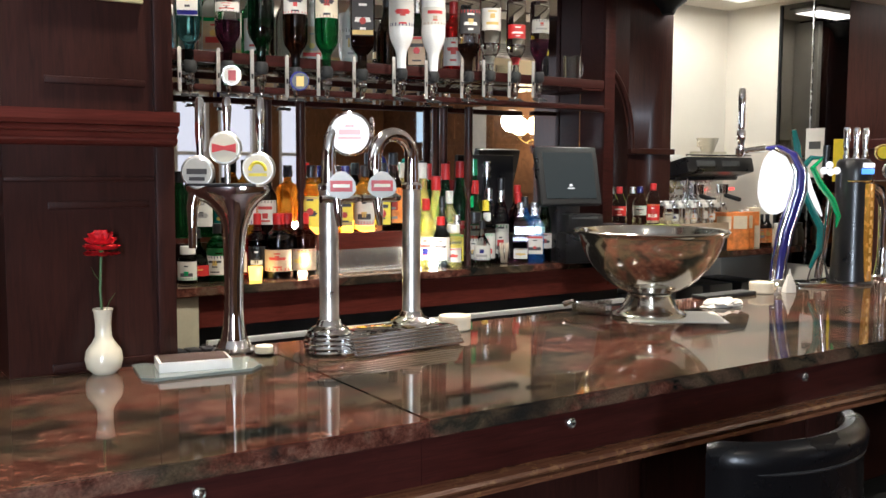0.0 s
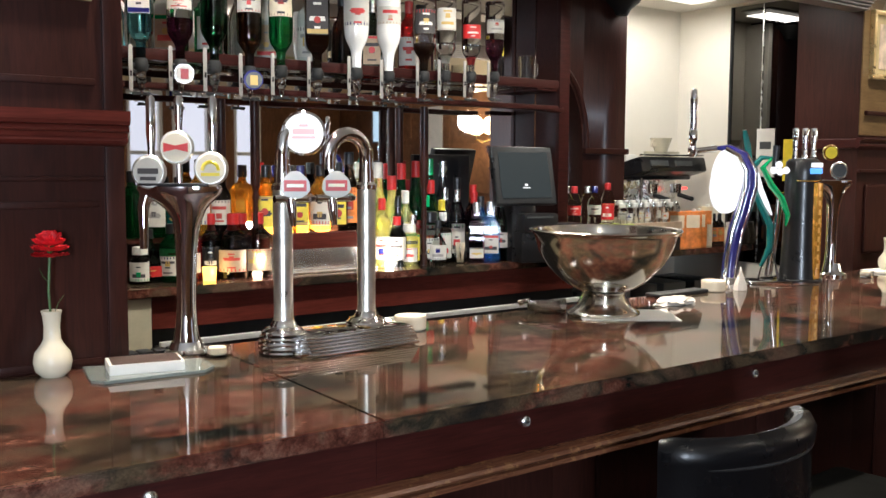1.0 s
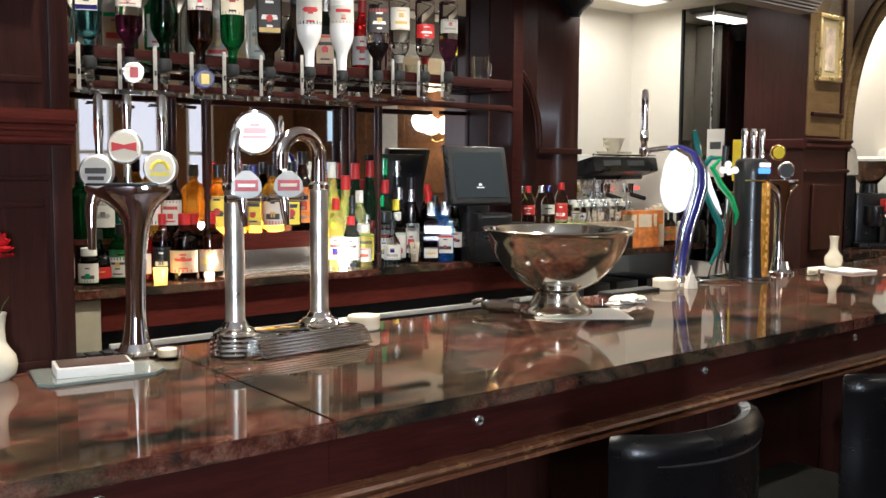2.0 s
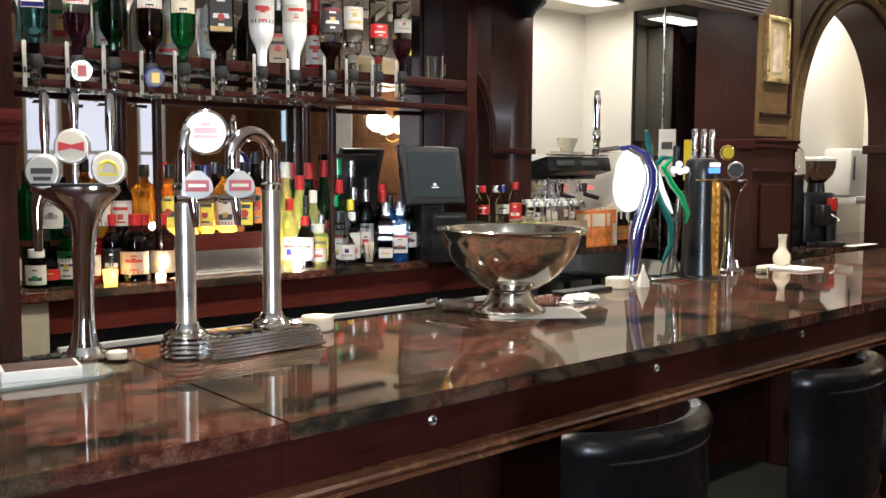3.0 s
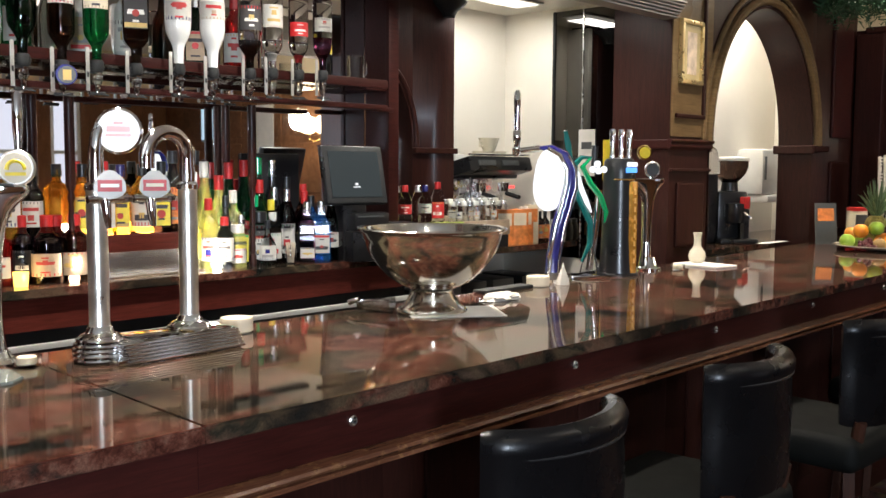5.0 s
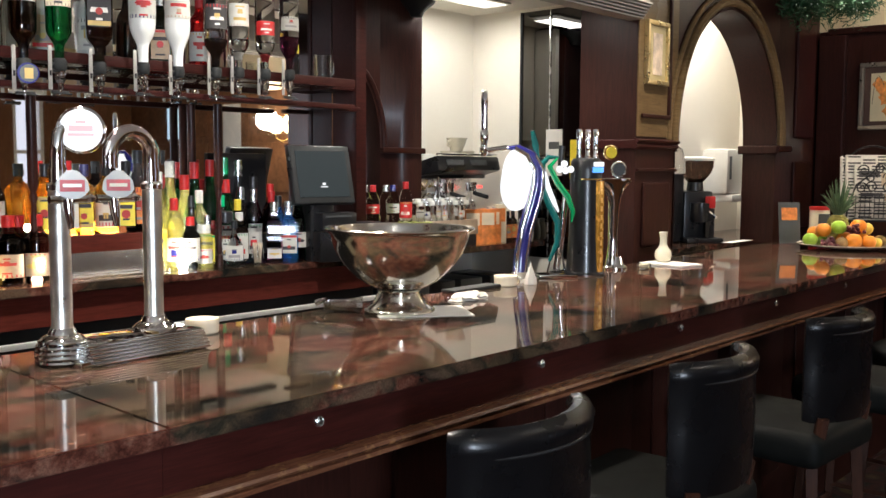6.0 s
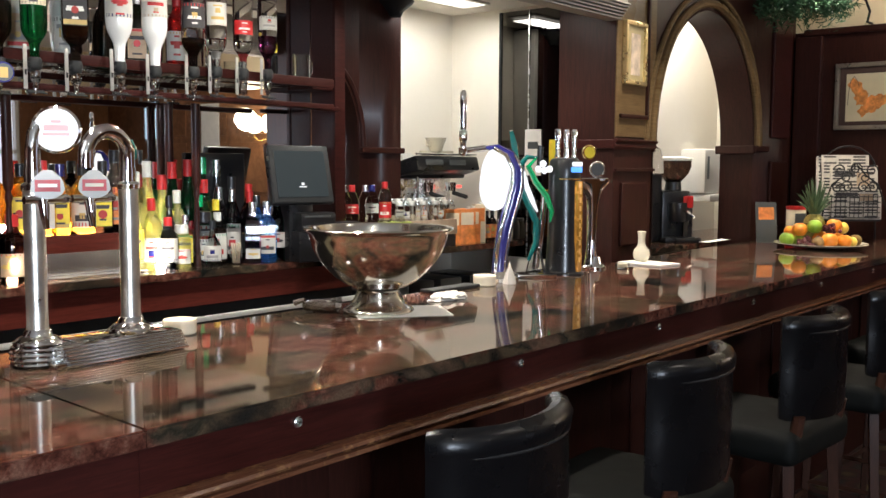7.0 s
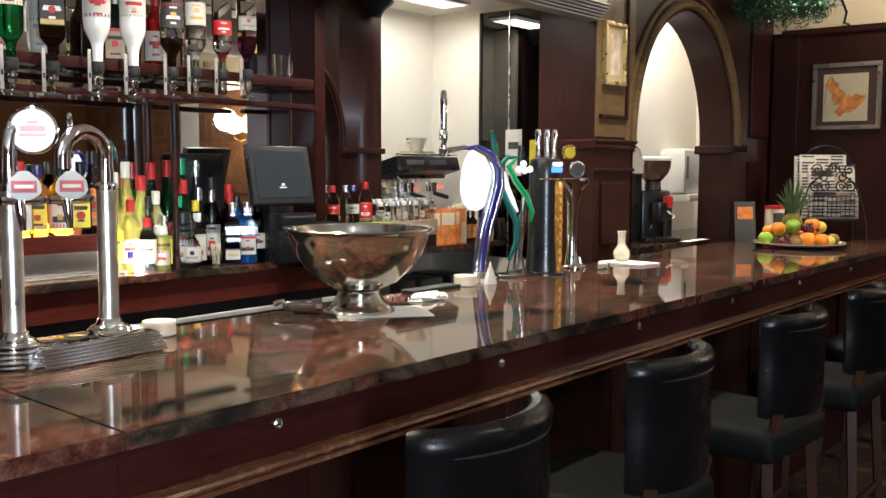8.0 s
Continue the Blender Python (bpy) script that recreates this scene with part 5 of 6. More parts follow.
part("dome", lathe([(0.0, -0.03), (0.03, -0.03), (0.045, 0.0), (0.09, 0.035), (0.10, 0.05), (0.06, 0.06), (0.06, 0.088), (0, 0.088)], 20), MATT_BLACK, dc)
ns = thing("notice_sheet", pose(4.586, 1.80, 1.60), "white notice sheet stuck on the mirror", "notice")
part("sheet", box(-0.003, 0.0, -0.055, 0.055, -0.13, 0.13), PAPER, ns)
part("print", box(-0.0042, -0.0031, -0.035, 0.035, 0.02, 0.06), GREY, ns)
yb = thing("yellow_notice", pose(4.586, 1.62, 1.56), "plain yellow notice board on the mirror", "notice")
part("board", box(-0.003, 0.0, -0.07, 0.07, -0.11, 0.11), YELLOW, yb)

# ---- things on the bar counter ----
TOP = 1.10


def vase(x, y, flower):
    v = thing("bud_vase", pose(x, y, TOP), "cream porcelain bud vase standing on the counter" + (" with one red carnation" if flower else ""), "vase")
    part("body", lathe([(0, 0.002), (0.022, 0), (0.034, 0.012), (0.0375, 0.03), (0.034, 0.048), (0.022, 0.064), (0.0165, 0.075), (0.0155, 0.10), (0.018, 0.122), (0.0205, 0.13), (0.019, 0.131), (0.014, 0.12), (0.013, 0.09), (0, 0.088)], 24), PORCELAIN, v)
    return v


v = vase(0.585, 0.662, True)
fl = part("stem", tube([(0, 0, 0.09), (-0.004, 0.0, 0.17), (0.0, 0.0, 0.25)], 0.0025, 7), STEM, v)
part("leaf", tube([(0.006, 0, 0.125), (0.014, 0, 0.145), (0.026, 0.002, 0.16)], [0.002, 0.004, 0.001], 6, None, None, 0.3), STEM, v)
part("leaf", tube([(-0.003, 0, 0.185), (-0.014, 0, 0.20), (-0.02, 0.0, 0.215)], [0.001, 0.003, 0.001], 6, None, None, 0.3), STEM, v)
bm = bmesh.new()
rng = random.Random(5)
for ring, n, zc, tip, size in ((0.003, 5, 0.292, 5, 0.016), (0.009, 8, 0.289, 18, 0.02), (0.015, 11, 0.284, 34, 0.024), (0.019, 14, 0.277, 52, 0.027), (0.021, 15, 0.269, 72, 0.028), (0.020, 15, 0.262, 92, 0.028)):
    for k in range(n):
        a = 2 * math.pi * k / n + ring * 70
        own = bmesh.new()
        pts = []
        for i in range(4):
            row = []
            for j in range(6):
                up = i / 3
                s_ = (j / 5 - 0.5) * size * (0.45 + 0.75 * up)
                row.append(own.verts.new((0.004 * math.sin(3 * up) + rng.uniform(-0.0018, 0.0018) * up, s_, up * size * 0.8 + rng.uniform(-0.003, 0.003) * up)))
            pts.append(row)
        for i in range(3):
            for j in range(5):
                own.faces.new((pts[i][j], pts[i][j + 1], pts[i + 1][j + 1], pts[i + 1][j]))
        join(bm, own, Matrix.Translation((ring * 0.5 * math.cos(a), ring * 0.5 * math.sin(a), zc - 0.018)) @ Matrix.Rotation(a, 4, "Z") @ Matrix.Rotation(radians(tip + rng.uniform(-6, 6)), 4, "Y"))
part("flower_head", bm, PETAL, v, "ruffled red carnation head")
part("calyx", lathe([(0.002, 0.243), (0.008, 0.25), (0.01, 0.265), (0, 0.27)], 10), STEM, v)

v2 = vase(3.854, 0.71, False)
mt = thing("bar_mat", pose(3.83, 0.66, TOP, 0, 0, -8), "small pale square card mat under the vase", "mat")
part("mat", box(-0.075, 0.075, -0.11, 0.11, 0.0, 0.009, 0.002), PAPER, mt)
v2.location.z += 0.009

gm = thing("glass_coaster_plate", pose(0.75, 0.60, TOP, 0, 0, -6), "thin grey glass plate under a card box", "plate")
part("plate", slab([(-0.12, -0.06), (-0.10, -0.085), (0.10, -0.075), (0.13, -0.04), (0.13, 0.05), (-0.11, 0.08)], 0.0, 0.006, 0.002), plain("grey_green_plate_glass", (0.20, 0.23, 0.21), 0.10, 0, 0.06, 10, 0.5), gm)
cb = thing("card_box", pose(0.745, 0.595, TOP + 0.0062, 0, 0, -12), "flat white box with a brown printed lid", "box")
part("box", box(-0.072, 0.072, -0.045, 0.045, 0, 0.02, 0.001), PAPER, cb)
part("lid", box(-0.066, 0.066, -0.040, 0.040, 0.0205, 0.0215), MAT_BROWN, cb, "brown printed lid")
lv = thing("slatted_drip_mat", pose(0.80, 0.755, TOP, 0, 0, 0), "small black slatted drip mat behind the box", "mat")
for k in range(5):
    part("slat", box(-0.08 + 0.034 * k, -0.052 + 0.034 * k, -0.02, 0.02, 0.0, 0.012, 0.002), BLACK, lv)

# chrome three-badge font
f1 = thing("beer_font", pose(0.90, 0.71, TOP, 0, 0, -35), "polished chrome beer font with three round badges", "beer tap")
part("base", lathe([(0, 0), (0.052, 0), (0.052, 0.008), (0.04, 0.014), (0.033, 0.03), (0, 0.03)], 28, None, pose(-0.018, 0, 0)), CHROME, f1)
part("column", loft(SWAN, 32), CHROME, f1)
part("top_plate", box(-0.11, 0.04, -0.034, 0.028, 0.3725, 0.378, 0.003), BLACK, f1, "black top plate")
part("spout", tube([(-0.098, 0.0, 0.352), (-0.104, -0.01, 0.325), (-0.104, -0.012, 0.27), (-0.104, -0.012, 0.235)], [0.017, 0.013, 0.0095, 0.009], 14), CHROME, f1)
for k, (x, z, n) in enumerate(((-0.088, 0.402, 0), (-0.028, 0.455, 1), (0.045, 0.41, 2))):
    hd = part("handle", lathe([(0.007, 0.36), (0.007, z + 0.0), (0.008, z + 0.05), (0.011, z + 0.085), (0.010, 0.560), (0.005, 0.567), (0, 0.567)], 12, None, pose(x, 0.0, 0)), CHROME, f1)
    bd_ = part("badge", disc(0.037, 0.014, 28, None, pose(x, -0.012, z, 90, 0, 0)), SATIN, f1, "round metal rimmed badge")
    part("badge_face", disc(0.031, 0.003, 28, None, pose(x, -0.0265, z, 90, 0, 0)), (BADGE, PORCELAIN, PORCELAIN)[n], bd_)
    bm = bmesh.new()
    if n == 0:
        box(x - 0.022, x + 0.022, -0.0312, -0.0296, z - 0.004, z + 0.008, 0, bm)
        box(x - 0.017, x + 0.017, -0.0312, -0.0296, z - 0.018, z - 0.010, 0, bm)
    elif n == 1:
        own = slab([(-0.026, -0.01), (0, -0.004), (0.026, -0.01), (0.026, 0.01), (0, 0.004), (-0.026, 0.01)], 0, 0.0015)
        join(bm, own, pose(x, -0.0297, z, 90, 0, 0))
    else:
        tube([(x - 0.017 * math.cos(math.pi * i / 12), -0.030, z - 0.004 + 0.018 * math.sin(math.pi * i / 12)) for i in range(13)], 0.004, 6, bm)
        box(x - 0.02, x + 0.02, -0.0312, -0.0296, z - 0.016, z - 0.009, 0, bm)
    part("badge_mark", bm, (INK, RED, YELLOW)[n], bd_, "plain coloured badge shape")
tl = thing("tea_light", pose(0.93, 0.66, TOP), "clear glass tea light holder with a white candle", "candle")
part("holder", lathe([(0, 0.004), (0.024, 0.004), (0.027, 0.022), (0.030, 0.022), (0.027, 0), (0, 0)], 20), CLEAR, tl)
part("candle", disc(0.02, 0.016, 18, None, pose(0, 0, 0.005)), SOAP, tl)

# twin column font on a reeded tray
f2 = thing("twin_beer_font", pose(1.185, 0.585, TOP, 0, 0, 3), "twin column chrome beer font on a reeded drip tray", "beer tap")
part("tray", box(-0.13, 0.185, -0.062, 0.075, 0.0, 0.012, 0.004), CHROME, f2)
for k in range(6):
    part("reed", box(-0.11, 0.185, -0.078 + 0.005 * k, 0.07, 0.0035 + 0.0065 * k, 0.0098 + 0.0065 * k, 0.003), BRIGHT_STEEL, f2)
part("tray_top", box(-0.06, 0.18, -0.046, 0.066, 0.0428, 0.0448, 0.0008), CHROME, f2, "polished tray top")
part("tray_label", box(0.055, 0.075, -0.034, -0.005, 0.0456, 0.0475), BRASS, f2, "small brass tag")
COLS = (-0.118, 0.108)
for n, x in enumerate(COLS):
    y = 0.03
    bm = bmesh.new()
    for k, r in enumerate((0.056, 0.058, 0.058, 0.055, 0.050)):
        lathe([(r - 0.006, 0.0005 + 0.0105 * k), (r - 0.0015, 0.0025 + 0.0105 * k), (r, 0.0055 + 0.0105 * k), (r - 0.0015, 0.0085 + 0.0105 * k), (r - 0.006, 0.0105 + 0.0105 * k)], 28, bm, pose(x, y, 0))
    part("stepped_foot", bm, CHROME, f2)
    part("foot_dome", lathe([(0.046, 0.052), (0.040, 0.058), (0.030, 0.062), (0.027, 0.07), (0.024, 0.075), (0, 0.075)], 24, None, pose(x, y, 0)), CHROME, f2)
    part("column", lathe([(0.0225, 0.07), (0.0215, 0.08), (0.0215, 0.365), (0, 0.365)], 24, None, pose(x, y, 0)), SATIN, f2, "satin nickel column")
    part("collar", lathe([(0.022, 0.362), (0.0245, 0.364), (0.0245, 0.374), (0.022, 0.377), (0.018, 0.38), (0.018, 0.41)], 24, None, pose(x, y, 0)), CHROME, f2)
arch = [(COLS[1], 0.03, 0.38)] + [(COLS[1] - 0.055 + 0.055 * math.cos(math.pi * k / 16), 0.03 - 0.01 * k / 16, 0.435 + 0.055 * math.sin(math.pi * k / 16)) for k in range(17)] + [(COLS[1] - 0.11, 0.02, 0.41)]
part("arch_pipe", tube(arch, 0.0165, 14), CHROME, f2)
part("neck_pipe", tube([(COLS[0], 0.03, 0.38), (COLS[0], 0.03, 0.44), (COLS[0] + 0.004, 0.03, 0.48), (COLS[0] + 0.03, 0.03, 0.525), (COLS[0] + 0.06, 0.03, 0.53)], [0.0165, 0.0165, 0.014, 0.01, 0.006], 14), CHROME, f2)
lens = pose(COLS[0] + 0.046, 0.012, 0.488, 90, 0, -38)
part("lens_rim", lathe([(0.044, -0.004), (0.049, 0.0), (0.049, 0.018), (0.044, 0.022)], 32, None, lens), CHROME, f2)
part("lens", disc(0.0438, 0.018, 32, None, lens), LIT_WHITE, f2, "round lit white lens")
bm = box(-0.024, 0.024, -0.002, 0.010, 0.0182, 0.0192)
box(-0.026, 0.026, -0.012, -0.006, 0.0182, 0.0192, 0, bm)
box(-0.010, 0.010, 0.014, 0.020, 0.0182, 0.0192, 0, bm)
join(None, bm, lens)
part("lens_mark", bm, PALE_PRINT, f2, "faded red badge shape")
for n, x in enumerate((COLS[0] + 0.002, COLS[1] - 0.118)):
    hd = part("handle", tube([(x, -0.02, 0.35), (x, -0.022, 0.40)], 0.006, 8), CHROME, f2)
    bm = slab([(0.034 * math.cos(a) * (1.0 if math.sin(a) < 0 else 0.92), 0.028 * math.sin(a) + (0.004 if math.sin(a) > 0.9 else 0)) for a in (2 * math.pi * k / 20 for k in range(20))], 0, 0.012, 0.003)
    bd2 = part("badge", join(None, bm, pose(x, -0.02, 0.374, 90, 0, -30)), BADGE, f2, "cream and red shield badge")
    part("badge_red", join(None, box(-0.024, 0.024, -0.012, 0.012, 0.0122, 0.014), pose(x, -0.02, 0.374, 90, 0, -30)), RED, bd2)
    part("badge_print", join(None, box(-0.018, 0.018, -0.003, 0.004, 0.0142, 0.0152), pose(x, -0.02, 0.374, 90, 0, -30)), PORCELAIN, bd2)
    part("tap_body", tube([(x - 0.04, 0.0, 0.345), (x + 0.045, -0.01, 0.345)], 0.009, 10), CHROME, f2)
    part("spout", tube([(x - 0.008, -0.015, 0.345), (x - 0.008, -0.02, 0.315), (x - 0.006, -0.022, 0.285)], [0.012, 0.010, 0.006], 10), CHROME, f2)
    part("knob", lathe([(0, 0), (0.012, 0.003), (0.014, 0.012), (0, 0.02)], 12, None, pose(x + 0.045, -0.01, 0.337)), CHROME, f2)


def puck(x, y):
    p = thing("cream_dish", pose(x, y, TOP), "round cream wax block lying on the counter", "dish")
    part("body", lathe([(0, 0.001), (0.036, 0), (0.041, 0.004), (0.041, 0.026), (0.042, 0.030), (0.040, 0.037), (0, 0.038)], 24), SOAP, p)


puck(1.475, 0.70)
puck(2.76, 0.735)

# steel punch bowl
bw = thing("punch_bowl", pose(2.065, 0.585, TOP + 0.0022), "large polished steel punch bowl on a flared foot", "bowl")
part("foot", lathe([(0, 0.004), (0.100, 0.0), (0.103, 0.004), (0.101, 0.009), (0.092, 0.015), (0.080, 0.024), (0.071, 0.038), (0.064, 0.052), (0.060, 0.060), (0.062, 0.0645), (0.05, 0.066), (0, 0.066)], 56), POLISHED, bw)
shell = [(0.0, 0.0662), (0.055, 0.0665), (0.075, 0.071), (0.100, 0.083), (0.122, 0.099), (0.142, 0.118), (0.160, 0.138), (0.175, 0.159), (0.187, 0.182), (0.196, 0.207), (0.200, 0.226), (0.206, 0.232), (0.213, 0.235), (0.2155, 0.239), (0.213, 0.243), (0.206, 0.243), (0.199, 0.240)]
inner = [(r - 0.005, z + 0.002) for r, z in shell[10:2:-1]]
part("bowl", lathe(shell + inner + [(0.05, 0.074), (0, 0.072)], 72), POLISHED, bw)
np_ = thing("napkin", pose(2.09, 0.555, TOP, 0, 0, -38), "white paper napkin under the steel bowl", "napkin")
part("sheet", box(-0.11, 0.16, -0.10, 0.10, 0.0005, 0.0018), PAPER, np_)
sp_ = thing("ice_scoop", pose(1.945, 0.70, TOP, 0, 0, -62), "small steel ice scoop lying on the counter", "scoop")
own = bmesh.new()
n = 12
cols = []
for i in range(7):
    t_ = i / 6
    rr = 0.030 - 0.004 * (1 - t_)
    cols.append([own.verts.new((-0.045 + 0.10 * t_, rr * math.cos(a), 0.031 + rr * math.sin(a))) for a in (math.pi * (1.0 - 0.12 * t_) + (math.pi * (1 + 0.24 * t_)) * k / n for k in range(n + 1))])
for c0, c1 in zip(cols, cols[1:]):
    for k in range(n):
        own.faces.new((c0[k], c0[k + 1], c1[k + 1], c1[k]))
own.faces.new(cols[0])
bmesh.ops.solidify(own, geom=own.faces[:], thickness=0.0015)
part("blade", own, CHROME, sp_)
part("handle", tube([(-0.046, 0, 0.034), (-0.062, 0, 0.030), (-0.078, 0, 0.024)], [0.007, 0.008, 0.009], 10), CHROME, sp_)
ts = thing("crumpled_tissue", pose(2.40, 0.60, TOP), "crumpled white tissue on the counter", "tissue")
own = bmesh.new()
bmesh.ops.create_icosphere(own, subdivisions=3, radius=1)
for vv in own.verts:
    d = 1 + 0.5 * noise.noise(vv.co * 2.3)
    vv.co = Vector((vv.co.x * 0.075 * d, vv.co.y * 0.035 * d, max(0.001, (vv.co.z + 0.35) * 0.018 * d)))
part("tissue", own, LABEL_WHITE, ts)
bt = thing("black_bar_tray", pose(2.62, 0.745, TOP, 0, 0, 0), "flat black rubber bar tray at the counter edge", "tray")
part("tray", box(-0.16, 0.09, -0.03, 0.03, 0.0, 0.012, 0.004), MATT_BLACK, bt)

# tall handled fonts behind
f3 = thing("curved_beer_font", pose(2.90, 0.775, TOP, 0, 0, -40), "curved dark blue and chrome beer font with a lit oval lens", "beer tap")
spine = [(0.0, 0.02), (0.006, 0.1), (0.022, 0.2), (0.045, 0.28), (0.062, 0.35), (0.062, 0.41), (0.035, 0.46), (-0.01, 0.485), (-0.055, 0.487)]
wid = [0.036, 0.036, 0.038, 0.040, 0.040, 0.037, 0.030, 0.020, 0.008]
part("blade", tube([(x, 0.01, z) for x, z in spine], wid, 16, None, None, 0.75), BLUE, f3, "glossy dark blue blade")
part("chrome_edge", tube([(x - 0.02, -0.018, z) for (x, z) in spine[:-1]], [0.008] * 8, 10), CHROME, f3, "chrome edge strip")
part("chrome_edge", tube([(x + 0.012, -0.02, z) for (x, z) in spine[:-2]], [0.004] * 7, 10), CHROME, f3)
part("foot", lathe([(0, 0), (0.05, 0), (0.048, 0.012), (0.034, 0.024), (0.03, 0.035), (0, 0.035)], 24, None, pose(0, 0.0, 0)), CHROME, f3)
oval = [(0.066 * math.cos(a) - 0.018 * max(0, math.sin(a)), 0.115 * math.sin(a)) for a in (2 * math.pi * k / 36 for k in range(36))]
part("lens", slab(oval, 0, 0.03, 0.006, None, pose(-0.006, 0.02, 0.372, 90, 12, 0)), LIT_WHITE, f3, "large lit white oval lens")
part("spout", tube([(-0.055, 0.0, 0.485), (-0.115, 0.015, 0.478), (-0.135, 0.02, 0.462)], [0.012, 0.011, 0.008], 10), CHROME, f3)
part("handle_collar", lathe([(0.010, 0.47), (0.017, 0.48), (0.017, 0.50), (0.011, 0.505), (0.011, 0.52), (0.015, 0.53), (0.015, 0.56), (0.011, 0.565)], 14, None, pose(-0.135, 0.02, -0.015)), CHROME, f3)
part("tap_handle", lathe([(0.010, 0.56), (0.012, 0.58), (0.012, 0.63), (0.013, 0.67), (0.011, 0.70), (0.006, 0.708), (0, 0.71)], 14, None, pose(-0.135, 0.02, -0.015)), CHROME, f3, "chrome moulded tap handle")

pn = thing("folded_napkin", pose(2.86, 0.70, TOP), "folded white napkin cone standing on the counter", "napkin")
part("cone", lathe([(0.030, 0.0), (0.027, 0.018), (0.014, 0.048), (0.007, 0.060), (0.003, 0.078), (0, 0.080)], 7, None, None, 0.7), LABEL_WHITE, pn)

f4 = thing("green_beer_font", pose(3.10, 0.775, TOP, 0, 0, -40), "green curved beer font with clear base and lit sign", "beer tap")
sp4 = [(-0.01, 0.06), (0.02, 0.13), (0.02, 0.21), (-0.015, 0.28), (-0.045, 0.35), (-0.05, 0.42), (-0.02, 0.455), (0.02, 0.455)]
part("ribbon", tube([(x, 0.0, z) for x, z in sp4], [0.012, 0.02, 0.024, 0.024, 0.024, 0.022, 0.016, 0.008], 14, None, None, 0.6), TEAL, f4, "teal green ribbon")
part("ribbon", tube([(0.01, -0.02, 0.45), (-0.02, -0.022, 0.42), (0.01, -0.024, 0.36), (0.05, -0.024, 0.31), (0.075, -0.02, 0.25), (0.07, -0.015, 0.21)], [0.008, 0.018, 0.02, 0.02, 0.016, 0.006], 14, None, None, 0.6), GREEN, f4, "bright green ribbon")
part("lens", tube([(-0.035, -0.012, 0.40), (-0.022, -0.014, 0.34), (0.0, -0.014, 0.29), (0.02, -0.012, 0.25)], [0.012, 0.024, 0.022, 0.008], 12, None, None, 0.4), LIT_WHITE, f4, "lit white panel")
bm = bmesh.new()
for dx, dz in ((0.03, 0.43), (0.012, 0.41), (0.035, 0.405), (0.055, 0.41)):
    disc(0.013, 0.006, 14, bm, pose(dx, -0.045, dz, 90, 0, 0))
part("leaf_sign", bm, LIT_WHITE, f4, "lit white clover-like shape")
part("clear_base", lathe([(0.055, 0.0), (0.05, 0.01), (0.035, 0.06), (0.02, 0.11), (0, 0.115)], 4, None, pose(0.02, 0, 0, 0, 0, 20)), CLEAR, f4, "faceted clear base")
part("foot", box(-0.06, 0.09, -0.05, 0.05, 0, 0.012, 0.004), CHROME, f4)
part("back_tube", tube([(0.03, 0.03, 0.02), (0.05, 0.03, 0.2), (0.06, 0.02, 0.33)], 0.014, 10), CHROME, f4)
part("tap_handle", tube([(-0.05, 0.04, 0.45), (-0.06, 0.04, 0.50), (-0.075, 0.03, 0.555)], [0.009, 0.014, 0.008], 10), TEAL, f4, "teal tap handle")
part("tap_handle", tube([(0.04, 0.04, 0.42), (0.045, 0.04, 0.50)], [0.011, 0.013], 10), BLACK, f4, "black tap handle")

f5 = thing("black_beer_font", pose(3.275, 0.74, TOP, 0, 0, -35), "tall black beer font with an amber strip and lit blue sign", "beer tap")
part("body", lathe([(0, 0), (0.080, 0), (0.080, 0.006), (0.074, 0.012), (0.069, 0.06), (0.064, 0.16), (0.062, 0.40), (0.060, 0.44), (0.05, 0.452), (0, 0.455)], 36), BLACK, f5)
part("amber_strip", join(None, box(-0.017, 0.017, -0.076, -0.050, 0.012, 0.365, 0.004), pose(0, 0, 0, 0, 0, 32)), AMBER_BAR, f5, "amber strip with raised letters")
bm = bmesh.new()
for k in range(9):
    join(bm, box(-0.006, 0.006, -0.0772, -0.0761, 0.05 + 0.033 * k, 0.07 + 0.033 * k), pose(0, 0, 0, 0, 0, 32))
part("strip_print", bm, plain("gold_letter_paint", (0.80, 0.48, 0.12), 0.35), f5)
part("gold_ring", tube([(0.0635 * math.cos(a), 0.0635 * math.sin(a), 0.372) for a in (radians(-130 + 10 * k) for k in range(11))], 0.004, 8), BRASS, f5)
part("sign", join(None, box(-0.028, 0.028, -0.068, -0.0625, 0.398, 0.418, 0.002), pose(0, 0, 0, 0, 0, 22)), LIT_BLUE, f5, "lit blue sign")
part("sign", join(None, box(-0.024, 0.03, -0.0685, -0.0625, 0.421, 0.438, 0.004), pose(0, 0, 0, 0, 0, 22)), LIT_WHITE, f5, "lit white sign")
for k, x in enumerate((-0.035, 0.005, 0.042)):
    part("tap_handle", lathe([(0.010, 0.45), (0.012, 0.46), (0.009, 0.47), (0.010, 0.50), (0.0125, 0.555), (0.011, 0.565), (0, 0.567)], 14, None, pose(x, 0.01 * k - 0.01, 0)), CHROME, f5)
bd5 = part("badge", disc(0.030, 0.012, 24, None, pose(0.085, -0.03, 0.475, 90, 0, 0)), BRASS, f5, "round yellow badge")
part("badge_face", disc(0.022, 0.002, 24, None, pose(0.085, -0.0425, 0.475, 90, 0, 0)), YELLOW, bd5)

f6 = thing("chrome_beer_font", pose(3.53, 0.755, TOP, 0, 0, -38), "slim polished chrome beer font with a grey badge", "beer tap")
part("foot", lathe([(0, 0), (0.05, 0), (0.05, 0.008), (0.034, 0.02), (0.026, 0.05), (0, 0.05)], 24), CHROME, f6)
part("column", loft([(cx + 0.004, cy, a * 0.92, b * 0.92, z) for cx, cy, a, b, z in SWAN], 28), CHROME, f6)
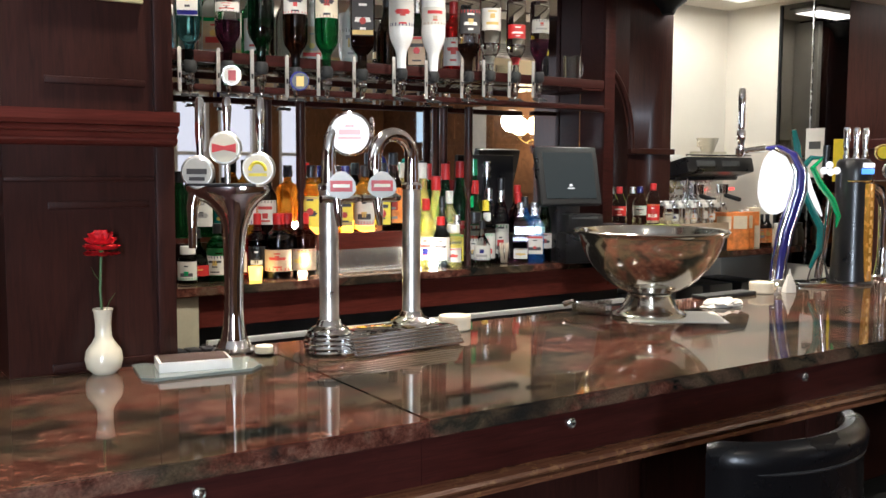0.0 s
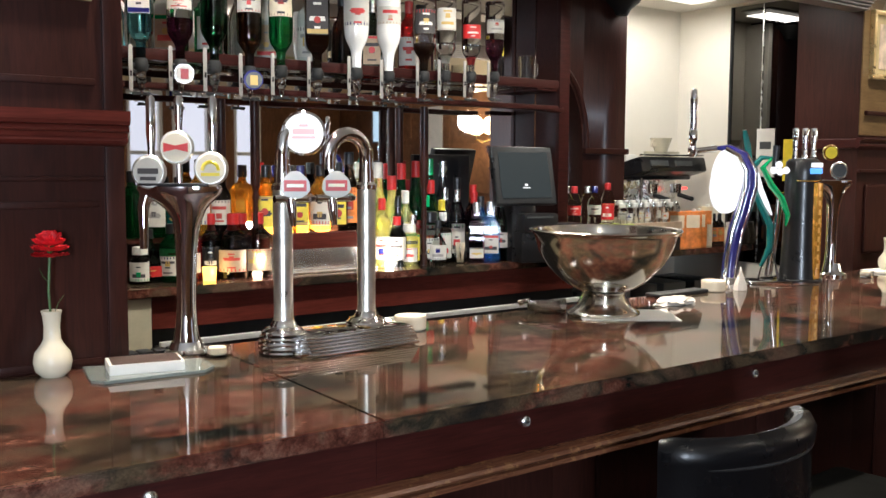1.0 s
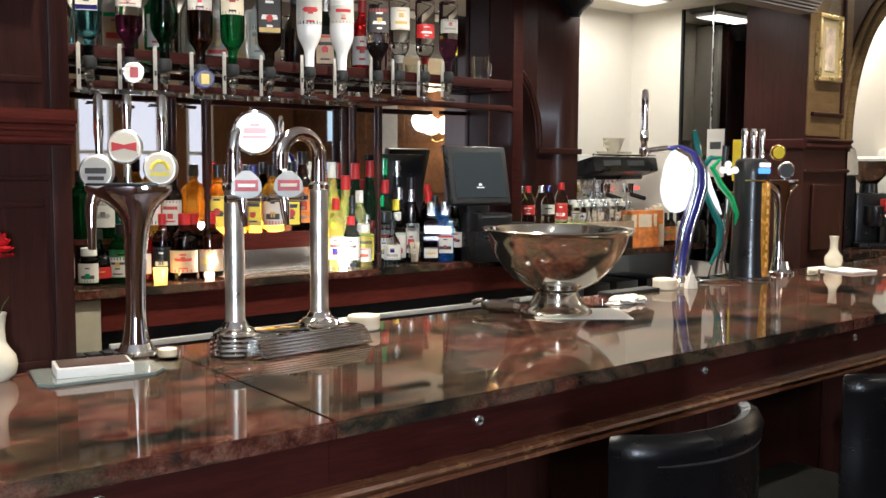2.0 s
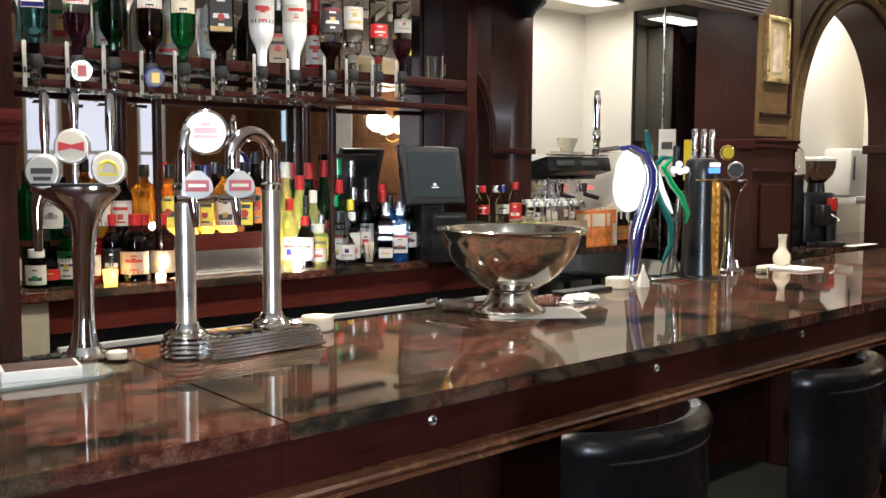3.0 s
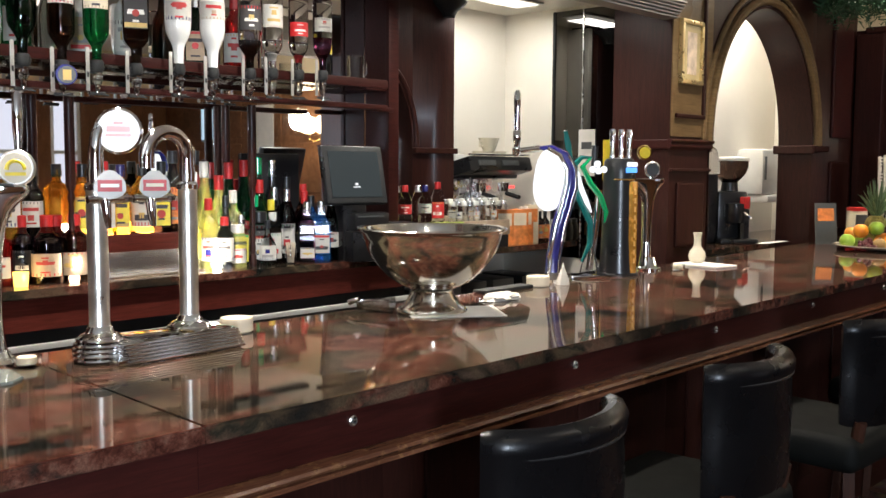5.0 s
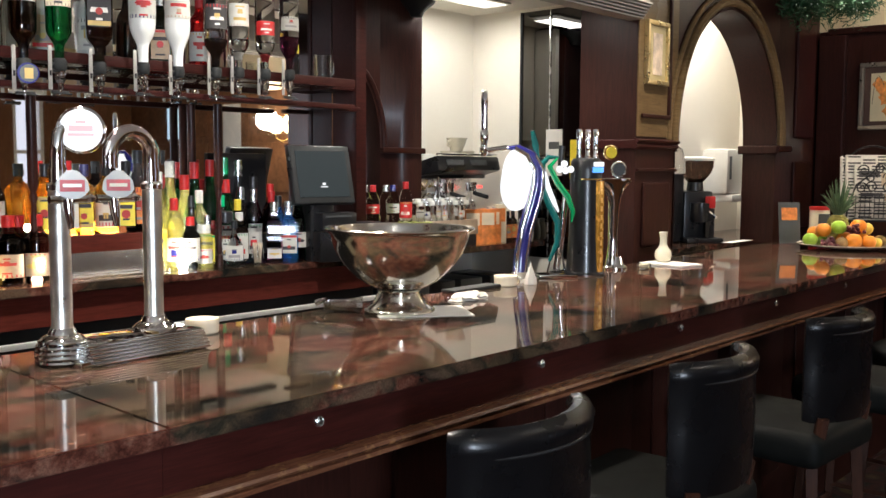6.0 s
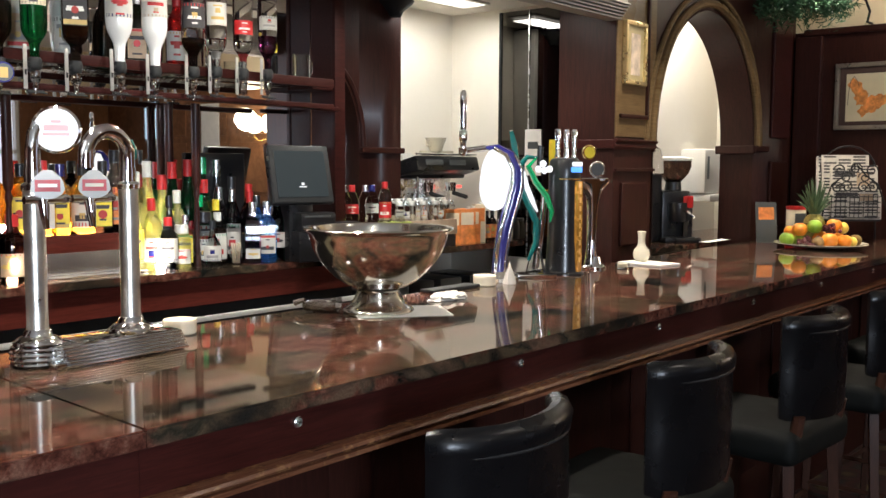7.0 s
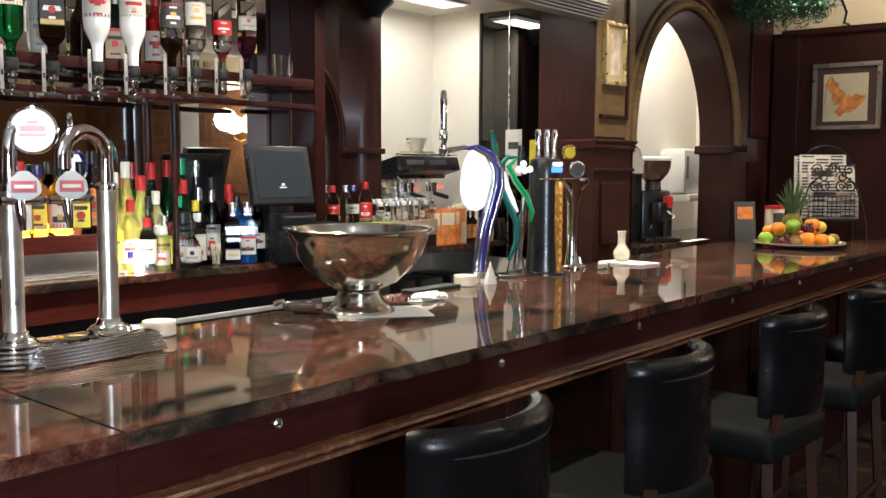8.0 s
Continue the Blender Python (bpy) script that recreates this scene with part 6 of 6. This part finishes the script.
part("spout", tube([(-0.092, -0.004, 0.352), (-0.080, -0.014, 0.325), (-0.074, -0.016, 0.27), (-0.072, -0.016, 0.10), (-0.072, -0.016, 0.04)], [0.017, 0.013, 0.0095, 0.009, 0.009], 14), CHROME, f6)
b6 = part("badge", disc(0.034, 0.012, 24, None, pose(0.0, -0.012, 0.41, 90, 0, 0)), STEEL, f6, "round grey badge")
part("badge_face", disc(0.026, 0.002, 24, None, pose(0.0, -0.0245, 0.41, 90, 0, 0)), GREY, b6)
part("badge_stem", tube([(0, 0, 0.36), (0, 0, 0.39)], 0.008, 10), CHROME, f6)
tl2 = copy_thing(tl, pose(3.60, 0.66, TOP))

# ---- fruit plate, newspapers and cards at the far end ----
pl = thing("fruit_plate", pose(5.23, 0.40, TOP), "wide white oval plate heaped with fruit", "plate")
part("plate", lathe([(0, 0.006), (0.13, 0.006), (0.19, 0.014), (0.235, 0.026), (0.235, 0.03), (0.19, 0.019), (0.13, 0.011), (0, 0.011)], 40), PORCELAIN, pl)
rng = random.Random(3)


def fruit(name, x, y, z, r, mat, label, group, squash=0.94, seed=0):
    o = thing(name, pose(5.23 + x, 0.40 + y, TOP + z, 0, 0, 40 * seed), label, name, group)
    own = bmesh.new()
    bmesh.ops.create_uvsphere(own, u_segments=18, v_segments=12, radius=r)
    for vv in own.verts:
        rr = math.hypot(vv.co.x, vv.co.y) / r
        vv.co.z *= squash * (1 - 0.18 * math.exp(-(rr / 0.22) ** 2))
    part("skin", own, mat, o)
    part("stalk", tube([(0, 0, r * squash * 0.78), (0.001, 0, r * squash * 0.92)], 0.0025, 6), KIWI, o)


# rightwards on the plate, as seen from the room, is (0.77, -0.63)
def on_plate(s, d):
    return 0.63 * s * 1.0 + 0.77 * d, -0.77 * s + 0.63 * d


for k, (s, d, z, r, kind) in enumerate((
    (0.00, -0.12, 0.055, 0.042, "o"), (0.085, -0.10, 0.05, 0.037, "o"), (0.06, -0.02, 0.125, 0.041, "o"), (-0.12, -0.02, 0.105, 0.039, "o"), (-0.15, 0.03, 0.09, 0.035, "o"),
    (-0.19, -0.03, 0.055, 0.038, "a"), (-0.045, -0.03, 0.12, 0.039, "a"), (0.17, -0.03, 0.05, 0.033, "k"), (0.125, -0.09, 0.045, 0.03, "b"), (-0.06, -0.12, 0.045, 0.032, "k"), (0.05, 0.08, 0.06, 0.04, "o"), (-0.08, 0.1, 0.06, 0.04, "a"), (0.12, 0.03, 0.11, 0.036, "b"), (0.0, 0.0, 0.055, 0.045, "o"), (0.10, 0.03, 0.05, 0.04, "o"), (-0.12, 0.05, 0.05, 0.038, "a"))):
    x, y = on_plate(s, d)
    mat, nm, lb = {"o": (ORANGE, "orange", "ripe orange on the fruit plate"), "a": (APPLE, "apple", "green apple on the fruit plate"), "k": (KIWI, "kiwi", "brown kiwi on the fruit plate"), "b": (BANANA, "pear", "yellow pear on the fruit plate")}[kind]
    fruit(nm, x, y, z - 0.005, r, mat, lb, "fruit on the plate", 0.95, k)
for s0, d0, z0 in ((-0.115, -0.10, 0.045), (0.02, -0.05, 0.10)):
    gx, gy = on_plate(s0, d0)
    g = thing("grape_bunch", pose(5.23 + gx, 0.40 + gy, TOP + z0), "small bunch of dark red grapes", "grapes")
    bm = bmesh.new()
    for k in range(26):
        own = bmesh.new()
        bmesh.ops.create_icosphere(own, subdivisions=2, radius=0.0105)
        join(bm, own, Matrix.Translation((rng.gauss(0, 0.022), rng.gauss(0, 0.02), rng.gauss(0.0, 0.012))))
    tagged(part("grapes", bm, GRAPE, g), kind="stuff")
px_, py_ = on_plate(-0.02, 0.05)
pa = thing("pineapple", pose(5.23 + px_, 0.40 + py_, TOP + 0.02), "whole pineapple with a tall leafy crown", "pineapple")
bm = lathe([(0, 0), (0.035, 0.005), (0.055, 0.04), (0.058, 0.09), (0.05, 0.13), (0.03, 0.155), (0, 0.16)], 18)
for k in range(90):
    t_ = k / 90
    zz = 0.015 + 0.135 * t_
    rr = 0.057 * math.sqrt(max(0.1, 1 - ((zz - 0.075) / 0.09) ** 2)) + 0.002
    a = k * 2.39996
    own = bmesh.new()
    bmesh.ops.create_cone(own, segments=5, radius1=0.0085, radius2=0.002, depth=0.008)
    join(bm, own, Matrix.Translation((rr * math.cos(a), rr * math.sin(a), zz)) @ Matrix.Rotation(a, 4, "Z") @ Matrix.Rotation(radians(90), 4, "Y"))
part("fruit", bm, PINE_SKIN, pa)
bm = bmesh.new()
for k in range(46):
    t_ = k / 46
    a = k * 2.39996
    ln = 0.11 + 0.11 * t_ + rng.uniform(-0.02, 0.02)
    lean = 0.95 * (1 - t_) + 0.06
    pts = []
    for i in range(5):
        q = i / 4
        out = 0.012 + lean * ln * q * 0.62 + 0.02 * q * q * (1 - t_)
        pts.append((out * math.cos(a), out * math.sin(a), 0.15 + ln * q * (1 - 0.35 * lean * q)))
    tube(pts, [0.007, 0.009, 0.007, 0.004, 0.0008], 5, bm, None, 0.3)
part("crown", bm, PINE_LEAF, pa, "grey-green spiky leaf crown")

rk = thing("newspaper_rack", pose(5.83, 0.44, TOP, 0, 0, -52), "black wrought iron newspaper rack with scrolls", "rack")


def scroll(cx, cz, r0, s, y):
    return [(cx + s * r0 * (1 - k / 26) * math.cos(0.45 * k), y, cz + r0 * (1 - k / 26) * math.sin(0.45 * k)) for k in range(22)]


bm = bmesh.new()
for k in range(11):
    x = -0.13 + 0.026 * k
    tube([(x, -0.06, 0.14), (x, -0.06, 0.27)], 0.0025, 5, bm)
for z in (0.14, 0.17, 0.20, 0.23, 0.26):
    tube([(-0.145, -0.06, z), (0.145, -0.06, z)], 0.003, 6, bm)
tagged(part("front_grid", bm, IRON, rk), kind="stuff")
bm = bmesh.new()
for cx, cz, s in ((-0.1, 0.31, 1), (-0.045, 0.315, -1), (0.045, 0.315, 1), (0.1, 0.31, -1), (-0.05, 0.37, 1), (0.05, 0.37, -1), (0.0, 0.42, 1), (-0.09, 0.41, -1), (0.09, 0.41, 1)):
    tube(scroll(cx, cz, 0.035, s, -0.06), 0.004, 6, bm)
tube([(-0.15, -0.06, 0.27), (-0.13, -0.06, 0.33), (-0.06, -0.06, 0.38), (0, -0.06, 0.45), (0.06, -0.06, 0.38), (0.13, -0.06, 0.33), (0.15, -0.06, 0.27)], 0.005, 6, bm)
part("scrollwork", bm, IRON, rk)
bm = bmesh.new()
tube([(-0.16 * math.cos(math.pi * k / 16), 0.06, 0.40 + 0.15 * math.sin(math.pi * k / 16)) for k in range(17)], 0.006, 6, bm)
part("handle_arch", bm, IRON, rk)
for s in (-1, 1):
    part("leg", tube([(s * 0.15, -0.06, 0.27), (s * 0.175, -0.065, 0.2), (s * 0.19, -0.08, 0.10), (s * 0.19, -0.09, 0.02), (s * 0.20, -0.10, 0.006)], 0.006, 6), IRON, rk)
    part("leg", tube([(s * 0.16, 0.06, 0.40), (s * 0.17, 0.07, 0.2), (s * 0.18, 0.08, 0.006)], 0.006, 6), IRON, rk)
part("shelf_bar", box(-0.15, 0.15, -0.06, 0.06, 0.12, 0.128), IRON, rk)
for k, (y, z0, h, w, dx, lean) in enumerate(((0.045, 0.13, 0.36, 0.30, -0.03, -4), (0.02, 0.13, 0.37, 0.27, -0.02, -6), (-0.01, 0.13, 0.31, 0.27, 0.02, -7), (-0.04, 0.13, 0.17, 0.28, 0.02, -4))):
    p = thing("newspaper", rk.matrix_world @ pose(dx, y, z0, lean, 0, 0), "folded newspaper standing in the iron rack", "newspaper", "newspapers in the rack")
    part("folded_sheet", box(-w / 2, w / 2, -0.008, 0.008, 0, h, 0.004), NEWSPRINT, p)
    own = bmesh.new()
    for i in range(3):
        for j in range(int(h / 0.018)):
            if (i * 7 + j * 3 + k) % 5:
                x0 = -w / 2 + 0.012 + i * (w - 0.02) / 3
                box(x0, x0 + (w - 0.02) / 3 * 0.85, -0.0092, -0.0081, 0.012 + j * 0.018, 0.021 + j * 0.018, 0, own)
    part("print", own, INK, p)
    if k >= 2:
        part("picture", box(w * 0.05, w * 0.32, -0.0102, -0.0093, h * 0.62, h * 0.86), BROWN_LABEL, p, "printed picture")
        part("headline", box(-w * 0.42, w * 0.02, -0.0102, -0.0093, h * 0.78, h * 0.9), INK, p, "broad dark headline bar")
st_ = thing("menu_card", pose(5.40, 0.755, TOP, 0, 0, -45), "grey menu card leaning in a stand", "menu")
part("card", join(None, box(-0.06, 0.06, -0.003, 0.003, 0, 0.23), pose(0, 0, 0, -8, 0, 0)), GREY, st_)
part("picture", join(None, box(-0.045, 0.045, -0.0045, -0.0032, 0.13, 0.20), pose(0, 0, 0, -8, 0, 0)), ORANGE_PACK, st_, "orange printed picture")
cb2 = thing("charity_box", pose(5.58, 0.66, TOP, 0, 0, -45), "white and red collection tin on the counter", "tin")
part("body", lathe([(0, 0), (0.055, 0), (0.055, 0.19), (0.05, 0.20), (0, 0.20)], 20), PORCELAIN, cb2)
part("red_band", lathe([(0.0555, 0.0), (0.0565, 0.0), (0.0565, 0.06), (0.0555, 0.06)], 20), RED, cb2)
part("red_rim", lathe([(0.0555, 0.185), (0.057, 0.185), (0.057, 0.203), (0.05, 0.206)], 20), RED, cb2)
part("photo", join(None, box(-0.03, 0.03, -0.0585, -0.050, 0.08, 0.165), pose(0, 0, 0, 0, 0, 0)), GREY, cb2)

# coffee grinder in the arch
gr = thing("coffee_grinder", pose(5.32, 1.30, 1.085, 0, 0, -40), "black coffee grinder with a clear bean hopper", "grinder")
part("body", box(-0.09, 0.09, -0.06, 0.12, 0.02, 0.30, 0.02), BLACK, gr)
part("base", box(-0.11, 0.11, -0.17, 0.13, 0.0, 0.03, 0.008), BLACK, gr)
part("doser", lathe([(0, 0.12), (0.05, 0.12), (0.06, 0.14), (0.06, 0.23), (0, 0.235)], 20, None, pose(0, -0.09, 0)), BLACK, gr)
part("neck", lathe([(0.05, 0.30), (0.045, 0.35), (0, 0.35)], 18), BLACK, gr)
part("hopper", lathe([(0.045, 0.35), (0.09, 0.40), (0.105, 0.44), (0.105, 0.475), (0, 0.48)], 22), glass("smoked_hopper", (0.07, 0.04, 0.03), 0.1), gr, "clear smoked bean hopper")
part("hopper_lid", lathe([(0.108, 0.476), (0.108, 0.49), (0.06, 0.50), (0, 0.50)], 22), WHITE_PLASTIC, gr)
part("lever", tube([(0.03, -0.14, 0.18), (0.05, -0.19, 0.15)], 0.008, 8), CHROME, gr)
gk = thing("grinder_spare", pose(5.16, 1.38, 1.085), "second dark coffee grinder with chrome lid", "grinder")
part("body", box(-0.07, 0.07, -0.06, 0.06, 0.0, 0.40, 0.02), BLACK, gk)
part("lid", lathe([(0.09, 0.40), (0.09, 0.46), (0.07, 0.54), (0.03, 0.57), (0, 0.575)], 20), glass("pale_hopper", (0.8, 0.8, 0.8), 0.1), gk)
rf = thing("red_packet", pose(5.30, 1.20, 1.085), "small red packet on the grinder", "packet")
part("packet", box(-0.05, 0.03, -0.03, 0.0, 0.20, 0.27, 0.008), RED, rf)
part("stand", box(-0.04, 0.02, -0.028, -0.004, 0.0, 0.199), BLACK, rf)
dp = thing("towel_dispenser", pose(6.16, 1.55, 1.345), "tall cream paper towel dispenser on the wall", "dispenser")
part("cover", box(-0.12, 0.12, -0.12, 0.069, 0.0, 0.30, 0.03), WHITE_PLASTIC, dp)
part("slot", box(-0.095, -0.065, -0.123, -0.1205, 0.10, 0.25, 0.001), GREY, dp)
part("tray", box(-0.10, 0.10, -0.15, 0.0, -0.05, -0.001, 0.015), WHITE_PLASTIC, dp)
wp = thing("paper_sheet", pose(5.30, 1.02, 1.1), "white paper sheet on the counter by the arch", "paper")
part("sheet", box(-0.15, 0.15, -0.03, 0.03, 0.0005, 0.002), PAPER, wp)

# ---- pictures ----
MAP_WASH = plain("map_orange_wash", (0.70, 0.25, 0.06), 0.7, 0, 0.5, 30)
m1 = thing("framed_map", pose(RX - 0.0015, 0.46, 1.955, 0, 0, 0), "silver framed map of a wine region in a brown mount", "picture")
bm = bmesh.new()
for y0, y1, z0, z1 in ((-0.20, 0.20, 0.175, 0.20), (-0.20, 0.20, -0.20, -0.175), (-0.20, -0.175, -0.175, 0.175), (0.175, 0.20, -0.175, 0.175)):
    box(-0.025, 0.0, y0, y1, z0, z1, 0.004, bm)
part("frame", bm, SILVER, m1)
part("mount", box(-0.010, 0.0, -0.174, 0.174, -0.174, 0.174), MAT_BROWN, m1)
part("sheet", box(-0.013, -0.0105, -0.125, 0.135, -0.15, 0.135), MAP_PAPER, m1)
bm = bmesh.new()
for k, (y, z, r) in enumerate(((0.085, 0.07, 0.035), (0.06, 0.03, 0.035), (0.04, -0.02, 0.045), (0.0, -0.05, 0.045), (-0.04, -0.03, 0.04), (-0.08, -0.02, 0.03), (0.03, -0.09, 0.03))):
    own = slab([(r * (1 + 0.35 * math.sin(3 * a + k)) * math.cos(a), r * (1 + 0.3 * math.cos(4 * a + k)) * math.sin(a)) for a in (2 * math.pi * i / 18 for i in range(18))], 0, 0.0004 + 0.0002 * k)
    part("map_patch", join(None, own, Matrix.Translation((-0.0132, y, z)) @ Matrix.Rotation(radians(-90), 4, "Y")), MAP_WASH, m1, "orange map patch")
bm = tube([(-0.0136, 0.125, -0.05), (-0.0136, 0.118, 0.04), (-0.0136, 0.108, 0.10), (-0.0136, 0.09, 0.12), (-0.0136, 0.07, 0.09), (-0.0136, 0.06, 0.06)], 0.0016, 5)
part("coast_line", bm, INK, m1)
m2 = thing("pillar_picture", pose(4.11, AY - 0.0065, 2.045), "narrow gold framed print on the pillar", "picture")
bm = bmesh.new()
for x0, x1, z0, z1 in ((-0.10, 0.10, 0.125, 0.145), (-0.10, 0.10, -0.145, -0.125), (-0.10, -0.08, -0.125, 0.125), (0.08, 0.10, -0.125, 0.125)):
    box(x0, x1, -0.022, 0.0, z0, z1, 0.003, bm)
part("frame", bm, GOLD, m2)
part("mount", box(-0.079, 0.079, -0.010, 0.0, -0.124, 0.124), plain("pale_gold_mount", (0.50, 0.40, 0.20), 0.5), m2)
part("print", box(-0.04, 0.045, -0.0125, -0.0105, -0.10, 0.09), plain("faded_print", (0.62, 0.50, 0.38), 0.6, 0, 0.4, 18), m2)
m3 = thing("brass_plaque", pose(0.59, LY - 0.001, 1.905), "pale brass plaque on the pillar", "plaque")
part("plate", box(-0.098, 0.098, -0.012, 0.0, -0.062, 0.062, 0.003), plain("pale_brass_plate", (0.75, 0.62, 0.33), 0.45, 0.3), m3)
bars(m3, 0.15, 0.09, -0.0125, -0.045, INK, 3)

# ---- hanging garland ----
ga = thing("hanging_garland", pose(5.60, 0.66, 2.47), "green pine garland with tiny lights hung from an iron hook", "garland")
bm = bmesh.new()
rng = random.Random(11)
for k in range(3200):
    a = rng.uniform(0, 2 * math.pi)
    q = rng.gauss(0, 0.045)
    rr = 0.19 + q
    c = Vector((rr * math.cos(a), rr * math.sin(a), rng.gauss(-0.01, 0.05)))
    d = Vector((rng.gauss(0, 1), rng.gauss(0, 1), rng.gauss(-0.2, 0.8))).normalized() * rng.uniform(0.03, 0.06)
    s = d.cross(Vector((rng.gauss(0, 1), rng.gauss(0, 1), rng.gauss(0, 1)))).normalized() * 0.004
    v0, v1, v2_, v3 = (bm.verts.new(p) for p in (c - s, c + s, c + d + s * 0.2, c + d - s * 0.2))
    bm.faces.new((v0, v1, v2_, v3))
tagged(part("needles", bm, LEAF, ga), kind="stuff")
part("ring", tube([(0.19 * math.cos(2 * math.pi * k / 30), 0.19 * math.sin(2 * math.pi * k / 30), 0) for k in range(31)], 0.02, 6), LEAF, ga)
bm = bmesh.new()
for k in range(40):
    a = rng.uniform(0, 2 * math.pi)
    own = bmesh.new()
    bmesh.ops.create_icosphere(own, subdivisions=1, radius=0.004)
    join(bm, own, Matrix.Translation(((0.19 + rng.gauss(0, 0.05)) * math.cos(a), (0.19 + rng.gauss(0, 0.05)) * math.sin(a), rng.gauss(-0.05, 0.03))))
tagged(part("fairy_lights", bm, plain("frosted_beads", (0.7, 0.75, 0.72), 0.3), ga, "tiny pale beads"), kind="stuff")
part("hook", tube([(0.16, -0.2, 0.1), (0.22, -0.25, 0.02), (0.27, -0.27, -0.06), (0.40, -0.22, -0.10), (0.56, -0.2, -0.09)], 0.007, 8), IRON, ga, "black iron hook")
for a in (0.6, 2.7, 4.8):
    part("wire", tube([(0.19 * math.cos(a), 0.19 * math.sin(a), 0.0), (0.0, 0.0, 0.325)], 0.002, 5), IRON, ga)

# ---- bar stools ----


def stool(x):
    s = thing("bar_stool", pose(x, -0.20, 0), "black leather bar stool with a curved back at the counter", "bar stool", "stools along the bar")
    n = 18
    half = 0.176

    def line(u):
        xx = half * math.sin(u * 1.15) / math.sin(1.15)
        return xx, -0.215 + 0.082 * (1 - math.cos(u * 1.15)) / (1 - math.cos(1.15))

    bm = bmesh.new()
    rows = []
    prof = [(-0.016, 0.805), (-0.021, 0.83), (-0.024, 0.95), (-0.022, 1.052), (-0.028, 1.066), (-0.029, 1.082), (-0.021, 1.097), (-0.006, 1.104), (0.009, 1.099), (0.018, 1.085), (0.015, 1.065), (0.014, 0.95), (0.012, 0.82), (0.006, 0.805)]
    for k in range(n + 1):
        u = -1 + 2 * k / n
        cx, cy = line(u)
        dx, dy = line(u + 0.01)
        t_ = Vector((dx - cx, dy - cy)).normalized()
        nrm = Vector((-t_.y, t_.x))
        sc_ = 1.0 if 0 < k < n else 0.75
        rows.append([bm.verts.new((cx + nrm.x * o * sc_, cy + nrm.y * o * sc_, z if 0 < k < n else 0.95 + (z - 0.95) * 0.965)) for o, z in prof])
    m_ = len(prof)
    for r0, r1 in zip(rows, rows[1:]):
        for i in range(m_):
            bm.faces.new((r0[i], r0[(i + 1) % m_], r1[(i + 1) % m_], r1[i]))
    bm.faces.new(rows[0])
    bm.faces.new(rows[-1])
    bk = part("backrest", bm, LEATHER, s)
    part("piping", tube([(line(-1 + 2 * k / n)[0] * 1.01, line(-1 + 2 * k / n)[1] - 0.025, 1.058) for k in range(n + 1)], 0.0032, 6), PIPING, bk, "stitched piping seam")
    own = bmesh.new()
    bmesh.ops.create_cube(own, size=1, matrix=Matrix.LocRotScale((0, 0.0, 0.725), None, (0.42, 0.40, 0.10)))
    bmesh.ops.bevel(own, geom=own.edges[:], offset=0.035, segments=4, affect="EDGES", profile=0.5)
    part("seat", own, SEAT_LEATHER, s)
    for sx in (-1, 1):
        part("back_post", tube([(sx * 0.15, -0.165, 0.69), (sx * 0.155, -0.185, 0.82)], 0.018, 8), LEG_WOOD, s)
        part("leg", tube([(sx * 0.16, -0.16, 0.69), (sx * 0.19, -0.20, 0.0)], [0.022, 0.016], 4), LEG_WOOD, s)
        part("leg", tube([(sx * 0.16, 0.15, 0.69), (sx * 0.185, 0.18, 0.0)], [0.022, 0.016], 4), LEG_WOOD, s)
        part("stretcher", tube([(sx * 0.178, -0.18, 0.28), (sx * 0.174, 0.165, 0.28)], 0.011, 4), LEG_WOOD, s)
    part("stretcher", tube([(-0.175, 0.168, 0.24), (0.175, 0.168, 0.24)], 0.012, 4), LEG_WOOD, s)
    part("stretcher", tube([(-0.176, -0.183, 0.34), (0.176, -0.183, 0.34)], 0.011, 4), LEG_WOOD, s)
    return s


s0 = stool(1.398)
for x, turn in ((2.108, 2), (2.94, -3), (3.70, 1), (4.465, -2)):
    copy_thing(s0, pose(x, -0.20, 0, 0, 0, turn))
